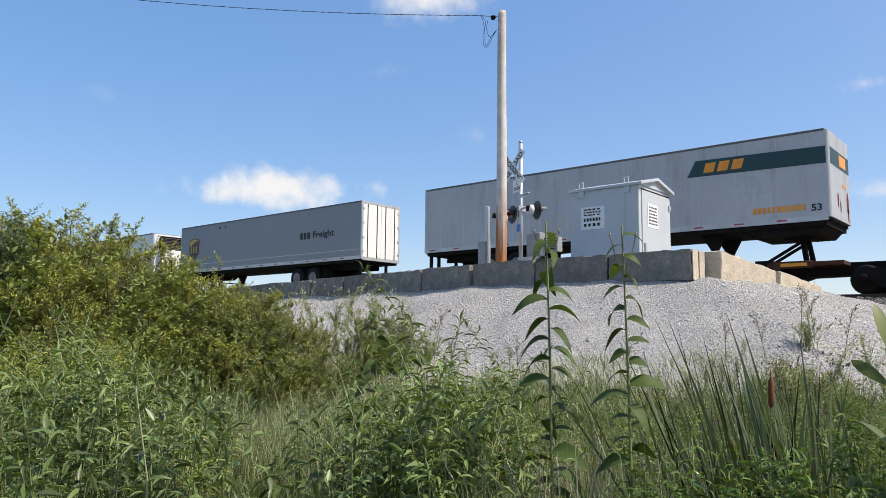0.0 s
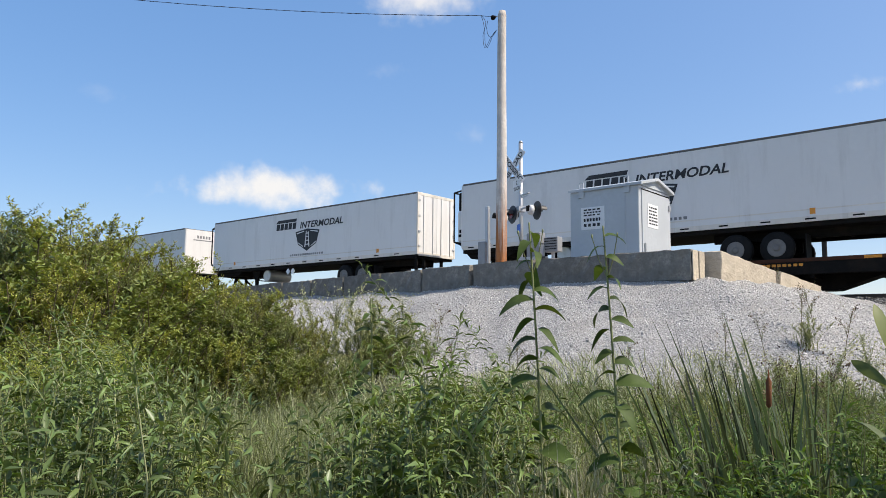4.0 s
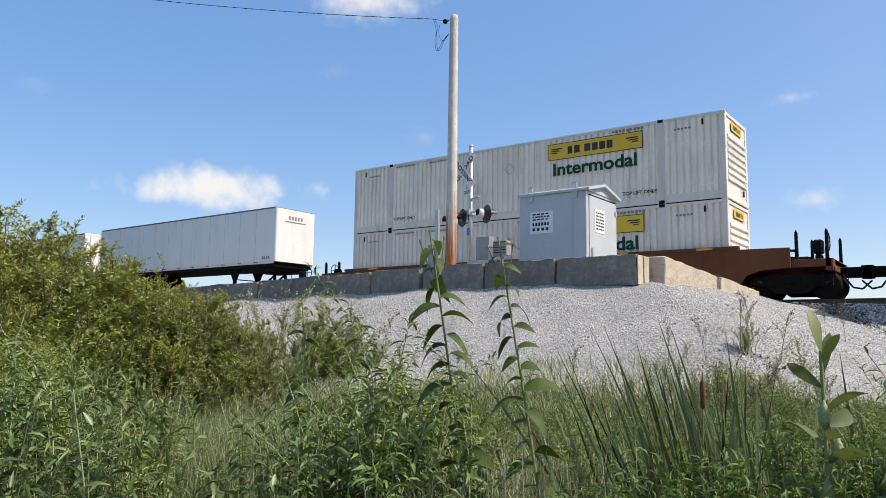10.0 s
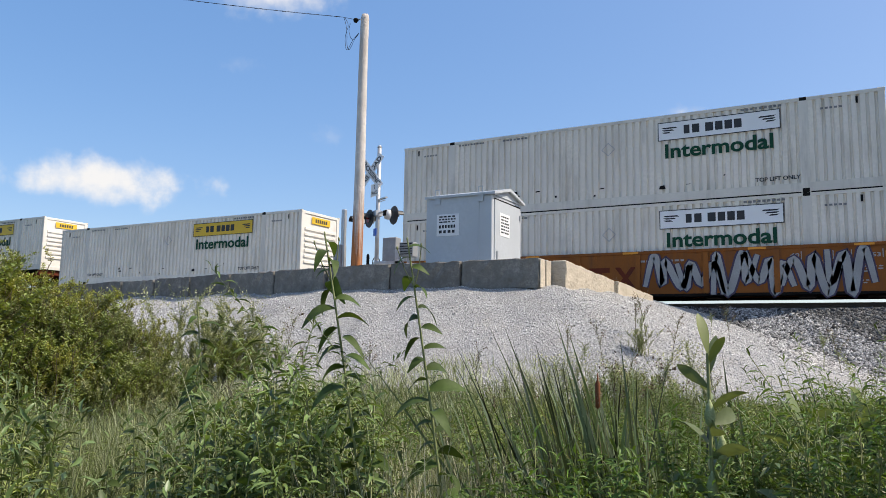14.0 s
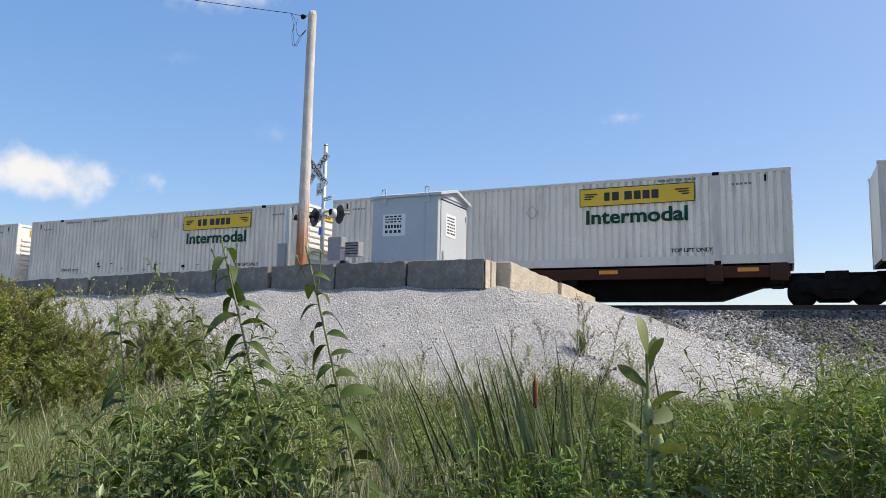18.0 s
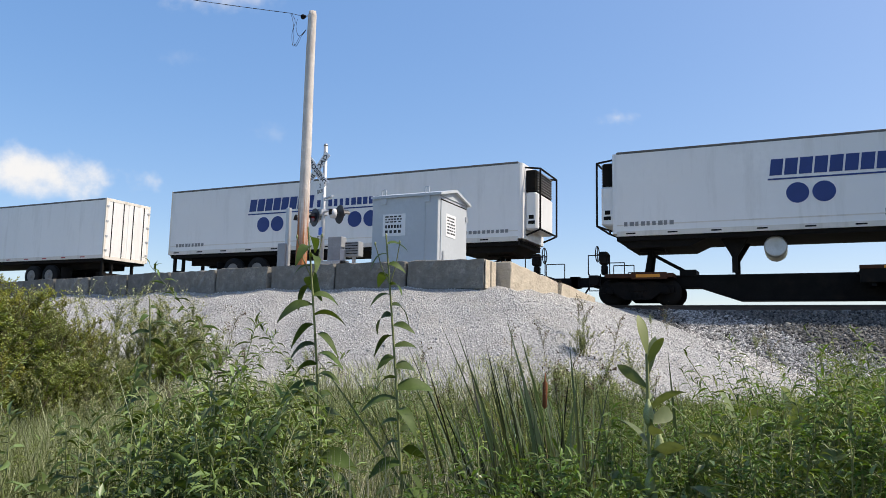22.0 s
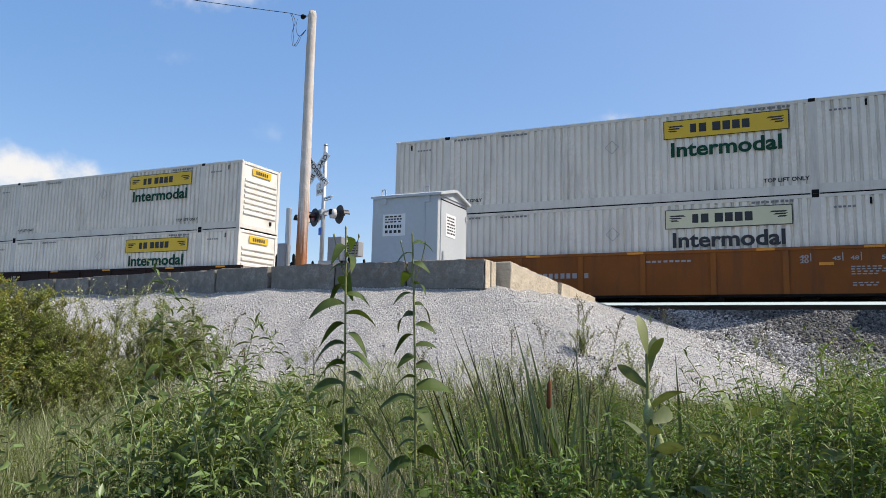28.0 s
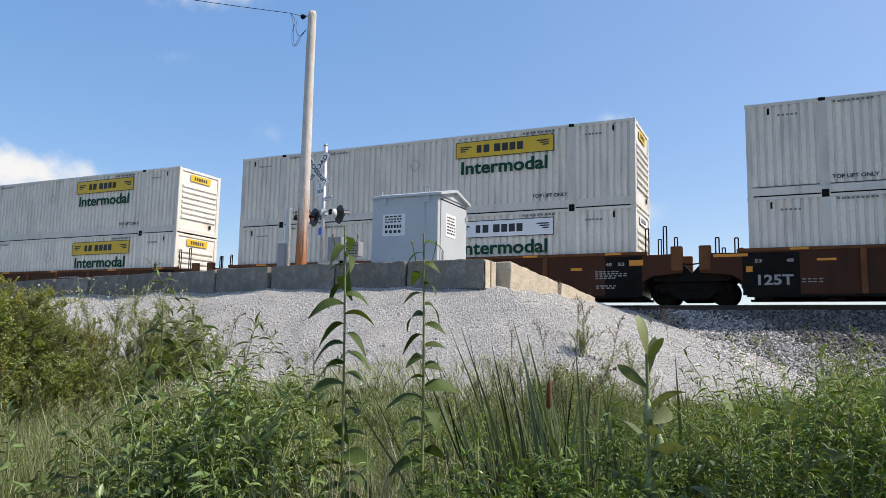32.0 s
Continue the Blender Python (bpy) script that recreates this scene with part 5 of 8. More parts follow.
def star_decal(t, y, L):
    bm = bmesh.new()
    for x in (2.35, 3.85):
        box(bm, x - 0.25, x + 0.75, y - 0.003, y, 3.88, 4.32)
    part("wing_frame", bm, M["navy_ink"], t, "blue winged badge")
    bm = bmesh.new()
    for x in (2.40, 3.85):
        box(bm, x - 0.18, x + 0.68, y - 0.006, y - 0.003, 3.96, 4.08)
        box(bm, x - 0.18, x + 0.68, y - 0.006, y - 0.003, 4.16, 4.26)
    part("wing_bar", bm, M["red_ink"], t)
    bm = bmesh.new()
    prism(bm, [(3.35 + 0.48 * math.cos(a), 4.1 + 0.48 * math.sin(a)) for a in (2 * math.pi * i / 24 for i in range(24))], y - 0.007, y - 0.001)
    part("disc", bm, M["navy_ink"], t, "blue disc")
    bm = bmesh.new()
    prism(bm, [(3.35 + (0.42 if i % 2 == 0 else 0.17) * math.sin(math.pi * i / 5), 4.1 + (0.42 if i % 2 == 0 else 0.17) * math.cos(math.pi * i / 5)) for i in range(10)], y - 0.010, y - 0.007)
    part("star", bm, M["sign_white"], t, "white star")
    bm = bmesh.new()
    strokes(bm, 4.85, 5.85, 3.88, 4.28, y, 3)
    part("maker_mark", bm, M["navy_ink"], t, "blue name mark")
    bars("maker_mark", M["navy_ink"], t, 6.0, 7.75, 3.88, 4.28, y - 0.003, 5, 4)
    lettering("lettering", "Capacity Solutions", 4.9, 7.3, 3.35, 3.6, y - 0.003, M["grey_ink"], t, "grey words")


def dots_decal(x0):
    def add(t, y, L):
        bm = bmesh.new()
        strokes(bm, x0, x0 + 3.2, 3.86, 4.36, y, 8, 0.12, fill=0.86)
        box(bm, x0 - 0.05, x0 + 6.5, y - 0.003, y, 3.72, 3.77)
        part("maker_mark", bm, M["navy_ink"], t, "navy name mark with an underline")
        bars("maker_mark", M["navy_ink"], t, x0 + 3.35, x0 + 6.5, 3.86, 4.14, y - 0.003, 12, 4)
        for c in (x0 + 0.75, x0 + 1.45, x0 + 5.1, x0 + 5.8):
            bm = bmesh.new()
            prism(bm, [(c + 0.31 * math.cos(a), 3.30 + 0.31 * math.sin(a)) for a in (2 * math.pi * i / 24 for i in range(24))], y - 0.003, y)
            part("dot", bm, M["navy_ink"], t, "navy disc")
        bars("writing", M["grey_ink"], t, 0.4, 2.0, 2.52, 2.66, y - 0.003, 9, 8)
        bars("writing", M["grey_ink"], t, 13.3, 15.7, 2.50, 2.62, y - 0.003, 14, 9)
        lettering("lettering", "53'", 7.7, 8.05, 2.5, 2.72, y - 0.003, M["grey_ink"], t)
    return add


def arc_decal(t, y, L):
    bm = bmesh.new()
    strokes(bm, 11.1, 13.7, 3.72, 4.05, y, 7, 0.0, fill=0.35)
    box(bm, 11.1, 13.7, y - 0.003, y, 3.72, 3.75)
    part("maker_mark", bm, M["ink"], t, "black thin name mark")
    bm = bmesh.new()
    for k in range(16):
        a0, a1 = radians(100 - 12 * k), radians(100 - 12 * (k + 1))
        w0, w1 = 0.28 * math.sin(math.pi * k / 16), 0.28 * math.sin(math.pi * (k + 1) / 16)
        cx, cz = 13.6, 3.95
        prism(bm, [(cx + 1.0 * math.cos(a0), cz + 0.55 * math.sin(a0)), (cx + 1.0 * math.cos(a1), cz + 0.55 * math.sin(a1)), (cx + (1.0 - w1) * math.cos(a1), cz + (0.55 - 0.5 * w1) * math.sin(a1) + 0.002), (cx + (1.0 - w0) * math.cos(a0), cz + (0.55 - 0.5 * w0) * math.sin(a0) + 0.001)], y - 0.003, y)
    part("arc", bm, M["grey_ink"], t, "dark grey arc")
    bars("maker_mark", M["grey_ink"], t, 14.35, 15.45, 3.62, 3.82, y - 0.003, 7, 4)
    lettering("lettering", "It's the Network that Delivers!", 11.1, 15.5, 2.95, 3.16, y - 0.003, M["ink"], t, "black slanted slogan", 0.0, 0.25)
    bars("writing", M["ink"], t, 12.3, 15.45, 2.5, 2.64, y - 0.003, 18, 11)
    bm = bmesh.new()
    for x in (8.2, 8.45, 8.95):
        prism(bm, [(x - 0.18, 2.72), (x, 2.9), (x + 0.18, 2.72), (x, 2.54)], y - 0.003, y)
    part("placard", bm, M["grey_ink"], t, "grey diamond placards")
    lettering("lettering", "53", 0.3, 0.55, 2.52, 2.68, y - 0.003, M["ink"], t)
    bars("writing", M["grey_ink"], t, 0.9, 2.4, 2.5, 2.64, y - 0.003, 9, 12)


def small_mark_decal(t, y, L):
    bars("writing", M["grey_ink"], t, 15.2, 15.8, 2.42, 2.56, y - 0.003, 4, 15)
    bm = bmesh.new()
    box(bm, L + 0.003, L + 0.006, -0.75, 0.65, 4.30, 4.36)
    for k in range(5):
        box(bm, L + 0.003, L + 0.006, -0.5 + 0.2 * k, -0.38 + 0.2 * k, 4.44, 4.62)
    part("nose_mark", bm, M["grey_ink"], t, "grey name mark on the nose")


# ---- rail cars ----
def rail_wheel(truck, x, s):
    bm = bmesh.new()
    y = s * 0.72
    k = -s
    lathe(bm, [(k * -0.05, 0.25), (k * -0.06, 0.415), (k * 0.05, 0.42), (k * 0.055, 0.445), (k * 0.085, 0.445), (k * 0.09, 0.25)], (x, y, 0.42), "y", 24)
    w = part("wheel", bm, M["wheel_steel"], truck, "dark steel wheel")


def rail_truck(car, xc):
    truck = boxes("truck", M["truck_iron"], car, (xc - 0.28, xc + 0.28, -1.15, 1.15, 0.42, 0.68), label="cast iron two-axle truck", bevel=0.02)
    for s in (-1, 1):
        bm = bmesh.new()
        y0, y1 = sorted((s * 0.96, s * 1.12))
        prism(bm, [(xc - 1.15, 0.38), (xc - 1.15, 0.60), (xc - 0.55, 0.74), (xc + 0.55, 0.74), (xc + 1.15, 0.60), (xc + 1.15, 0.38), (xc + 0.70, 0.36), (xc + 0.42, 0.16), (xc - 0.42, 0.16), (xc - 0.70, 0.36)], y0, y1)
        part("side_frame", bm, M["truck_iron"], truck)
    bm = bmesh.new()
    for s in (-1, 1):
        for k in (-0.16, 0.0, 0.16):
            rod(bm, (xc + k, s * 1.06, 0.22), (xc + k, s * 1.06, 0.45), 0.07, 0.07, 8)
    tagged(part("spring", bm, M["under"], truck), kind="stuff")
    for dx in (-0.89, 0.89):
        bm = bmesh.new()
        rod(bm, (xc + dx, -1.1, 0.42), (xc + dx, 1.1, 0.42), 0.075, 0.075, 8)
        part("axle", bm, M["wheel_steel"], truck)
        for s in (-1, 1):
            bm = bmesh.new()
            lathe(bm, [(s * 0.0, 0.14), (s * 0.10, 0.13), (s * 0.12, 0.05)], (xc + dx, s * 1.08, 0.44), "y", 10)
            part("axle_box", bm, M["truck_iron"], truck)
        for s in (-1, 1):
            rail_wheel(truck, xc + dx, s)
    return truck


def coupler_end(car, x, d, key, broad=False, tall=False):
    """Draft gear, coupler, brake wheel and grab irons at an end; d is the way out."""
    boxes("coupler", M["under"], car, (min(x, x + d * 0.75), max(x, x + d * 0.75), -0.12, 0.12, 0.66, 0.98), (min(x + d * 0.55, x + d * 0.85), max(x + d * 0.55, x + d * 0.85), -0.18, 0.18, 0.62, 1.02), bevel=0.02)
    bm = bmesh.new()
    pipe(bm, [(x + d * 0.1, -0.35, 0.72), (x + d * 0.35, -0.35, 0.35), (x + d * 0.6, -0.33, 0.30), (x + d * 0.85, -0.3, 0.55)], 0.03, 6)
    part("air_hose", bm, M["tyre"], car)
    if tall:
        # stout stanchions at the corners of the platform, with a handrail back to the well
        for o in (0.16, 0.98):
            for sy in (-1.24, 1.24):
                bm = bmesh.new()
                prism(bm, [(x - d * (o + 0.05), 1.02), (x - d * (o - 0.05), 1.02), (x - d * (o - 0.04), 1.98), (x - d * o, 2.06), (x - d * (o + 0.04), 1.98)], sy - 0.045, sy + 0.045)
                part("stanchion", bm, M["under"], car, "black upright stanchion")
        for sy in (-1.24, 1.24):
            bm = bmesh.new()
            pipe(bm, [(x - d * 1.0, sy, 1.44), (x - d * 1.75, sy, 1.44)], 0.045, 6)
            pipe(bm, [(x - d * 1.0, sy, 1.22), (x - d * 1.35, sy, 1.26), (x - d * 1.75, sy, 1.16)], 0.03, 6)
            part("handrail", bm, M["under"], car)
            bm = bmesh.new()
            pipe(bm, [(x + d * 0.02, sy, 0.9), (x + d * 0.02, sy, 0.48), (x - d * 0.3, sy, 0.48), (x - d * 0.3, sy, 0.9)], 0.014, 5)
            part("step", bm, M["under"], car)
    else:
        for sy in (-1.22, 1.22):
            for a, b, c, e, r in ((0.02, 0.72, 0.98, 1.62, 0.018), (0.85, 1.5, 0.98, 1.26, 0.016), (0.05, 0.42, 1.0, 0.45, 0.016)):
                bm = bmesh.new()
                pipe(bm, [(x - d * a, sy, c), (x - d * a, sy, e), (x - d * b, sy, e), (x - d * b, sy, c)], r, 5)
                part("grab_iron", bm, M["under"], car, "thin black grab iron")
    boxes("brake_housing", M["under"], car, (x - d * 0.45 - 0.10, x - d * 0.45 + 0.10, -0.88, -0.62, 1.0, 1.35), (x - d * 0.45 - 0.15, x - d * 0.45 + 0.13, -0.92, -0.60, 1.35, 1.78), bevel=0.05)
    bm = bmesh.new()
    cx, cy, cz = (x - d * 0.45, -0.98, 1.98) if broad else (x - d * 0.2, -0.7, 1.72)
    ring = [(cx + (0.28 * math.cos(a) if broad else 0), cy + (0 if broad else 0.27 * math.cos(a)), cz + 0.27 * math.sin(a)) for a in (2 * math.pi * i / 16 for i in range(17))]
    pipe(bm, ring, 0.018, 5)
    for i in range(0, 16, 4):
        rod(bm, (cx, cy, cz), ring[i], 0.014, 0.014, 5)
    part("brake_wheel", bm, M["under"], car, "spoked brake wheel")


def spine_car(label, nose, load, left, right, key):
    """left, right: (kind of joint, length of car past the load). Origin as the load's."""
    car = thing("spine_car", label, "rail car", "rail cars of the train")
    L = BOX_L
    xa, xb = -left[1], L + right[1]
    joint = {"art": 1.0, "end": 0.0}
    inner_a, inner_b = (0.9 if left[0] == "art" else 2.6), (L - 0.9 if right[0] == "art" else L - 2.6)
    bm = bmesh.new()
    prism(bm, [(xa, 0.62), (inner_a, 0.58), (inner_a + 1.2, 0.16), (inner_b - 1.2, 0.16), (inner_b, 0.58), (xb, 0.62), (xb, 0.98), (xa, 0.98)], -0.42, 0.42)
    part("centre_sill", bm, M["under"], car, "black fish-bellied centre sill")

    def Xn(a):
        return L - a if nose == "right" else a

    def sp(a, b):
        return min(Xn(a), Xn(b)), max(Xn(a), Xn(b))

    if load == "trailer":
        a, b = sp(7.0, 16.0)
        boxes("wheel_deck", M["under"], car, (a, b, -1.27, 1.27, 0.86, DECK - 0.003), bevel=0.012)
        for s in (-1, 1):
            boxes("deck_side", M["under"], car, (a, b, *sorted((s * 1.28, s * 1.36)), 0.60, 0.985), bevel=0.012)
            boxes("deck_edge", M[key], car, (a, b, *sorted((s * 1.27, s * 1.37)), 0.988, 1.10), label="rusty painted deck edge", bevel=0.01)
        boxes("deck_bracket", M["under"], car, *[(x, x + 0.12, -1.3, 1.3, 0.5, 0.87) for x in np.linspace(a + 0.3, b - 0.4, 5)])
        boxes("reflector", M["amber"], car, *[(a + k, a + k + 0.45, -1.376, -1.370, 1.0, 1.08) for k in (0.6, 4.3, 8.0)], label="yellow reflector plates")
        bars("writing", M["amber"], car, a + 3.6, a + 6.4, 0.86, 0.94, -1.364, 18, 3)
        # stand under the trailer's nose
        bm = bmesh.new()
        for s in (-0.42, 0.42):
            rod(bm, (Xn(0.95), s, 0.98), (Xn(1.08), s * 0.8, 1.84), 0.085, 0.085, 8)
            rod(bm, (Xn(2.35), s * 0.7, 1.0), (Xn(1.1), s * 0.7, 1.72), 0.055, 0.055, 6)
        box(bm, *sp(0.75, 1.55), -0.5, 0.5, 1.78, 1.85)
        box(bm, *sp(2.0, 2.5), -0.5, 0.5, 0.95, 1.15)
        part("hitch_stand", bm, M["under"], car, "braced black trailer hitch stand")
        boxes("end_deck", M[key], car, (*sp(-0.25, 1.9), -1.25, 1.25, 0.86, 0.99), (*sp(0.6, 1.7), -1.28, -1.2, 0.80, 1.02), bevel=0.01)
        boxes("reflector", M["amber"], car, (*sp(0.75, 1.5), -1.286, -1.28, 0.86, 0.96), label="yellow reflector plate")
    else:
        boxes("side_beam", M[key], car, (0.1, L - 0.1, -1.32, -1.22, 0.80, 1.16), (0.1, L - 0.1, 1.22, 1.32, 0.80, 1.16), bevel=0.01)
        boxes("cross_beam", M["under"], car, *[(x, x + 0.35, -1.3, 1.3, 0.62, 1.10) for x in (0.3, 2.0, 6.5, 9.3, 13.8, 15.5)])
        boxes("support", M[key], car, *[(x, x + 0.5, -1.36, -1.2, 0.70, 1.20) for x in (0.15, 2.0, 13.7, 15.5)], bevel=0.01)
        boxes("reflector", M["amber"], car, *[(x, x + 0.6, -1.326, -1.32, 0.98, 1.10) for x in (0.8, 5.2, 10.4, 14.6)], label="yellow reflector plates")
    boxes("end_sill", M["under"], car, (xa - 0.02, xa + 0.3, -1.05, 1.05, 0.66, 0.98), (xb - 0.3, xb + 0.02, -1.05, 1.05, 0.66, 0.98), bevel=0.01)
    if left[0] == "end":
        rail_truck(car, 0.75)
        coupler_end(car, xa, -1, key)
    if right[0] == "end":
        rail_truck(car, L - 0.75)
        coupler_end(car, xb, 1, key)
    else:
        rail_truck(car, xb)
    return car


def well_car(label, left, right, key, writing="53", graffiti=None, panel=False):
    car = thing("well_car", label, "rail car", "rail cars of the train")
    L = BOX_L
    xa, xb = -left[1], L + right[1]
    top = 1.66
    panel_key, rib_key = {"brown_car": ("well_dark", "rib_rust"), "blue_car": ("well_navy", "blue_car")}.get(key, (key, key))
    if panel:
        panel_key = "brown_car"

    def end_outline(kind, reach):
        """Outline of a side wall past the load, from the bottom up: (distance, height)."""
        if kind == "end":
            return [(0.25, 0.23), (0.34, 0.45), (0.55, 0.72), (0.95, 0.86), (1.80, 0.92), (1.80, 1.52)]
        w = reach - 0.26
        return [(-0.05, 0.23), (0.05, 0.44), (0.24, 0.70), (0.52, 0.88), (w, 0.96), (w, 1.50), (w - 0.06, 1.56)]

    for s in (-1, 1):
        bm = bmesh.new()
        y0, y1 = sorted((s * 1.38, s * 1.46))
        prism(bm, [(L + u, w) for u, w in end_outline(*right)] + [(L + 0.3, top - 0.12), (L + 0.3, top - 0.06), (-0.3, top - 0.06), (-0.3, top - 0.12)] + [(-u, w) for u, w in end_outline(*left)[::-1]], y0, y1)
        side = part("side_wall", bm, M[panel_key], car, "steel side of the well")
        y2, y3 = sorted((s * 1.30, s * 1.49))
        boxes("top_chord", M[rib_key], side, (-0.35, L + 0.35, y2, y3, top - 0.10, top), bevel=0.012)
        boxes("bottom_chord", M["under"], side, (-0.1, L + 0.1, min(s * 1.25, s * 1.47), max(s * 1.25, s * 1.47), 0.21, 0.28))
        boxes("rib", M[rib_key], side, *[(x, x + 0.16, *sorted((s * 1.46, s * 1.51)), 0.28, top - 0.1) for x in ((0.6, 1.9, 4.2, 5.5, 6.8, 8.1, 9.4, 10.7, 12.0, 14.3, 15.5) if key == "brown_car" and not panel else (2.9, 4.9, 7.0, 9.0, 11.1, 13.1))])
        boxes("reflector", M["amber"], side, *[(x, x + 0.5, *sorted((s * 1.49, s * 1.496)), top - 0.085, top - 0.015) for x in (1.1, 5.2, 8.6, 12.4, 15.2)])
    boxes("well_floor", M["under"], car, *[(x, x + 0.5, -1.36, 1.36, 0.25, 0.38) for x in (0.1, 2.1, 5.2, 8.0, 10.8, 13.6, 15.5)])
    for d, x0, reach, kind in ((-1, 0.0, left[1], left[0]), (1, L, right[1], right[0])):
        a, b = sorted((x0 + d * 0.35, x0 + d * reach))
        c, e = sorted((x0 + d * 0.12, x0 + d * 0.95))
        boxes("end_bulkhead", M[key], car, (*sorted((x0 + d * 0.1, x0 + d * 0.25)), -1.36, 1.36, 0.5, top - 0.2), (c, e, -1.38, 1.38, top - 0.34, top - 0.14))
        if kind == "end":
            boxes("end_platform", M[key], car, (a, b, -1.0, 1.0, 0.98, 1.14), (*sorted((x0 + d * 0.6, x0 + d * (reach - 0.05))), -0.40, 0.40, 0.68, 1.0), bevel=0.012)
        else:
            bm = bmesh.new()
            prism(bm, [(x0 + d * u, w) for u, w in ((0.25, 1.0), (0.6, 0.72), (reach, 0.70), (reach, 0.96), (reach - 0.42, 1.42), (0.25, 1.46))], -1.25, 1.25)
            part("end_sill", bm, M["under"], car, "sloping sill over the shared truck")
            for s in (-1, 1):
                boxes("end_post", M[rib_key], car, (*sorted((x0 + d * (reach - 0.60), x0 + d * (reach - 0.24))), *sorted((s * 1.30, s * 1.475)), 1.02, 1.80), bevel=0.03)
            bm = bmesh.new()
            pipe(bm, [(x0 + d * (reach - 0.45), -1.40, 1.30), (x0 + d * (reach - 0.2), -1.42, 1.24), (x0 + d * reach, -1.42, 1.22)], 0.022, 5)
            part("chain", bm, M["under"], car)
        if kind == "end":
            boxes("end_step", M[key], car, (*sorted((x0 + d * 0.9, x0 + d * (reach - 0.05))), -1.36, -1.28, 0.92, 1.16), (*sorted((x0 + d * (reach - 0.2), x0 + d * reach)), -1.36, 1.36, 0.8, 1.16), bevel=0.01)
            rail_truck(car, x0 + d * 1.72)
            coupler_end(car, x0 + d * reach, d, key, key == "blue_car", True)
        else:
            bm = bmesh.new()
            for y in (-1.30, 1.30):
                for o, up in ((0.30, 0.75 if d > 0 else 0.35), (0.85, 0.80 if d > 0 else 0.38)):
                    pipe(bm, [(x0 + d * o, y, top - 0.14), (x0 + d * o, y, top + up), (x0 + d * (o + 0.10), y, top + up), (x0 + d * (o + 0.10), y, top - 0.14)], 0.022, 5)
            tagged(part("grab_iron", bm, M["under"], car, "black grab irons"), kind="stuff")
    if right[0] == "art":
        rail_truck(car, xb)
        boxes("connector", M["under"], car, (xb - 0.5, xb + 0.5, -0.25, 0.25, 0.72, 0.98), bevel=0.02)
    if panel:
        boxes("stencil_panel", M["under"], car, (-0.2, 1.35, -1.466, -1.461, 0.25, 1.52), (L - 0.97, L + 0.2, -1.466, -1.461, 0.25, 1.52), label="black painted stencil panels")
    y = -1.466
    ink = M["sign_white"] if key != "orange_car" else M["ink"]
    if writing:
        lettering("lettering", writing, 0.22, 0.22 + (0.36 if len(writing) < 3 else 0.24) * len(writing), 0.55, 0.95 if len(writing) < 3 else 0.86, y - 0.002, M["grey_ink"] if key == "orange_car" else M["silver_spray"], car, "painted capacity figures")
        for k, (a, b, z, h, n) in enumerate(((5.6, 7.4, 0.85, 0.17, 9), (9.0, 10.6, 1.30, 0.06, 9), (L - 1.29, L - 0.5, 1.03, 0.035, 6), (L - 1.29, L - 0.24, 0.96, 0.035, 8), (L - 1.29, L - 0.24, 0.89, 0.035, 7), (L - 1.29, L - 0.6, 0.82, 0.035, 5), (L - 1.27, L - 0.56, 0.57, 0.035, 5), (L - 1.27, L - 0.6, 0.50, 0.035, 4), (1.4, 1.98, 0.62, 0.03, 4), (1.4, 1.98, 0.70, 0.03, 4))):
            bars("writing", M["silver_spray"], car, a, b, z, z + h, y - 0.002, n, k)
        # load lines with their container lengths in feet
        for mark, a, b, z in () if panel else (("125 T", -0.56, -0.03, 1.27), ("53", 0.14, 0.33, 1.32), ("48", 1.03, 1.22, 1.32), ("45", 1.57, 1.77, 1.32), ("40", 2.47, 2.72, 1.35), ("20", 2.47, 2.72, 1.22), ("45", L - 1.75, L - 1.54, 1.24), ("48", L - 1.30, L - 1.08, 1.24), ("53", L - 0.53, L - 0.31, 1.24), ("40", L - 2.6, L - 2.36, 1.3), ("20", L - 2.6, L - 2.36, 1.17)):
            lettering("load_mark", mark, a, b, z, z + 0.12, y - 0.002, M["silver_spray"], car)
        for x in () if panel else (0.08, 0.97, 1.50, 2.41, L - 1.50, L - 1.04, L - 0.27, L - 2.32):
            boxes("load_line", M["silver_spray"], car, (x, x + 0.025, y - 0.005, y - 0.001, 1.22, 1.46))
        boxes("reflector", M["amber"], car, (-1.02, -0.04, y - 0.008, y - 0.002, 1.42, 1.51), (1.8, 2.3, y - 0.008, y - 0.002, 1.24, 1.31), (-0.1, 0.08, y - 0.008, y - 0.002, 0.95, 1.12))
        boxes("reflector", M["amber"], car, (L - 0.20, L + 0.24, y - 0.008, y - 0.002, 1.22, 1.40), (L - 2.1, L - 1.72, y - 0.008, y - 0.002, 1.10, 1.19))
        if panel:
            for mark, a in (("53", 0.14), ("48", 1.0), ("53", L - 0.55), ("48", L - 0.95)):
                lettering("load_mark", mark, a, a + 0.2, 1.22, 1.33, y - 0.002, M["silver_spray"], car)
    else:
        bars("writing", M["silver_spray"], car, 2.35, 3.75, 0.78, 0.94, y - 0.002, 10, 5)
    if graffiti:
        graffiti(car, y)
    return car


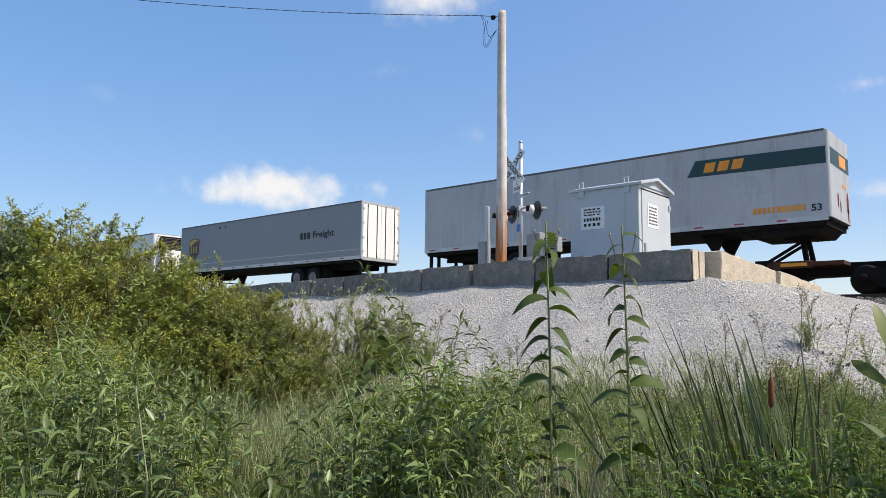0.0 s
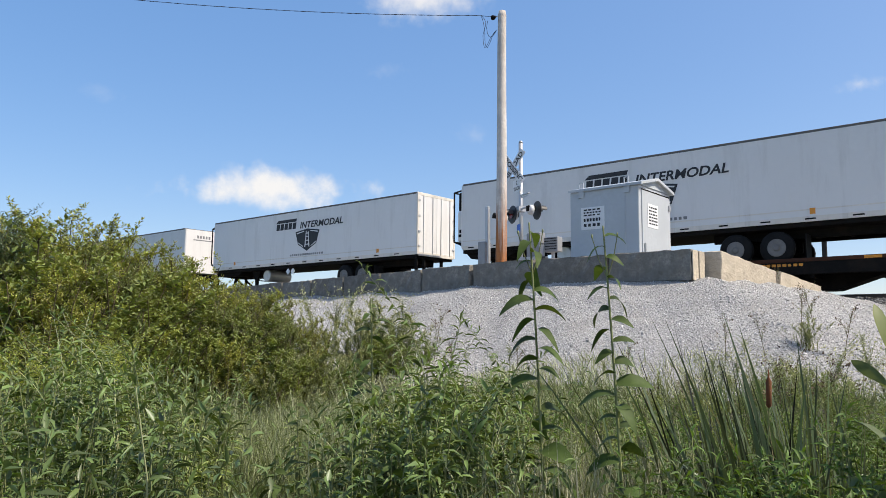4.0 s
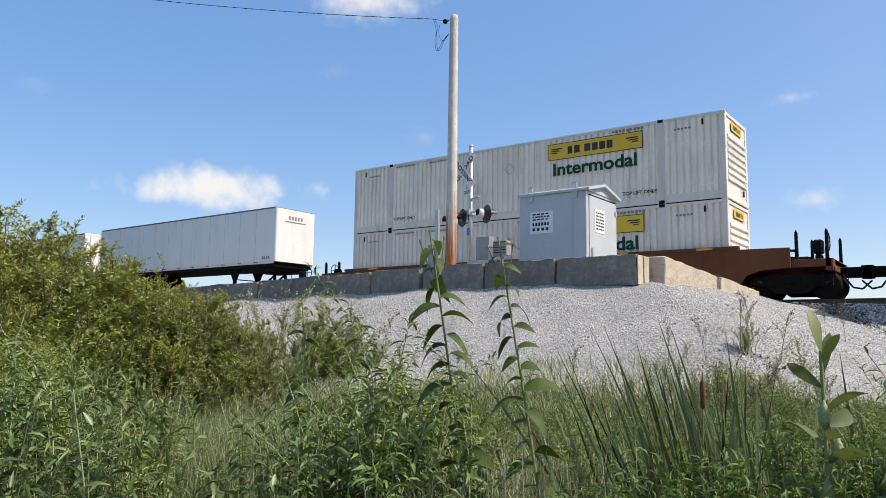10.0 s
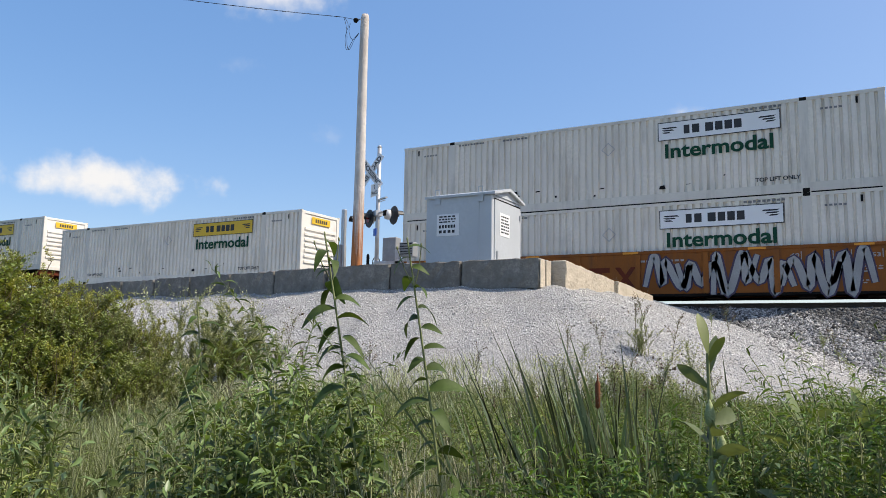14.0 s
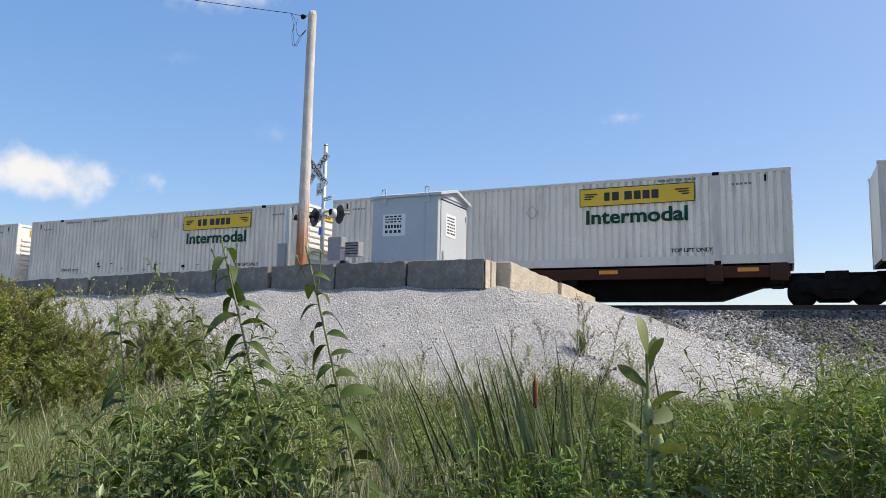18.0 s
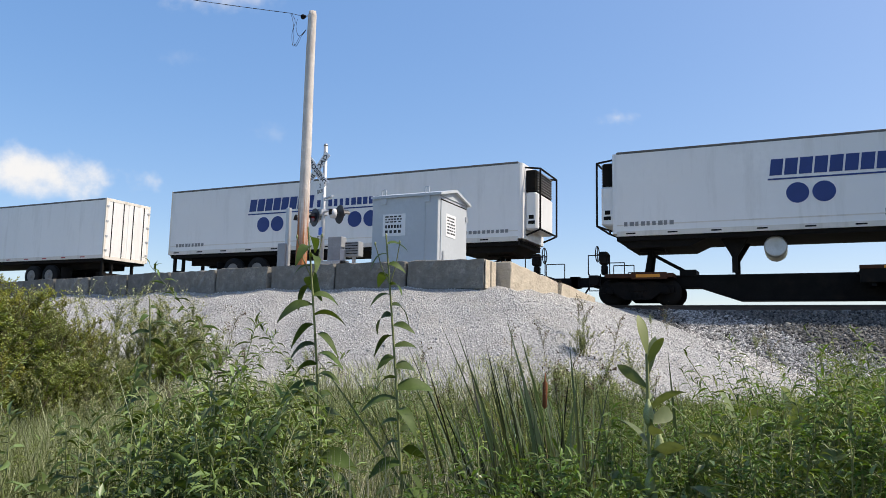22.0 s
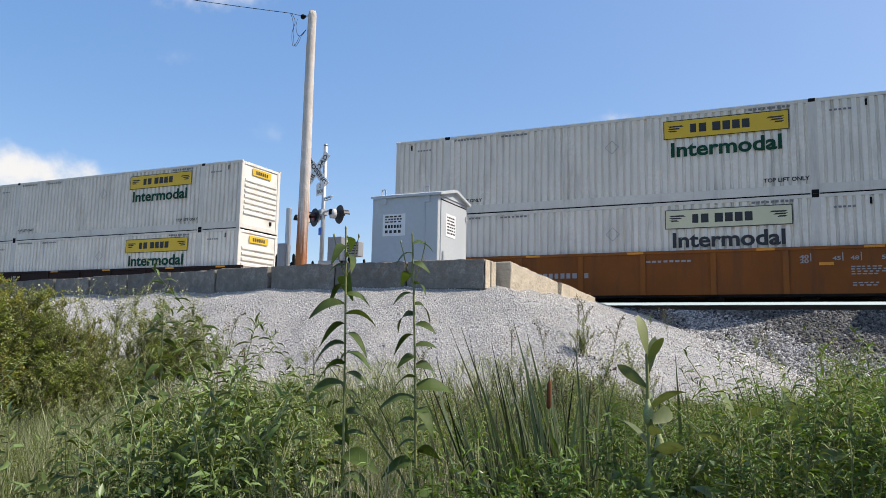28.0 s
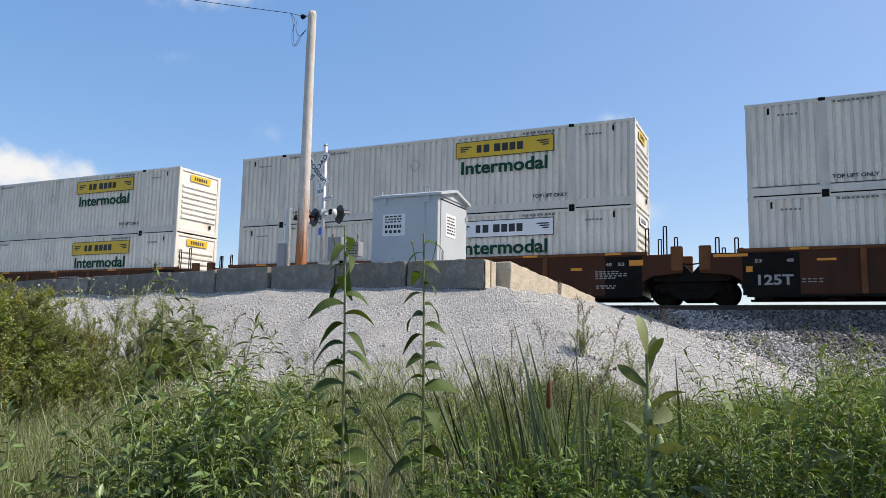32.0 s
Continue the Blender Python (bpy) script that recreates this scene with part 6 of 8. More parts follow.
def ribbon(bm, pts, w, y0, y1):
    """A flat painted band of width w along a smooth line through pts (x, z)."""
    p = [np.array(q) for q in [pts[0]] + pts + [pts[-1]]]
    line = []
    for a, b, c, e in zip(p, p[1:], p[2:], p[3:]):
        for k in range(6):
            t = k / 6
            line.append(0.5 * (2 * b + (c - a) * t + (2 * a - 5 * b + 4 * c - e) * t * t + (3 * b - a - 3 * c + e) * t ** 3))
    line.append(p[-1])
    prev = None
    for k, q in enumerate(line):
        d = line[min(k + 1, len(line) - 1)] - line[max(k - 1, 0)]
        d = d / max(np.hypot(*d), 1e-6)
        h = 0.5 * w * (0.55 + 0.45 * math.sin(math.pi * (k + 1) / (len(line) + 1)))
        u, v = q + h * np.array([-d[1], d[0]]), q - h * np.array([-d[1], d[0]])
        if prev is not None:
            prism(bm, [prev[0], prev[1], v, u], y0, y1)
        prev = (u, v)


def scrawl(key, x0, x1, seed, key2="violet_spray", thick=0.22):
    """Large interlocked painted loops with a dark outline."""
    def add(car, y):
        r = random.Random(seed)
        n = max(3, round((x1 - x0) / 1.0))
        loops = []
        for k in range(n):
            c, w = x0 + (k + 0.5) * (x1 - x0) / n, 0.56 * (x1 - x0) / n
            hi = k % 2
            loops.append([(c + w * (-1.1 + 0.45 * j) + r.uniform(-0.12, 0.12), (1.34 if (j + hi) % 2 else 0.40) + r.uniform(-0.22, 0.22)) for j in range(6)])
        for mk, y0, y1, w, note in ((key2, y - 0.003, y, thick + 0.12, "dark outline of spray-painted lettering"), (key, y - 0.007, y - 0.004, thick, "large unreadable spray-painted lettering")):
            bm = bmesh.new()
            for pts in loops:
                ribbon(bm, pts, w, y0, y1)
            part("spray_lettering", bm, M[mk], car, note)
    return add


def big_mark(key, x0, x1):
    """Three heavy painted blocks for an owner's mark."""
    def add(car, y):
        bm = bmesh.new()
        w = (x1 - x0) / 3
        for k in range(3):
            a = x0 + k * w
            if k < 2:
                box(bm, a, a + w * 0.8, y - 0.004, y, 1.0, 1.16)
                box(bm, a + w * 0.3, a + w * 0.5, y - 0.004, y, 0.45, 1.0)
            else:
                prism(bm, [(a, 0.45), (a + w * 0.2, 0.45), (a + w * 0.8, 1.16), (a + w * 0.6, 1.16)], y - 0.004, y)
                prism(bm, [(a + w * 0.6, 0.45), (a + w * 0.8, 0.45), (a + w * 0.2, 1.16), (a, 1.16)], y - 0.008, y - 0.004)
        part("owner_mark", bm, M[key], car, "large dark painted mark")
    return add


def chassis(t):
    """Two-axle container chassis, as parts of a thing of its own."""
    L = BOX_L
    c = thing("container_chassis", "orange-red skeletal container chassis riding on a rail car", "chassis", "chassis on the train")
    boxes("main_beam", M["chassis_red"], c, (0.1, t - 0.1, -0.55, -0.43, 1.78, 2.02), (0.1, t - 0.1, 0.43, 0.55, 1.78, 2.02), *[(x, x + 0.12, -1.2, 1.2, 1.86, 2.04) for x in np.linspace(0.2, t - 0.4, 8)])
    boxes("bolster", M["chassis_red"], c, (0.1, 0.3, -1.28, 1.28, 1.84, 2.08), (t - 0.3, t - 0.1, -1.28, 1.28, 1.84, 2.08), bevel=0.01)
    for ax in (t - 3.4, t - 2.2):
        bm = bmesh.new()
        rod(bm, (ax, -1.1, DECK + 0.515), (ax, 1.1, DECK + 0.515), 0.065, 0.065, 8)
        box(bm, ax - 0.25, ax + 0.25, -0.55, -0.45, DECK + 0.5, 1.85)
        part("axle", bm, M["under"], c)
        for s in (-1, 1):
            road_wheel(c, ax, s * 1.26, DECK + 0.515, s)
    for s in (-0.6, 0.6):
        bm = bmesh.new()
        prism(bm, [(4.85, 1.8), (5.0, 1.8), (5.0, 1.0), (4.85, 1.0)], s - 0.06, s + 0.06)
        prism(bm, [(5.12, 1.8), (5.24, 1.8), (5.24, 1.0), (5.12, 1.0)], s - 0.05, s + 0.05)
        rod(bm, (6.0, s, 1.78), (5.2, s, 1.35), 0.03, 0.03, 6)
        part("landing_gear", bm, M["chassis_red"], c)
    return c


# ---- the consist: where each load's left end is at the start, and what it is ----
MOVING = []
NOTES = {"yellow": "white ribbed long container with a yellow panel", "white": "white ribbed long container with a pale panel", "pale": "weathered white ribbed container with a faded panel"}
container_kinds = {}


def stocked(kind):
    """A container of a kind: the first is built, the rest are copies."""
    if kind not in container_kinds:
        p = kind.split("-")
        plate = {"y": "yellow", "w": "white", "p": "pale"}.get(p[0])
        extra = {"d": diamonds, "s": scuffs(1), "r": red_tag, "t": scuffs(7)}.get(p[1] if len(p) > 1 else "")
        flip = p[0] == "y" and len(p) > 1 and p[1] == "f"
        if plate:
            label = NOTES[plate] + (" and red scrawl" if extra is red_tag else " and scuffed flank" if extra and extra is not diamonds else "")
            ob = container(label, plate, flip, extra=extra)
        elif p[0] == "beige":
            ob = container("beige ribbed long container with rust stains", None, skin="beige_box", frame_key="beige_box", end_key="white_end", pitch=0.28, lift_words=False)
        elif p[0] == "navy":
            ob = container("navy blue ribbed container with white emblem", None, length=12.19, skin="navy_box", frame_key="navy_box", end_key="navy_box", pitch=0.28, lift_words=False, extra=navy_marks)
        else:
            ob = container("plain bright white smooth-sided long container", None, skin="bright_white", frame_key="bright_white", pitch=1.2, lift_words=False)
        container_kinds[kind] = ob
        return ob
    return copy_thing(container_kinds[kind], Matrix())


def navy_marks(t, yf):
    bm = bmesh.new()
    strokes(bm, 1.85, 4.25, 2.18, 2.44, yf, 6, fill=0.75)
    part("maker_mark", bm, M["sign_white"], t, "white name mark")
    bm = bmesh.new()
    for k in range(14):
        a0, a1 = radians(25 * k), radians(25 * (k + 1))
        r0, r1 = 0.06 + 0.018 * k, 0.06 + 0.018 * (k + 1)
        prism(bm, [(0.62 + r0 * math.cos(a0), 1.98 + r0 * math.sin(a0)), (0.62 + r1 * math.cos(a1), 1.98 + r1 * math.sin(a1)), (0.62 + (r1 + 0.06) * math.cos(a1), 1.98 + (r1 + 0.06) * math.sin(a1)), (0.62 + (r0 + 0.06) * math.cos(a0), 1.98 + (r0 + 0.06) * math.sin(a0))], yf - 0.003, yf)
    prism(bm, [(0.8, 1.85), (1.2, 1.75), (1.45, 1.95), (1.65, 2.05), (1.35, 2.2), (1.2, 2.45), (1.05, 2.3), (0.85, 2.15)], yf - 0.003, yf)
    part("emblem", bm, M["sign_white"], t, "white curled sea-beast emblem")
    L = 12.19
    for k in range(2):
        for z in (2.35, 2.1, 1.85, 1.6):
            y0 = -1.0 + 1.15 * k
            boxes("door_writing", M["sign_white"], t, (L + 0.031, L + 0.035, y0 + 0.3, y0 + 0.75, z, z + 0.06))
    bm = bmesh.new()
    for y in (-0.95, -0.35, 0.35, 0.95):
        rod(bm, (L + 0.05, y, 0.1), (L + 0.05, y, BOX_H - 0.1), 0.022, 0.022, 6)
    part("lock_rod", bm, M["navy_box"], t)


CONSIST = [
    (-21.40, "T", dict(label="old silver trailer with a dark green band", skin="trailer_old", nose="right", decal=band_decal, ribs=True), "brown_car"),
    (-41.60, "T", dict(label="grey parcel trailer with a brown and gold shield", skin="trailer_grey", nose="left", decal=parcel_decal(False)), "brown_car"),
    (-61.05, "T", dict(label="white refrigerated trailer with a black shield", nose="right", reefer=True, decal=bus_decal(False)), "brown_car"),
    (-79.75, "T", dict(label="grey parcel trailer with a brown and gold shield", skin="trailer_grey", nose="right", decal=parcel_decal(True)), "orange_car"),
    (-100.05, "T", dict(label="white trailer with blue swoosh lettering", nose="left", decal=swoosh_decal, skirt=True), "orange_car"),
    (-119.40, "T", dict(label="white refrigerated trailer with a black shield", nose="right", reefer=True, decal=bus_decal(False)), "brown_car"),
    (-139.85, "T", dict(label="white refrigerated trailer with a black shield", nose="left", reefer=True, decal=bus_decal(True)), "brown_car"),
    (-158.42, "T", dict(label="white refrigerated trailer with a black shield", nose="left", reefer=True, decal=bus_decal(True)), "orange_car"),
    (-177.63, "T", dict(label="plain white trailer with a side skirt", nose="right", skirt=True, decal=small_mark_decal), "brown_car"),
    (-198.02, "T", dict(label="plain white trailer with a side skirt", nose="left", skirt=True), "brown_car"),
    (-216.00, "T", dict(label="white refrigerated trailer with a black shield", nose="left", reefer=True, decal=bus_decal(True)), "brown_car"),
    (-237.25, "S", ("y", "y"), "blue_car"),
    (-256.90, "S", ("y-d", "y-d"), "blue_car"),
    (-276.57, "S", ("y", "w"), "blue_car"),
    (-300.20, "S", ("beige", "plain"), "brown_car"),
    (-323.65, "S", ("y", "y"), "rust_car"),
    (-345.03, "T", dict(label="plain white trailer with ribbed panels", nose="right", decal=small_mark_decal, ribs=True), "brown_car"),
    (-363.18, "T", dict(label="white refrigerated trailer with a black shield", nose="left", reefer=True, decal=bus_decal(True)), "brown_car"),
    (-380.45, "T", dict(label="white trailer with a blue star badge", nose="left", decal=star_decal), "orange_car"),
    (-397.52, "N", None, "brown_car"),
    (-415.34, "C", ("w-s",), "brown_car"),
    (-436.55, "S", ("w-s", "w-t"), "orange_car"),
    (-457.76, "C", ("y-s",), "brown_car"),
    (-475.60, "H", ("y",), "brown_car"),
    (-497.14, "C", ("y",), "brown_car"),
    (-518.25, "S", ("y", "y"), "brown_car"),
    (-539.30, "C", ("y",), "brown_car"),
    (-557.70, "C", ("y",), "brown_car"),
    (-575.10, "C", ("y-s",), "brown_car"),
    (-592.30, "C", ("y",), "brown_car"),
    (-609.55, "H", ("y-f",), "brown_car"),
    (-628.50, "T", dict(label="white refrigerated trailer with navy discs", nose="right", reefer=True, decal=dots_decal(4.3)), "brown_car"),
    (-648.68, "T", dict(label="white trailer with navy discs", nose="left", decal=dots_decal(4.75)), "orange_car"),
    (-667.28, "T", dict(label="white refrigerated trailer with navy discs", nose="left", reefer=True, decal=dots_decal(4.75)), "brown_car"),
    (-686.50, "T", dict(label="white refrigerated trailer with navy discs", nose="right", reefer=True, decal=dots_decal(4.3)), "brown_car"),
    (-706.68, "T", dict(label="plain white smooth-sided road trailer", nose="left", tape=True), "orange_car"),
    (-725.30, "T", dict(label="white refrigerated trailer with a grey arc mark", nose="left", reefer=True, decal=arc_decal), "orange_car"),
    (-746.65, "S", ("y", "y"), "brown_car"),
    (-770.10, "S", ("y-d", "y-d"), "brown_car"),
    (-793.65, "S", ("p", "p"), "brown_car"),
    (-813.10, "S", ("y", "y"), "brown_car"),
    (-836.47, "S", ("y-d", "w"), "orange_car"),
    (-855.95, "S", ("y", "p"), "orange_car"),
    (-879.45, "S", ("y", "y"), "umber_car"),
    (-902.80, "S", ("y", "y"), "maroon_car"),
    (-922.25, "S", ("y", "y"), "maroon_car"),
    (-941.62, "S", ("y", "y"), "maroon_car"),
    (-965.00, "S", ("w-r", "y"), "brown_car"),
    (-984.50, "S", ("y", "w"), "brown_car"),
    (-1004.15, "S", ("y", "y"), "brown_car"),
]
CAR_NOTE = {"umber_car": "very dark brown", "rust_car": "weathered rust-red", "brown_car": "rust-brown", "orange_car": "faded orange", "maroon_car": "dark maroon", "blue_car": "dark blue"}


def sprayed_mark(car, y):
    big_mark("chassis_red", 6.6, 9.2)(car, y)
    scrawl("silver_spray", 9.4, 15.6, 5)(car, y - 0.010)


SPRAYED = {12: scrawl("silver_spray", 6.5, 12.5, 3, "under", 0.05), 21: sprayed_mark, 41: big_mark("maroon_car", 7.2, 10.2), 14: None}
trailer_kinds = {}
for i, (s, kind, spec, key) in enumerate(CONSIST):
    wells = ("S",)

    def joint(j):
        """The joint between load j and load j + 1, which follows it on the left."""
        if j < 0 or j + 1 >= len(CONSIST):
            return "art", 1.6
        gap = CONSIST[j][0] - CONSIST[j + 1][0] - BOX_L
        if gap > 4.55 or j in (7, 33):
            return "end", gap / 2 - 0.72
        return "art", gap / 2
    left, right = joint(i), joint(i - 1)
    note = CAR_NOTE[key]
    if kind == "S":
        car = well_car(note + " articulated well car on the rails", left, right, key, "125T" if s < -960 else ("53" if key in ("maroon_car", "umber_car", "orange_car") else ""), SPRAYED.get(i), panel=s < -960)
    else:
        nose = spec.get("nose", "left") if kind == "T" else "left"
        car = spine_car("low " + note + " spine car on the rails", nose, "trailer" if kind in "TNH" else "container", left, right, key)
    MOVING.append((car, s, 0.0))
    if kind == "T":
        tk = (spec["label"], spec["nose"])
        if tk in trailer_kinds:
            ob = copy_thing(trailer_kinds[tk], Matrix())
        else:
            ob = trailer_kinds[tk] = trailer(**spec)
        MOVING.append((ob, s, 0.0))
    elif kind == "S":
        MOVING.append((stocked(spec[1]), s, 0.33))
        MOVING.append((stocked(spec[0]), s, 0.33 + BOX_H + 0.012))
    elif kind == "C":
        MOVING.append((stocked(spec[0]), s, 1.20))
    elif kind in "HN":
        MOVING.append((chassis(BOX_L if kind == "H" else 12.19), s, 0.0))
        MOVING.append((stocked("navy" if kind == "N" else spec[0]), s, 2.085))


# ---- plants ----
LEAF_V = [(0, 0, 0), (-0.5, 0.38, 0.07), (0, 0.45, -0.02), (0.5, 0.38, 0.07), (0, 1, -0.12)]
LEAF_F = [(0, 2, 1), (0, 3, 2), (1, 2, 4), (2, 3, 4)]
ARCH_V = [(0, 0, 0), (-0.40, 0.28, 0.12), (0, 0.30, 0.06), (0.40, 0.28, 0.12), (-0.40, 0.62, 0.09), (0, 0.64, 0.02), (0.40, 0.62, 0.09), (0, 1, -0.20)]
ARCH_F = [(0, 2, 1), (0, 3, 2), (1, 2, 5), (1, 5, 4), (2, 3, 6), (2, 6, 5), (4, 5, 7), (5, 6, 7)]
DIAMOND_V = [(0, 0, 0), (-0.5, 0.45, 0.08), (0.5, 0.45, 0.08), (0, 1, -0.10)]
DIAMOND_F = [(0, 3, 1), (0, 2, 3)]
BLADE_V = [(-0.5, 0, 0), (0.5, 0, 0), (0.42, 0.55, -0.04), (-0.42, 0.55, -0.04), (0, 1, -0.22)]
BLADE_F = [(0, 1, 2), (0, 2, 3), (3, 2, 4)]
veg = np.random.default_rng(11)


def spot(az, dist):
    """A place on the ground by its bearing (degrees to the left of +y) and distance from the viewer's stand."""
    a = radians(az)
    x, y = -math.sin(a) * dist, math.cos(a) * dist
    return x, y, height(x, y)


def unit(v):
    return v / np.maximum(np.linalg.norm(v, axis=1, keepdims=True), 1e-9)


def leaf_mats(pos, out, length, width, droop=0.35):
    """Leaves that start at pos and grow outwards with some droop."""
    n = len(pos)
    along = unit(out + np.stack([np.zeros(n), np.zeros(n), veg.normal(-droop * 0.2, 0.25, n)], 1))
    up = np.tile(np.array([[0.0, 0.0, 1.0]]), (n, 1)) + veg.normal(0, 0.35, (n, 3))
    return frames_from(pos, along, up, length, width)


def stem_mesh(lines, sides=4):
    """Thin tapered stems along polylines of (points, start radius, end radius)."""
    vs, fs, base = [], [], 0
    for pts, r0, r1 in lines:
        pts = np.asarray(pts, float)
        k = len(pts)
        for i, p in enumerate(pts):
            r = r0 + (r1 - r0) * i / (k - 1)
            for s in range(sides):
                a = 2 * math.pi * s / sides
                vs.append((p[0] + r * math.cos(a), p[1] + r * math.sin(a), p[2]))
        for i in range(k - 1):
            for s in range(sides):
                a, b = base + i * sides + s, base + i * sides + (s + 1) % sides
                fs += [a, b, b + sides, a + sides]
        base += k * sides
    return np.array(vs), np.array(fs), np.full(len(fs) // 4, 4)


def bent(p, direction, h, lean, k=6, wobble=0.02):
    """A rising, slightly bent line from p."""
    pts = []
    for i in range(k):
        t = i / (k - 1)
        pts.append(np.array([p[0] + direction[0] * lean * t * t + veg.normal(0, wobble) * t, p[1] + direction[1] * lean * t * t + veg.normal(0, wobble) * t, p[2] + h * t]))
    return np.array(pts)


def along_line(pts, t):
    f = t * (len(pts) - 1)
    i = np.minimum(f.astype(int), len(pts) - 2)
    w = (f - i)[:, None]
    return pts[i] * (1 - w) + pts[i + 1] * w


def leafy(lines, per, length, width, droop, t0=0.15, taper=0.5, upward=0.12):
    """Leaf matrices spiralled round each line."""
    out = []
    for pts in lines:
        n = per
        t = np.linspace(t0, 1.0, n)
        ang = 2.4 * np.arange(n) + veg.uniform(0, 6)
        o = np.stack([np.cos(ang), np.sin(ang), np.full(n, upward) + 1.2 * (t > 0.93)], 1)
        s = (1 - taper * t) * veg.uniform(0.75, 1.2, n)
        out.append(leaf_mats(along_line(pts, t), o, length * s, width * s, droop))
    return np.concatenate(out)


def canopy(az):
    """How high the top of the ditch growth stands, in degrees over eye level, by bearing."""
    az = np.asarray(az, float)
    return 0.8 * np.sin(1.25 * az) + 0.6 * np.sin(2.7 * az + 1.0) + np.interp(az, [-8, -4, 0, 5, 10, 15, 20, 25, 30, 35, 40, 45, 50, 55, 60, 65, 70, 75], [-1.6, -2.5, -3.6, -5.0, -6.0, -6.0, -6.2, -6.6, -6.6, -5.2, -4.6, -4.8, -6.2, -5.8, -3.6, -3.0, -3.2, -3.2])


# --- leafy weeds, built in a few forms and copied ---
def weed(label, h, leaf_key, per, length, width, branches=0, blossom=None, stem_key="stem", name="weed"):
    t = thing(name, label, name.replace("_", " "), name.replace("_", " ") + " plants of the ditch")
    main = bent((0, 0, -0.05), (veg.normal(), veg.normal()), h, 0.12)
    lines = [(main, 0.006, 0.002)]
    twigs = [main]
    for b in range(branches):
        k = veg.uniform(0.45, 0.85)
        p = along_line(main, np.array([k]))[0]
        a = veg.uniform(0, 6.28)
        tw = bent(p, (math.cos(a), math.sin(a)), h * veg.uniform(0.22, 0.4), h * 0.2, 4)
        lines.append((tw, 0.003, 0.0015))
        twigs.append(tw)
    tagged(soup("stem", *stem_mesh(lines), M[stem_key], t), kind="stuff" if branches else "")
    soup("leaves", *strewn(ARCH_V, ARCH_F, leafy(twigs, per, length, width, 0.5)), M[leaf_key], t)
    if blossom:
        n = 60
        tip = np.concatenate([along_line(tw, veg.uniform(0.75, 1.0, n // len(twigs) + 1)) for tw in twigs])
        soup("blossom", *strewn(LEAF_V, LEAF_F, leaf_mats(tip + veg.normal(0, 0.02, tip.shape), veg.normal(0, 1, tip.shape), np.full(len(tip), 0.035), np.full(len(tip), 0.02))), M[blossom], t, )
    return t


forms = [
    weed("leafy green weed with narrow leaves in the ditch", 1.15, "leaf", 34, 0.11, 0.024),
    weed("leafy green weed with narrow leaves in the ditch", 1.30, "leaf_dark", 36, 0.12, 0.028),
    weed("branching green weed with fine leaves", 1.10, "leaf_bright", 24, 0.075, 0.014, 8),
    weed("branching yellow-green weed with fine leaves", 1.20, "leaf_yellow", 24, 0.07, 0.014, 8),
    weed("tall narrow-leaved weed with a pale stem", 1.35, "leaf", 44, 0.09, 0.018, 3, None, "stem_pale"),
    weed("pale-stemmed weed with drooping dark leaves", 1.25, "leaf_dark", 30, 0.12, 0.030, 0, None, "stem_pale"),
    weed("goldenrod with feathery yellow-green top", 1.20, "leaf_gold", 30, 0.06, 0.012, 12, None, "stem", "goldenrod"),
]
OWN = (1.15, 1.30, 1.10, 1.20, 1.35, 1.25, 1.20)
stock = [(forms[(5, 0, 1, 4)[k % 4]], veg.uniform(56, 74), veg.uniform(3.0, 5.6)) for k in range(56)]
stock += [(forms[(5, 0, 4, 0)[k % 4]], veg.uniform(34, 49), veg.uniform(2.9, 4.4)) for k in range(46)]
stock += [(forms[6], veg.uniform(62.5, 75), veg.uniform(6.4, 8.2)) for k in range(34)]
for k in range(170):
    az = veg.uniform(-9, 74)
    d = math.sqrt(veg.uniform(2.8 ** 2, 7.5 ** 2))
    if 9 < az < 24 and 3.2 < d < 6.0:
        d = veg.uniform(6.0, 7.5)
    if 45 < az < 57 and (k % 4 or d < 4.5):
        az = veg.uniform(57, 74) if k % 2 else veg.uniform(-9, 9)
    if 5 < az < 22 and d < 3.4:
        d += 2.8
    if d < 4.2 and 22 < az < 36:
        d += 2.2
    stock.append((forms[veg.integers(0, 6) if az > 36 else veg.choice([2, 2, 4, 0, 3])] if az > 8 else forms[veg.choice([2, 2, 2, 4])], az, d))
for form, az, d in stock:
    x, y, z = spot(az, d)
    gold = form is forms[6]
    want = 1.6 + d * math.tan(radians((-2.0 if gold else canopy(az) - 0.8 * (az < 8)) + veg.normal(0.0, 0.6 if gold else 0.7 if az < 8 else 1.1)))
    own = OWN[forms.index(form)]
    s = min(1.5, max(0.5, (want - z) / own))
    ob = copy_thing(form, pose(x, y, z, veg.normal(0, 4), veg.normal(0, 4), veg.uniform(0, 360)))
    ob.scale = (s, s, s)
for form in forms:
    for o in list(form.children):
        bpy.data.objects.remove(o)
    bpy.data.objects.remove(form)


# --- grass and undergrowth ---
def meadow(n, d0, d1, az0, az1):
    az, d = np.radians(veg.uniform(az0, az1, n)), np.sqrt(veg.uniform(d0 ** 2, d1 ** 2, n))
    x, y = -np.sin(az) * d, np.cos(az) * d
    z, kind = heights(x, y)
    return x, y, z, kind, np.degrees(az), d


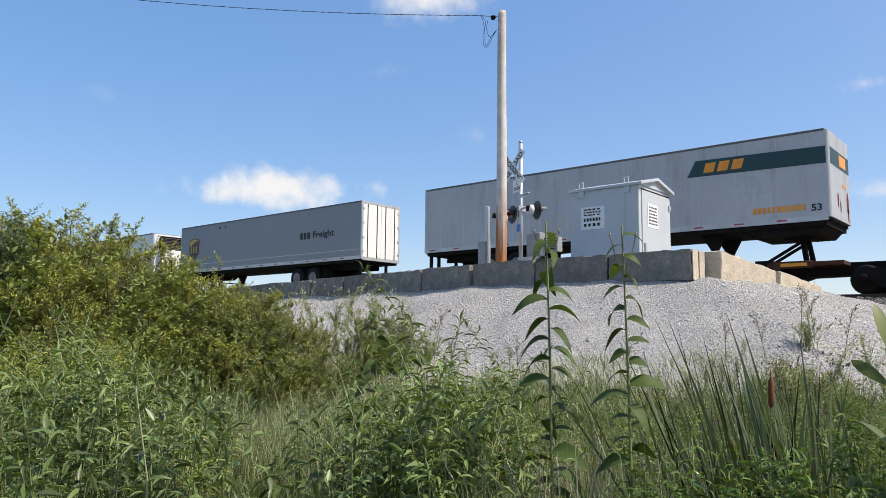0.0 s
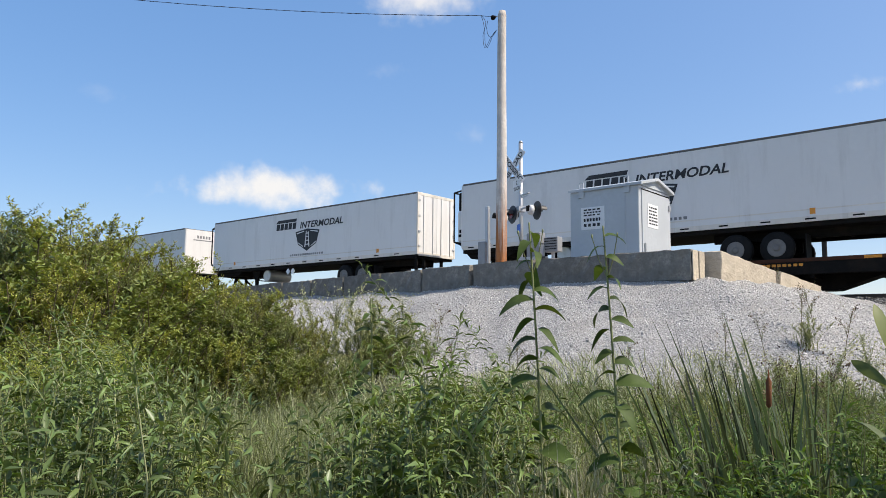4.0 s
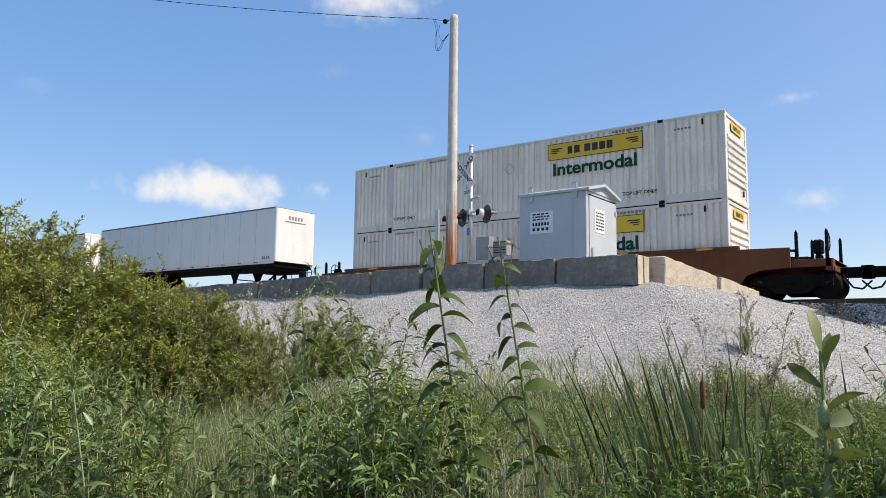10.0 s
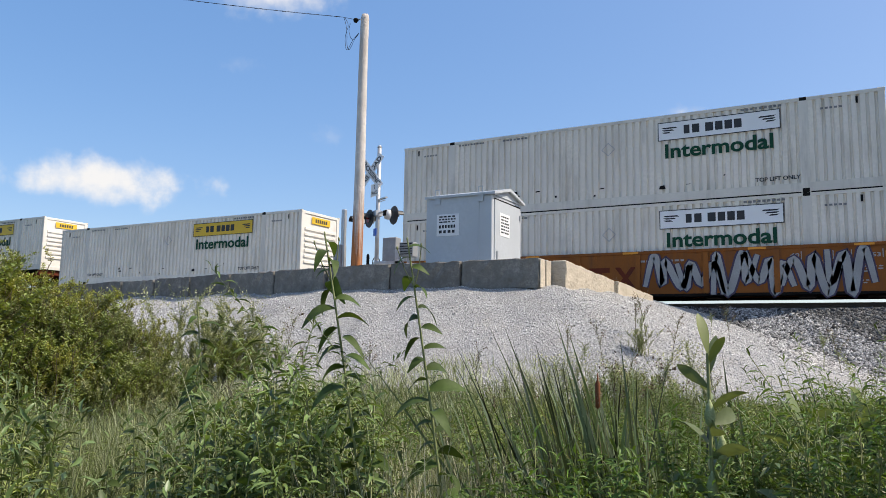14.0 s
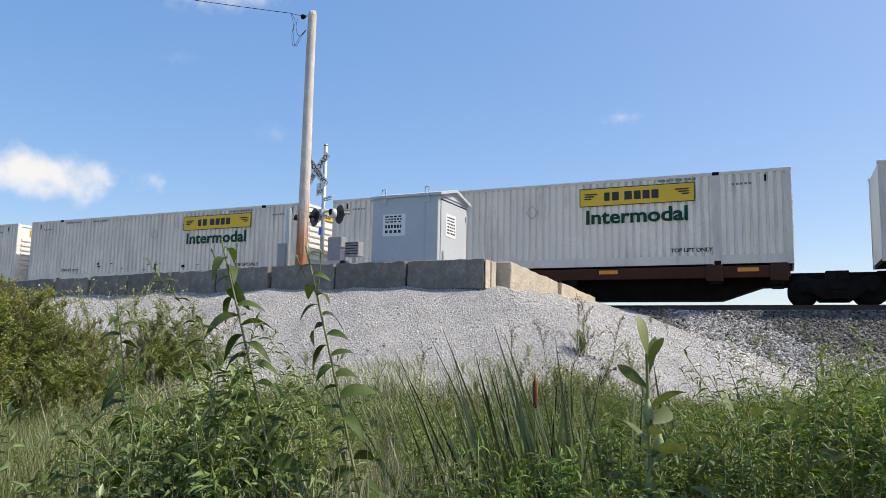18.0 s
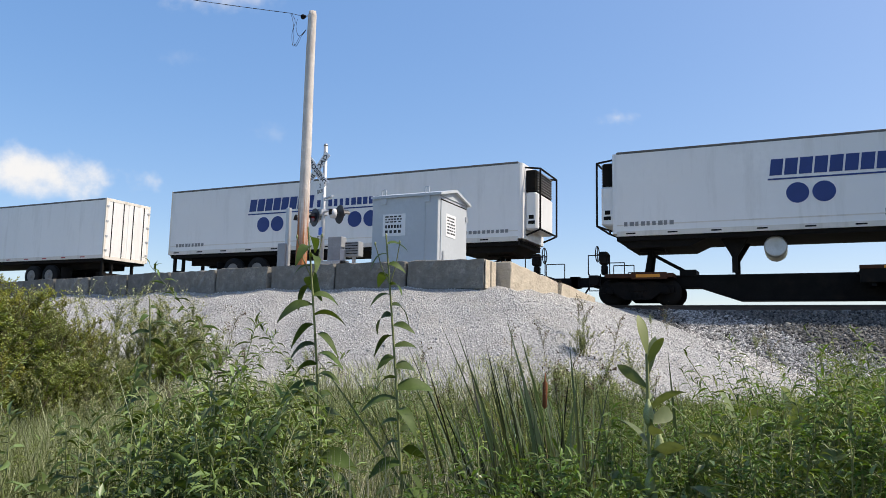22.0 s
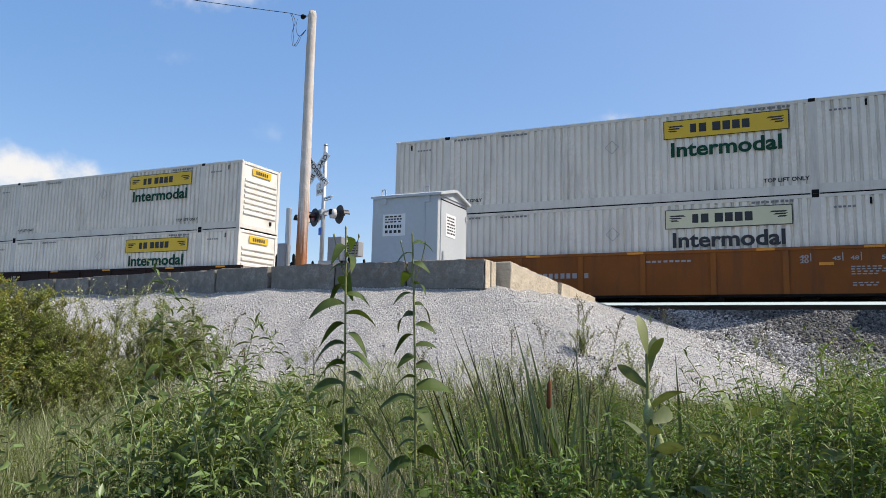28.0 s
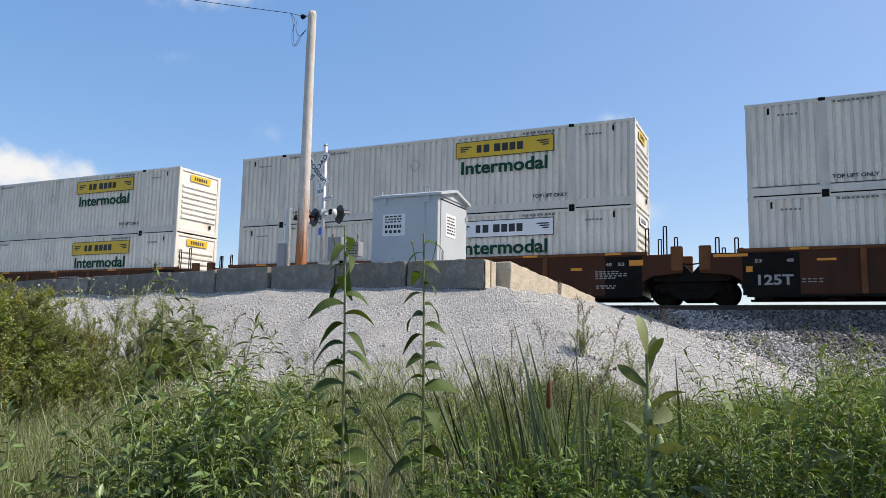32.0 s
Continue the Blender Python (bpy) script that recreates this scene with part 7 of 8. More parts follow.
def grass_stuff(name, n, d0, d1, az0, az1, lo, hi, width, key, label, patch=None, rise=0.0, open_ground=False):
    x, y, z, kind, az, d = meadow(n, d0, d1, az0, az1)
    keep = (kind == 0) | ((kind == 1) & (z < 1.25 + 0.0 * x))
    keep &= ~((az > 8) & (az < 26) & (veg.random(n) < 0.6))
    if patch is not None:
        keep &= patch(az, d)
    x, y, z, d, az = x[keep], y[keep], z[keep], d[keep], az[keep]
    k = len(x)
    lean = veg.normal(0, 0.34, (k, 2)) + np.array([[-0.22, -0.05]])
    along = np.stack([lean[:, 0], lean[:, 1], np.ones(k)], 1)
    ln = veg.uniform(lo, hi, k)
    top = 1.6 + d * np.tan(np.radians(canopy(az) - 2.6 + rise + veg.normal(0, 0.9, k)))
    if not open_ground:
        ln = np.minimum(ln, np.maximum(0.25, top - z))
    m = frames_from(np.stack([x, y, z - 0.02], 1), along, veg.normal(0, 1, (k, 3)), ln, np.full(k, width) * veg.uniform(0.6, 1.4, k))
    return tagged(soup(name, *strewn(BLADE_V, BLADE_F, m), M[key]), label, "grass", kind="stuff")


grass_stuff("grass", 44000, 1.9, 10.5, -11, 75, 0.5, 1.15, 0.010, "grass", "dense green grass filling the ditch")
grass_stuff("dry_grass", 9000, 2.2, 10.5, -8, 72, 0.5, 1.1, 0.008, "dry_grass", "straw-coloured dry grass among the weeds", rise=0.8, patch=lambda az, d: (np.sin(az * 0.55 + 1.0) + np.sin(d * 1.9) > 0.3))
grass_stuff("dry_grass", 3400, 2.6, 4.4, 20, 34, 0.8, 1.3, 0.010, "dry_grass", "long pale dry blades beside the cattails", rise=2.6)
grass_stuff("grass", 5200, 2.5, 4.4, 20, 36, 0.7, 1.2, 0.010, "grass", "fine green grass between the tall stalks", rise=2.2)
grass_stuff("dry_grass", 6500, 4.6, 9.0, 46, 58, 0.45, 1.0, 0.007, "sedge", "pale straw-coloured grass bent by the wind", rise=3.0)
grass_stuff("grass", 19000, 4.0, 9.0, 43, 60, 0.45, 1.0, 0.008, "grass", "grey-green grass mixed into the straw", rise=2.6)
grass_stuff("grass", 9000, 8.5, 12.0, 20, 72, 0.3, 0.65, 0.010, "sedge", "thin grey-green grass at the foot of the bank")


# the ditch goes on round the viewer's stand
grass_stuff("grass", 30000, 1.3, 9.0, 76, 348, 0.25, 0.6, 0.012, "grass", "knee-high grass round the viewer's stand", open_ground=True)
grass_stuff("dry_grass", 9000, 1.3, 9.0, 76, 348, 0.3, 0.6, 0.010, "dry_grass", "dry grass round the viewer's stand", open_ground=True)


def undergrowth(name, n, d0, d1, az0, az1, length, width, key, label, cap=(-5.0, 1.2), depth=0.75):
    x, y, z, kind, az, d = meadow(n, d0, d1, az0, az1)
    lump = 0.9 * np.sin(az * 0.9 + d) + 0.7 * np.sin(az * 0.37 + 2 * d)
    top = 1.6 + d * np.tan(np.radians(canopy(az) + cap[0] + cap[1] * 0.5 * lump + veg.normal(0, 0.5, n)))
    keep = (kind == 0) & (top > z + 0.1)
    x, y, z, top = x[keep], y[keep], z[keep], top[keep]
    k = len(x)
    zz = np.maximum(z + 0.05, top - depth * veg.random(k) ** 1.6)
    pos = np.stack([x, y, zz], 1)
    m = leaf_mats(pos, unit(veg.normal(0, 1, (k, 3)) + np.array([[0, 0, 0.35]])), length * veg.uniform(0.6, 1.3, k), width * veg.uniform(0.6, 1.3, k))
    return tagged(soup(name, *strewn(LEAF_V, LEAF_F, m), M[key]), label, "undergrowth", kind="stuff")


undergrowth("undergrowth", 15000, 2.4, 8.5, -11, 74, 0.075, 0.020, "leaf_dark", "fine-leaved dark green undergrowth", (-4.8, 1.6))


def stem_field(name, n, d0, d1, az0, az1, per, length, width, key, label, over=(-1.2, 1.0), branch=0, reach=0.8, low=False):
    """Many rising stems with leaves spiralled round them, as one growth."""
    x, y, z, kind, az, d = meadow(n, d0, d1, az0, az1)
    top = 1.6 + d * np.tan(np.radians(canopy(az) + veg.normal(over[0], over[1], n)))
    keep = (kind != 2) & (top > z + 0.3) if low else (kind != 2) & (top > z + 0.3) & ~((az > 21) & (az < 38) & (d < 3.4)) & ~((az > 45) & (az < 57) & (veg.random(n) < 0.8)) & ~((az > 5) & (az < 14) & (d < 3.2)) & ~((az > 10) & (az < 25) & (d < 3.7)) & ~((az > 9) & (az < 24) & (d < 5.0) & (veg.random(n) < 0.8))
    lines, twigs = [], []
    for i in np.nonzero(keep)[0]:
        h = top[i] - z[i]
        a = veg.uniform(0, 6.28)
        cut = max(0.0, h - reach)
        main = bent((x[i], y[i], z[i] + cut), (math.cos(a), math.sin(a)), h - cut, 0.10, 5, 0.015)
        lines.append((main, 0.005, 0.002))
        twigs.append(main)
        for b in range(branch):
            q = along_line(main, np.array([veg.uniform(0.35, 0.85)]))[0]
            c = veg.uniform(0, 6.28)
            tw = bent(q, (math.cos(c), math.sin(c)), veg.uniform(0.12, 0.28), veg.uniform(0.05, 0.16), 3, 0.01)
            lines.append((tw, 0.0025, 0.0012))
            twigs.append(tw)
    t = thing(name, label, "undergrowth", kind="stuff")
    tagged(soup("stem", *stem_mesh(lines, 3), M["stem"], t), kind="stuff")
    tagged(soup("leaves", *strewn(ARCH_V, ARCH_F, leafy(twigs, per, length, width, 0.5, 0.08, 0.35, 0.15)), M[key], t), kind="stuff")


stem_field("undergrowth", 260, 2.9, 7.5, 34, 74, 22, 0.11, 0.026, "leaf", "leafy green stems crowding the ditch", (-1.1, 1.5))
stem_field("undergrowth", 150, 2.9, 6.0, 34, 74, 20, 0.12, 0.030, "leaf_dark", "broad-leaved dark green stems", (-1.2, 1.5))
stem_field("undergrowth", 150, 2.7, 4.2, 33, 49, 24, 0.125, 0.034, "leaf", "pale broad-leaved stems crowding below the tall stalks", (-2.0, 1.8))
stem_field("undergrowth", 220, 3.4, 9.0, 22, 58, 26, 0.06, 0.012, "leaf_yellow", "fine yellow-green stems", (-1.2, 1.3), 2)
stem_field("undergrowth", 640, 2.4, 7.0, -10, 26, 18, 0.060, 0.014, "leaf_bright", "feathery bright green stems", (-1.2, 0.9), 6)
stem_field("undergrowth", 240, 2.6, 7.0, -10, 24, 16, 0.048, 0.010, "leaf_yellow", "feathery yellow-green stems", (-0.8, 1.2), 5)
stem_field("undergrowth", 130, 2.6, 3.5, 9, 27, 18, 0.075, 0.017, "leaf_bright", "low leafy stems among the cattails", (-7.5, 2.2), 4, 0.6, True)


# --- shrubs on the left ---
def shrub(label, h, spread, key, stems=14, twigs=22, per=36, length=0.10, width=0.034, blossom=None, bark="stem_brown"):
    t = thing("shrub", label, "shrub", "shrubs by the bank")
    lines, lvs = [], []
    for s in range(stems):
        a = veg.uniform(0, 6.28)
        p = (veg.normal(0, 0.18 * spread), veg.normal(0, 0.18 * spread), -0.1)
        main = bent(p, (math.cos(a), math.sin(a)), h * veg.uniform(0.66, 0.90), spread * veg.uniform(0.3, 0.9), 7, 0.05)
        lines.append((main, 0.018, 0.004))
        for w in range(twigs):
            k = veg.uniform(0.15, 1.0)
            q = along_line(main, np.array([k]))[0]
            b = veg.uniform(0, 6.28)
            tw = bent(q, (math.cos(b), math.sin(b)), h * veg.uniform(0.08, 0.19) * (1.25 - 0.75 * k), h * veg.uniform(0.02, 0.10), 4, 0.015)
            lines.append((tw, 0.004, 0.0015))
            lvs.append(tw)
    tagged(soup("stem", *stem_mesh(lines, 3), M[bark], t), kind="stuff")
    soup("crown", *strewn(DIAMOND_V, DIAMOND_F, leafy(lvs, per, length, width, 0.4, 0.05, 0.3, 0.55)), M[key], t)
    if blossom:
        high = [l for l in lvs if l[0][2] > 0.50 * h]
        tip = np.concatenate([along_line(l, veg.uniform(0.35, 1.0, 10)) for l in high])
        soup("blossom", *strewn(DIAMOND_V, DIAMOND_F, leaf_mats(tip + veg.normal(0, 0.012, tip.shape), veg.normal(0, 0.6, tip.shape) + np.array([[0, 0, 0.8]]), np.full(len(tip), 0.045), np.full(len(tip), 0.014))), M[blossom], t)
    return t


S1 = shrub("grey-green willow shrub with slender leaves", 2.4, 0.55, "leaf_grey", 24, 15, 26, 0.064, 0.020, "leaf_yellow")
# gold upper tips are feathery growth and also paint in the sunlit tops
S2 = shrub("yellow-green thicket shrub with feathery tops", 2.4, 0.60, "leaf_shrub", 24, 15, 26, 0.060, 0.022, "leaf_gold")
S3 = shrub("low yellow-green bramble shrub", 1.6, 0.75, "leaf_yellow", 18, 16, 24, 0.062, 0.028)
S4 = shrub("tall blue-grey willow sapling", 2.9, 0.24, "leaf_blue", 13, 24, 26, 0.07, 0.022)
S5 = shrub("goldenrod clump with plumes going to seed", 1.4, 0.8, "leaf_grey", 20, 11, 22, 0.06, 0.016, "plume", "stem")
HEIGHTS = {S1: 2.4, S2: 2.4, S3: 1.6, S4: 2.9, S5: 1.4}
placed = set()


def put(template, az, d, s, turn):
    x, y, z = spot(az, d)
    m = pose(x, y, z, 0, 0, turn)
    if template not in placed:
        placed.add(template)
        template.matrix_basis = m
        template.scale = (s, s, s)
        return template
    ob = copy_thing(template, m)
    ob.scale = (s, s, s)
    return ob


def hedge_top(az):
    """How high the top of the thicket stands, in degrees over eye level, by bearing."""
    return float(np.interp(az, [49, 51.5, 53.5, 56, 58.5, 61.5, 64, 66.5, 69, 72, 76], [0.5, 2.2, 3.6, 4.8, 5.6, 6.6, 7.6, 8.8, 9.4, 9.0, 9.4]))


# the thicket stands in three loose rows, each lower than the one behind it
for d0, drop, kinds, step in ((11.4, 0.0, (S2, S1, S2), 1.25), (10.3, 1.6, (S1, S2, S3, S2), 1.45), (9.3, 4.4, (S3, S2, S3), 1.9)):
    az, k = 50.6 + 0.4 * drop, 0
    while az < 76:
        d = d0 + veg.normal(0, 0.25)
        kind = kinds[(k * 2 + int(d0)) % len(kinds)]
        el = hedge_top(az) - drop * veg.uniform(0.8, 1.2) + veg.normal(0, 0.35)
        want = 1.6 + d * math.tan(radians(el)) - spot(az, d)[2]
        put(kind, az, d, max(0.32, 1.04 * want / HEIGHTS[kind]), veg.uniform(0, 360))
        az += step * veg.uniform(0.8, 1.2)
        k += 1
put(S4, 70.3, 10.4, 1.14, 0)
put(S4, 72.4, 10.6, 0.86, 90)
for args in ((S5, 53.2, 9.4, 0.75, 0), (S5, 51.2, 10.4, 0.75, 90), (S5, 49.6, 12.2, 0.80, 40), (S5, 46.0, 13.1, 0.98, 200), (S5, 44.6, 13.2, 1.0, 260), (S5, 43.4, 13.0, 0.7, 20), (S3, 45.2, 12.4, 0.62, 45), (S5, 47.6, 13.2, 0.7, 130), (S5, 47.6, 11.0, 0.66, 60), (S5, 50.6, 9.0, 0.6, 10), (S3, 49.0, 10.4, 0.5, 70), (S5, 41.6, 13.4, 0.45, 310)):
    put(*args)

# --- sparse weeds on the gravel slope ---
G1 = weed("thin grey-brown weed on the gravel slope", 0.75, "leaf_grey", 14, 0.05, 0.010, 9, "seed", "stem_brown", "slope_weed")
G2 = weed("wispy green weed on the gravel slope", 0.6, "leaf_yellow", 20, 0.05, 0.010, 7, None, "stem", "slope_weed")
G3 = weed("pale goldenrod plume going to seed below the wall", 1.0, "leaf_grey", 22, 0.055, 0.012, 12, "plume", "stem", "goldenrod")
for template, az, d, s, turn in ((G3, 47.6, 14.2, 1.5, 0), (G3, 45.4, 14.4, 1.35, 50), (G3, 50.0, 13.8, 1.6, 100), (G3, 52.4, 13.4, 1.5, 150), (G3, 43.6, 13.9, 1.2, 200), (G3, 49.0, 12.6, 1.4, 250), (G3, 46.4, 13.0, 1.3, 300), (G3, 54.2, 12.8, 1.5, 20), (G3, 42.4, 13.2, 0.9, 70), (G1, 41.0, 13.5, 1.2, 0), (G2, 35.2, 11.2, 1.0, 30), (G1, 34.6, 10.9, 0.8, 60), (G2, 36.4, 11.6, 0.9, 90), (G1, 14.6, 13.0, 0.8, 20), (G2, 14.2, 12.4, 1.0, 200), (G1, 13.8, 13.0, 0.9, 120), (G1, 19.6, 11.6, 0.8, 33), (G2, 18.2, 11.2, 0.9, 75), (G1, 17.0, 11.8, 0.8, 140), (G1, 26.6, 10.9, 0.8, 5), (G2, 28.2, 10.7, 0.7, 15), (G1, 15.9, 18.6, 0.5, 55), (S5, 14.3, 12.2, 0.36, 30), (S3, 13.6, 9.6, 0.34, 80), (S5, 15.2, 9.2, 0.40, 140), (S5, 17.6, 9.0, 0.34, 200), (G2, 9.2, 15.6, 0.9, 160), (G1, 8.0, 15.0, 0.9, 60), (G2, 2.0, 17.0, 1.3, 10), (G1, 1.0, 16.6, 1.2, 80), (G2, -2.0, 16.0, 1.4, 180), (G2, -4.5, 16.4, 1.5, 40), (G1, 39.6, 12.2, 0.9, 220), (G2, 38.4, 12.0, 0.9, 140), (G1, 32.4, 10.5, 0.6, 180), (G2, 23.4, 10.8, 0.7, 260), (G1, 12.0, 12.2, 0.9, 280), (G2, 10.8, 11.8, 1.0, 90)):
    put(template, az, d, s, turn)
for k in range(64):
    az = 9.5 + 0.27 * k + veg.normal(0, 0.5)
    d = veg.uniform(7.4, 9.4)
    template, own = ((G1, 0.85), (G3, 1.15), (G2, 0.7), (G3, 1.15))[k % 4]
    want = 1.6 + d * math.tan(radians(float(np.interp(az, [8, 16, 20, 27], [-0.8, -0.4, -1.4, -3.4])) + veg.normal(0, 1.0))) - spot(az, d)[2]
    put(template, az, d, max(0.3, 0.86 * want / own), veg.uniform(0, 360))
x, y, z = spot(40.6, 12.9)
twig = thing("fallen_twig", "dark dead twig lying on the gravel", "twig")
bm = bmesh.new()
pipe(bm, [(x - 0.35, y, z + 0.03), (x - 0.1, y, z + 0.07), (x + 0.15, y + 0.03, z + 0.10), (x + 0.33, y, z + 0.16)], 0.016)
pipe(bm, [(x + 0.1, y, z + 0.09), (x + 0.22, y - 0.02, z + 0.20)], 0.009)
part("branch", bm, M["wood_dark"], twig)


# --- two tall leafy stalks that sway in the wind, and smaller neighbours ---
def stalk(label, h, leaves, lo, hi, top_fork=True, seed=0):
    r = np.random.default_rng(seed)
    t = thing("tall_stalk", label, "plant", "tall leafy stalks")
    main = np.array([(0.015 * math.sin(3 * k) * k, 0.0, -0.15 + (h + 0.15) * k) for k in np.linspace(0, 1, 12)])
    lines = [(main, 0.009, 0.0035)]
    if top_fork:
        for s in (-1, 1):
            q = main[-2]
            lines.append((np.array([q, q + (0.03 * s, 0, 0.08), q + (0.05 * s, 0.01, 0.17)]), 0.003, 0.002))
    soup("stem", *stem_mesh(lines, 6), M["stem"], t, True)
    for i in range(leaves):
        k = lo + (hi - lo) * i / (leaves - 1)
        p = along_line(main, np.array([k]))[0]
        a = (0 if i % 2 else math.pi) + r.normal(0, 0.6)
        ln = (0.188 - 0.068 * max(0, (k - 0.5) / 0.5)) * r.uniform(0.55, 1.12)
        w = ln * r.uniform(0.40, 0.54)
        bm = bmesh.new()
        nl, rows_v = 7, []
        droop = r.uniform(0.55, 1.45)
        for j in range(nl + 1):
            u = j / nl
            half = w * 0.5 * math.sin(math.pi * min(1, u * 0.92 + 0.06)) ** 0.8 * (1 - 0.25 * u)
            cx, cz = ln * (u - 0.10 * droop * u * u), ln * (0.35 * u - droop * 0.9 * u * u)
            rows_v.append([bm.verts.new((cx, -half, cz + 0.25 * half)), bm.verts.new((cx, 0, cz)), bm.verts.new((cx, half, cz + 0.25 * half))])
        for ra, rb in zip(rows_v, rows_v[1:]):
            for c in (0, 1):
                f = bm.faces.new((ra[c], ra[c + 1], rb[c + 1], rb[c]))
                f.smooth = True
        lf = part("leaf", bm, M["leaf_stalk"], t)
        tilt = r.uniform(0.10, 0.70) * (1 if math.cos(a) > 0 else -1) * (1 if r.random() < 0.75 else -1)
        lf.matrix_basis = Matrix.Translation(p) @ Matrix.Rotation(a, 4, "Z") @ Matrix.Rotation(tilt, 4, "X")
    for q in [main[-1]] + ([l[0][-1] for l in lines[1:]] if top_fork else []):
        bm = bmesh.new()
        lathe(bm, [(-0.006, 0.002), (0.0, 0.004), (0.007, 0.0035), (0.012, 0.001)], q, "z", 8)
        part("bud", bm, M["stem"], t, "small green bud")
    return t


SWAY, REEDS = [], []
PLANT_A = stalk("tall leafy green stalk swaying in the wind", 2.05, 36, 0.36, 0.985, True, 1)
PLANT_B = stalk("tall leafy green stalk swaying in the wind", 2.05, 34, 0.36, 0.985, True, 2)
PLANT_C = stalk("leafy green stalk among the weeds", 1.75, 30, 0.30, 0.98, False, 3)
PLANT_D = stalk("leafy green stalk among the weeds", 1.45, 28, 0.28, 0.98, False, 4)
for ob, az, d in ((PLANT_A, 32.0, 3.0), (PLANT_B, 26.2, 3.0), (PLANT_C, 45.4, 4.3), (PLANT_D, 40.2, 3.4)):
    x, y, z = spot(az, d)
    ob.matrix_basis = pose(x, y, z, 0, 0, az)
    SWAY.append((ob, x, y, z, az))
for az, d, s, src in ((47.5, 4.6, 0.80, PLANT_C), (42.5, 4.0, 0.92, PLANT_D), (37.6, 3.6, 0.86, PLANT_D), (50.5, 4.0, 0.72, PLANT_C), (43.8, 3.3, 0.86, PLANT_D), (57.0, 4.2, 0.85, PLANT_D), (62.0, 4.6, 0.9, PLANT_D), (35.6, 3.9, 0.84, PLANT_D), (38.9, 4.2, 0.96, PLANT_D), (41.4, 3.2, 0.85, PLANT_D), (39.4, 3.3, 0.80, PLANT_D), (46.0, 3.5, 0.82, PLANT_D), (48.6, 3.4, 0.76, PLANT_D), (36.6, 3.2, 0.74, PLANT_D), (44.8, 3.0, 0.78, PLANT_D), (53.4, 3.5, 0.72, PLANT_D), (65.5, 4.0, 0.92, PLANT_D), (69.0, 4.4, 0.95, PLANT_D), (60.0, 3.6, 0.84, PLANT_D)):
    x, y, z = spot(az, d)
    ob = copy_thing(src, pose(x, y, z, veg.normal(0, 3), veg.normal(0, 3), veg.uniform(0, 360)))
    ob.scale = (s, s, s)


# --- cattails ---
def cattails(label, n, radius, h, heads):
    t = thing("cattail_clump", label, "cattails", "cattail clumps")
    m = []
    k = int(0.95 * n)
    a, rr = veg.uniform(0, 6.28, k), radius * np.sqrt(veg.random(k))
    pos = np.stack([rr * np.cos(a), rr * np.sin(a), np.full(k, -0.05)], 1)
    segs = 6
    tilt = veg.normal(-0.13, 0.04)
    for name, key, picked in (("blade", "reed", range(0, int(k * 0.92))), ("dry_blade", "reed_dry", range(int(k * 0.92), k))):
        vs, fs = [], []
        for i in picked:
            ln, w = h * veg.uniform(0.50, 1.02) * (1.12 if i % 7 == 0 else 1.0), veg.uniform(0.014, 0.032)
            lean = np.array([veg.normal(tilt, 0.12), veg.normal(0, 0.12)])
            tw, fold = veg.uniform(0, 3.14), (veg.uniform(0.5, 0.8) if veg.random() < 0.2 else 2.0)
            b = len(vs)
            for j in range(segs + 1):
                u = j / segs
                c = pos[i] + np.array([lean[0] * ln * u ** 1.35, lean[1] * ln * u ** 1.35, ln * (u - 0.06 * u * u)])
                if u > fold:
                    c += np.array([-0.5, 0.1, -1.25]) * ln * (u - fold)
                half = w * (1 - u ** 2.6) * 0.5 + 0.0006
                ang = tw + 0.9 * u
                d = np.array([math.cos(ang), math.sin(ang), 0]) * half
                vs += [c - d, c + d]
            for j in range(segs):
                fs += [b + 2 * j, b + 2 * j + 1, b + 2 * j + 3, b + 2 * j + 2]
        if vs:
            tagged(soup(name, np.array(vs), np.array(fs), np.full(len(fs) // 4, 4), M[key], t), kind="stuff")
    for hx, hy, hz in heads:
        bm = bmesh.new()
        rod(bm, (hx, hy, -0.05), (hx + 0.02, hy, hz), 0.004, 0.003, 6)
        part("stalk", bm, M["stem"], t)
        bm = bmesh.new()
        lathe(bm, [(-0.06, 0.004), (-0.052, 0.010), (0.045, 0.011), (0.058, 0.004), (0.09, 0.002)], (hx + 0.02, hy, hz), "z", 12)
        part("head", bm, M["cattail"], t, "brown velvety cattail head")
    return t


for az, d, n, rad, over, heads, f in ((24.0, 3.5, 22, 0.16, -2.4, (), 0.4), (22.0, 3.4, 30, 0.16, -1.8, (), 0.4), (19.8, 3.5, 44, 0.18, -0.8, (), 0.35), (17.5, 3.3, 92, 0.17, 0.5, ((-0.02, -0.05, -0.22),), 0.18), (15.7, 3.4, 104, 0.17, 0.7, (), 0.22), (13.8, 3.5, 80, 0.17, 0.5, (), 0.25), (12.0, 3.7, 44, 0.18, -0.2, (), 0.3), (17.4, 4.0, 60, 0.34, 0.2, (), 0.3), (6.4, 4.0, 14, 0.10, -0.6, (), 0.3), (4.6, 4.0, 18, 0.10, -0.4, (), 0.3), (-1.2, 3.9, 26, 0.12, 1.2, (), 0.3), (-3.2, 4.2, 20, 0.14, 0.9, (), 0.3)):
    x, y, z = spot(az, d)
    h = 1.6 + d * math.tan(radians(over)) - z
    heads = [(hx, hy, 1.6 - z + hz) for hx, hy, hz in heads]
    ob = cattails("clump of dark green cattail blades" + (" with a brown head" if heads else ""), n, rad, h, heads)
    ob.matrix_basis = pose(x, y, z, 0, 2, 18)
    REEDS.append((ob, x, y, z, f))


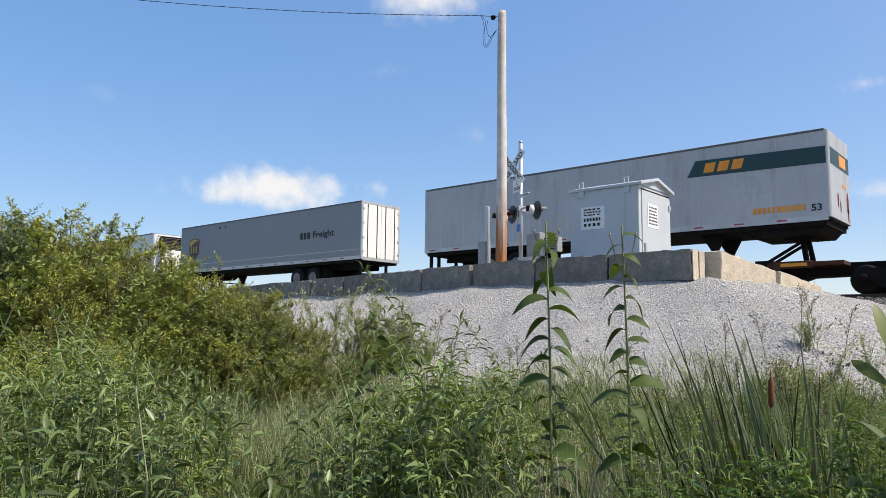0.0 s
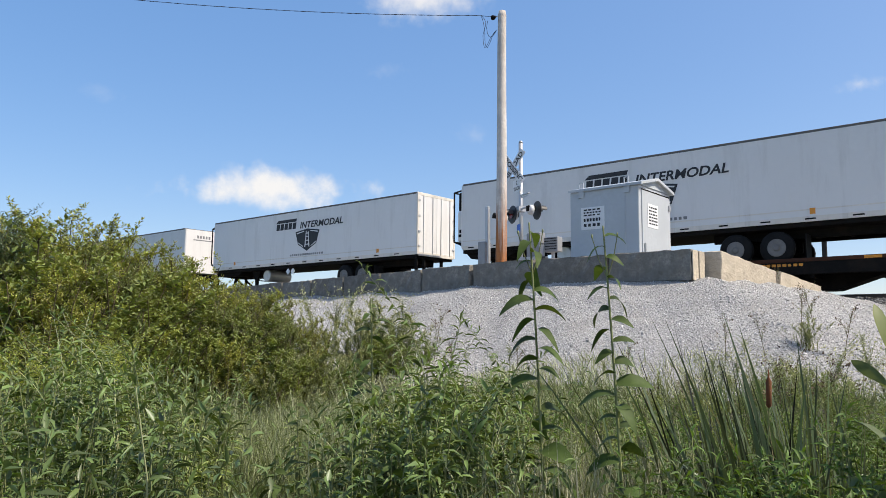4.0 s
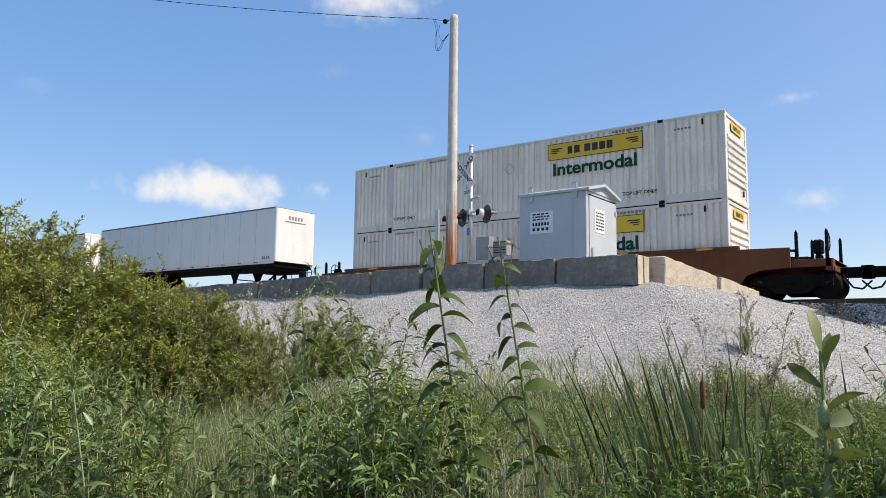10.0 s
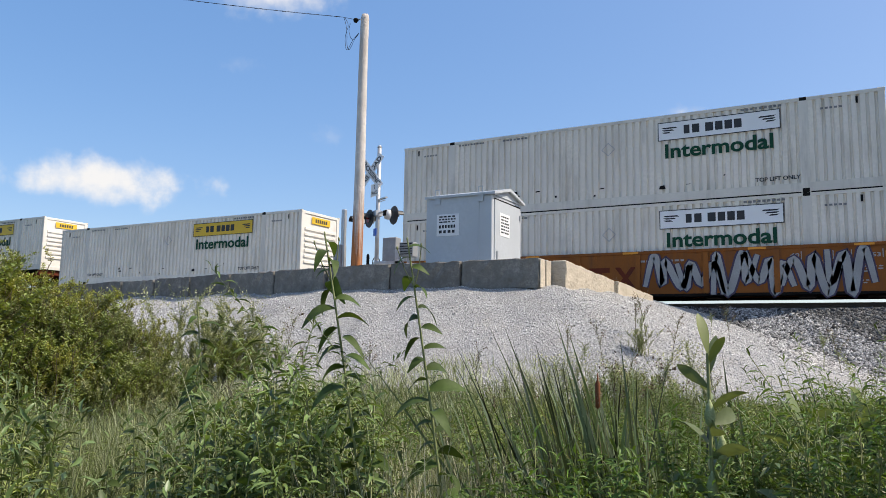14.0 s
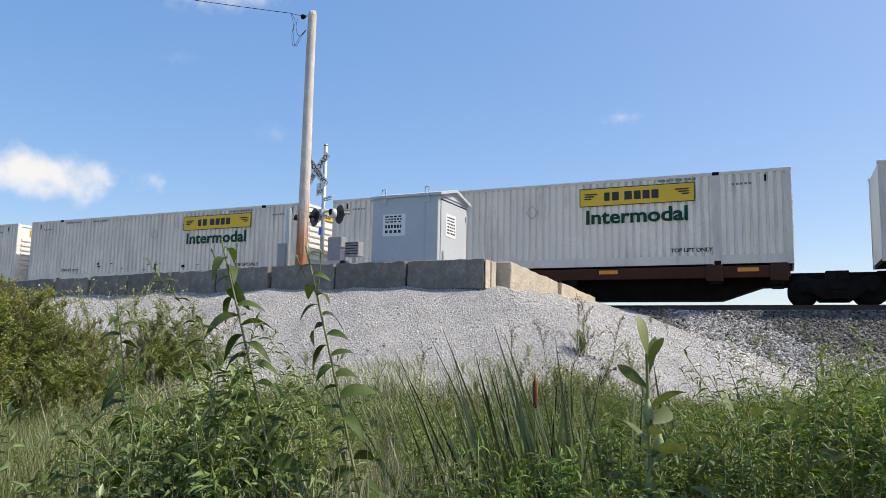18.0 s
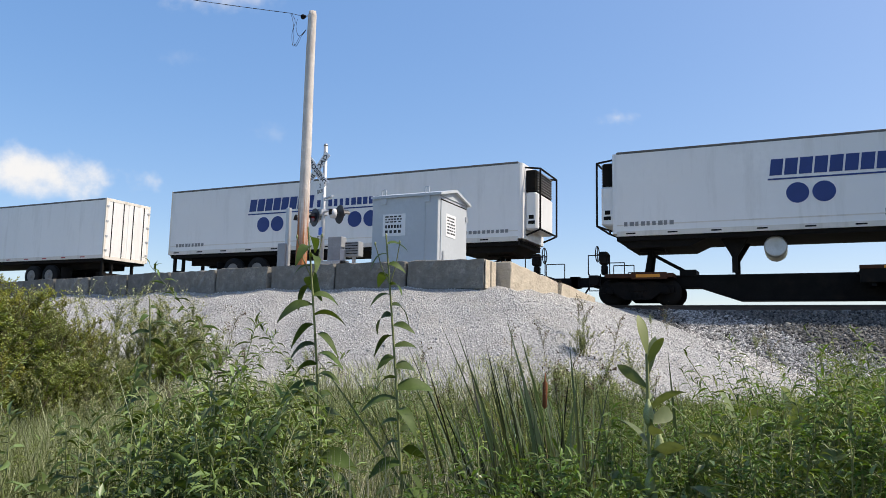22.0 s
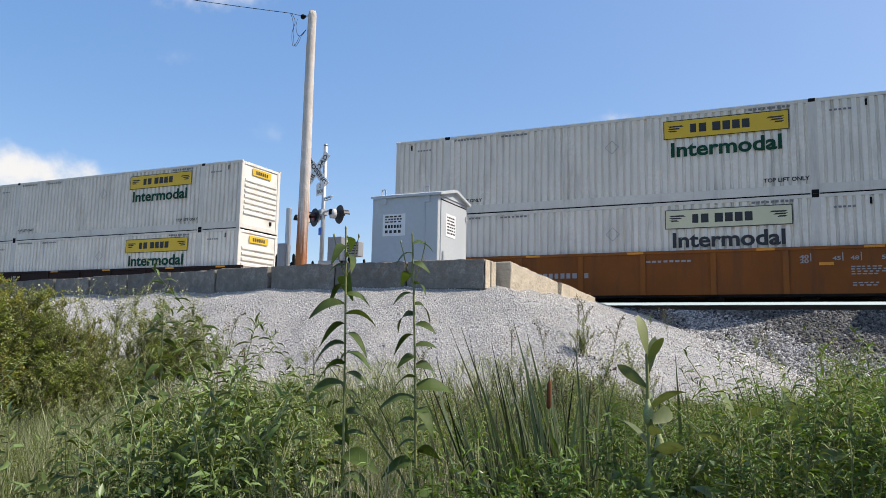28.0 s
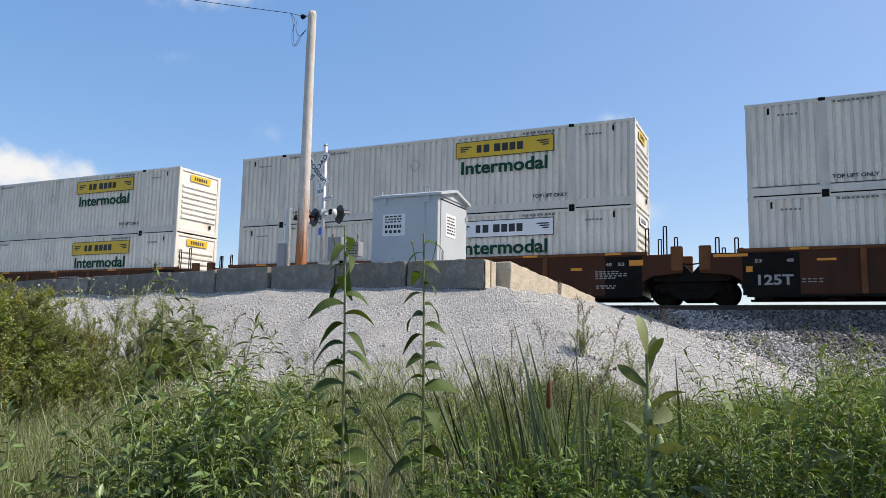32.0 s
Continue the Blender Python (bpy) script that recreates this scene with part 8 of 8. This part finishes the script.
# --- milkweed ---
def milkweed(h, seed):
    r = np.random.default_rng(seed)
    t = thing("milkweed", "pale green milkweed with broad leaves and pods", "plant", "milkweeds")
    main = np.array([(0.02 * math.sin(2.5 * k), 0.0, -0.1 + (h + 0.1) * k) for k in np.linspace(0, 1, 9)])
    soup("stem", *stem_mesh([(main, 0.010, 0.006)], 6), M["stem"], t, True)
    for i in range(24):
        k = 0.38 + 0.62 * i / 23
        p = along_line(main, np.array([k]))[0]
        a = (0.3 if i % 2 else math.pi + 0.3) + (i // 2 % 2) * 1.3 + r.normal(0, 0.25)
        ln, w = 0.155 * r.uniform(0.7, 1.15) * (1 - 0.2 * (k > 0.9)), (0.060 if k < 0.9 else 0.044) * r.uniform(0.8, 1.1)
        up = 0.95 + 0.7 * (k > 0.9)
        bm = bmesh.new()
        rows_v = []
        for j in range(8):
            u = j / 7
            half = w * 0.5 * math.sin(math.pi * min(1, u * 0.94 + 0.05)) ** 0.85
            cx, cz = ln * u * (1 if up < 1 else 0.6), ln * (up * u - 0.45 * u * u)
            rows_v.append([bm.verts.new((cx, -half, cz + 0.35 * half)), bm.verts.new((cx, 0, cz)), bm.verts.new((cx, half, cz + 0.35 * half))])
        for ra, rb in zip(rows_v, rows_v[1:]):
            for c in (0, 1):
                bm.faces.new((ra[c], ra[c + 1], rb[c + 1], rb[c])).smooth = True
        lf = part("leaf", bm, M["leaf_milk"] if i < 22 else M["leaf_yellow"], t)
        lf.matrix_basis = Matrix.Translation(p) @ Matrix.Rotation(a, 4, "Z") @ Matrix.Rotation(r.uniform(-1.2, 1.2), 4, "X")
    for i, k in enumerate((0.62, 0.70, 0.78, 0.86)):
        p = along_line(main, np.array([k]))[0]
        bm = bmesh.new()
        lathe(bm, [(-0.045, 0.003), (-0.03, 0.016), (0.0, 0.021), (0.03, 0.013), (0.055, 0.002)], p + np.array([0.03 * (-1) ** i, -0.025, 0.0]), "z", 10)
        part("pod", bm, M["pod"], t, "warty pale green pod")
    return t


for az, d, h, seed in ((9.7, 2.9, 1.47, 3), (-0.5, 3.2, 1.30, 5), (3.2, 3.1, 1.30, 6)):
    ob = milkweed(h, seed)
    x, y, z = spot(az, d)
    ob.matrix_basis = pose(x, y, z, 0, 0, 20 * seed)


def motions():
    # the train runs evenly, but for one small lurch late on
    beats = (0.0, 8.0, 16.0, 24.0, 26.0, 27.0, *[28 + 0.2 * k for k in range(21)])
    for ob, s, z in MOVING:
        walk(ob, [(t, pose(s + SPEED * t + (0.85 if t > 30.5 else 0.0), TRACK_Y, RAIL + z)) for t in beats])
    for ob, az, el, drift, dist in CLOUDS:
        rows = []
        for t in (0.0, LAST):
            a, e = radians(az + drift * t / 30), radians(el)
            c = Vector((-math.sin(a) * math.cos(e), math.cos(a) * math.cos(e), math.sin(e))) * dist
            rows.append((t, look(c, (0, 0, 1.6)) @ pose(0, 0, 0, 0, 0, 0)))
        walk(ob, rows)

    gusts = [(0.0, 0.7, 0.8), (1.0, 0.7, 0.8), (2.0, 1.4, 1.4), (4.5, 2.7, 2.9), (6.0, 3.1, 2.9), (7.0, 4.3, 4.8), (8.0, 6.4, 6.4), (9.0, 4.9, 4.8), (10.0, 8.2, 8.9), (11.0, 10.4, 10.0), (12.0, 5.1, 5.6), (13.0, 4.8, 5.3), (14.0, 9.5, 8.6), (16.5, 9.7, 9.1), (17.0, 8.2, 7.5), (18.0, 14.7, 14.0), (19.0, 8.5, 6.0), (20.0, 6.7, 5.7), (21.0, 5.7, 5.7), (22.0, 5.1, 4.8), (23.0, 3.9, 4.6), (24.0, 3.1, 4.0), (25.0, 3.0, 1.8), (27.5, 1.1, 2.2), (29.0, 0.8, 0.6), (32.0, 1.0, 0.5)]
    for n, (ob, x, y, z, az) in enumerate(SWAY):
        lean = {0: lambda g: g[1], 1: lambda g: g[2]}.get(n, lambda g: 0.55 * g[1])
        walk(ob, [(g[0], pose(x, y, z, 0, -lean(g), az)) for g in gusts])
    for ob, x, y, z, share in REEDS:
        walk(ob, [(g[0], pose(x, y, z, 0, -share * g[1] + 2.0, 18)) for g in gusts])


motions()
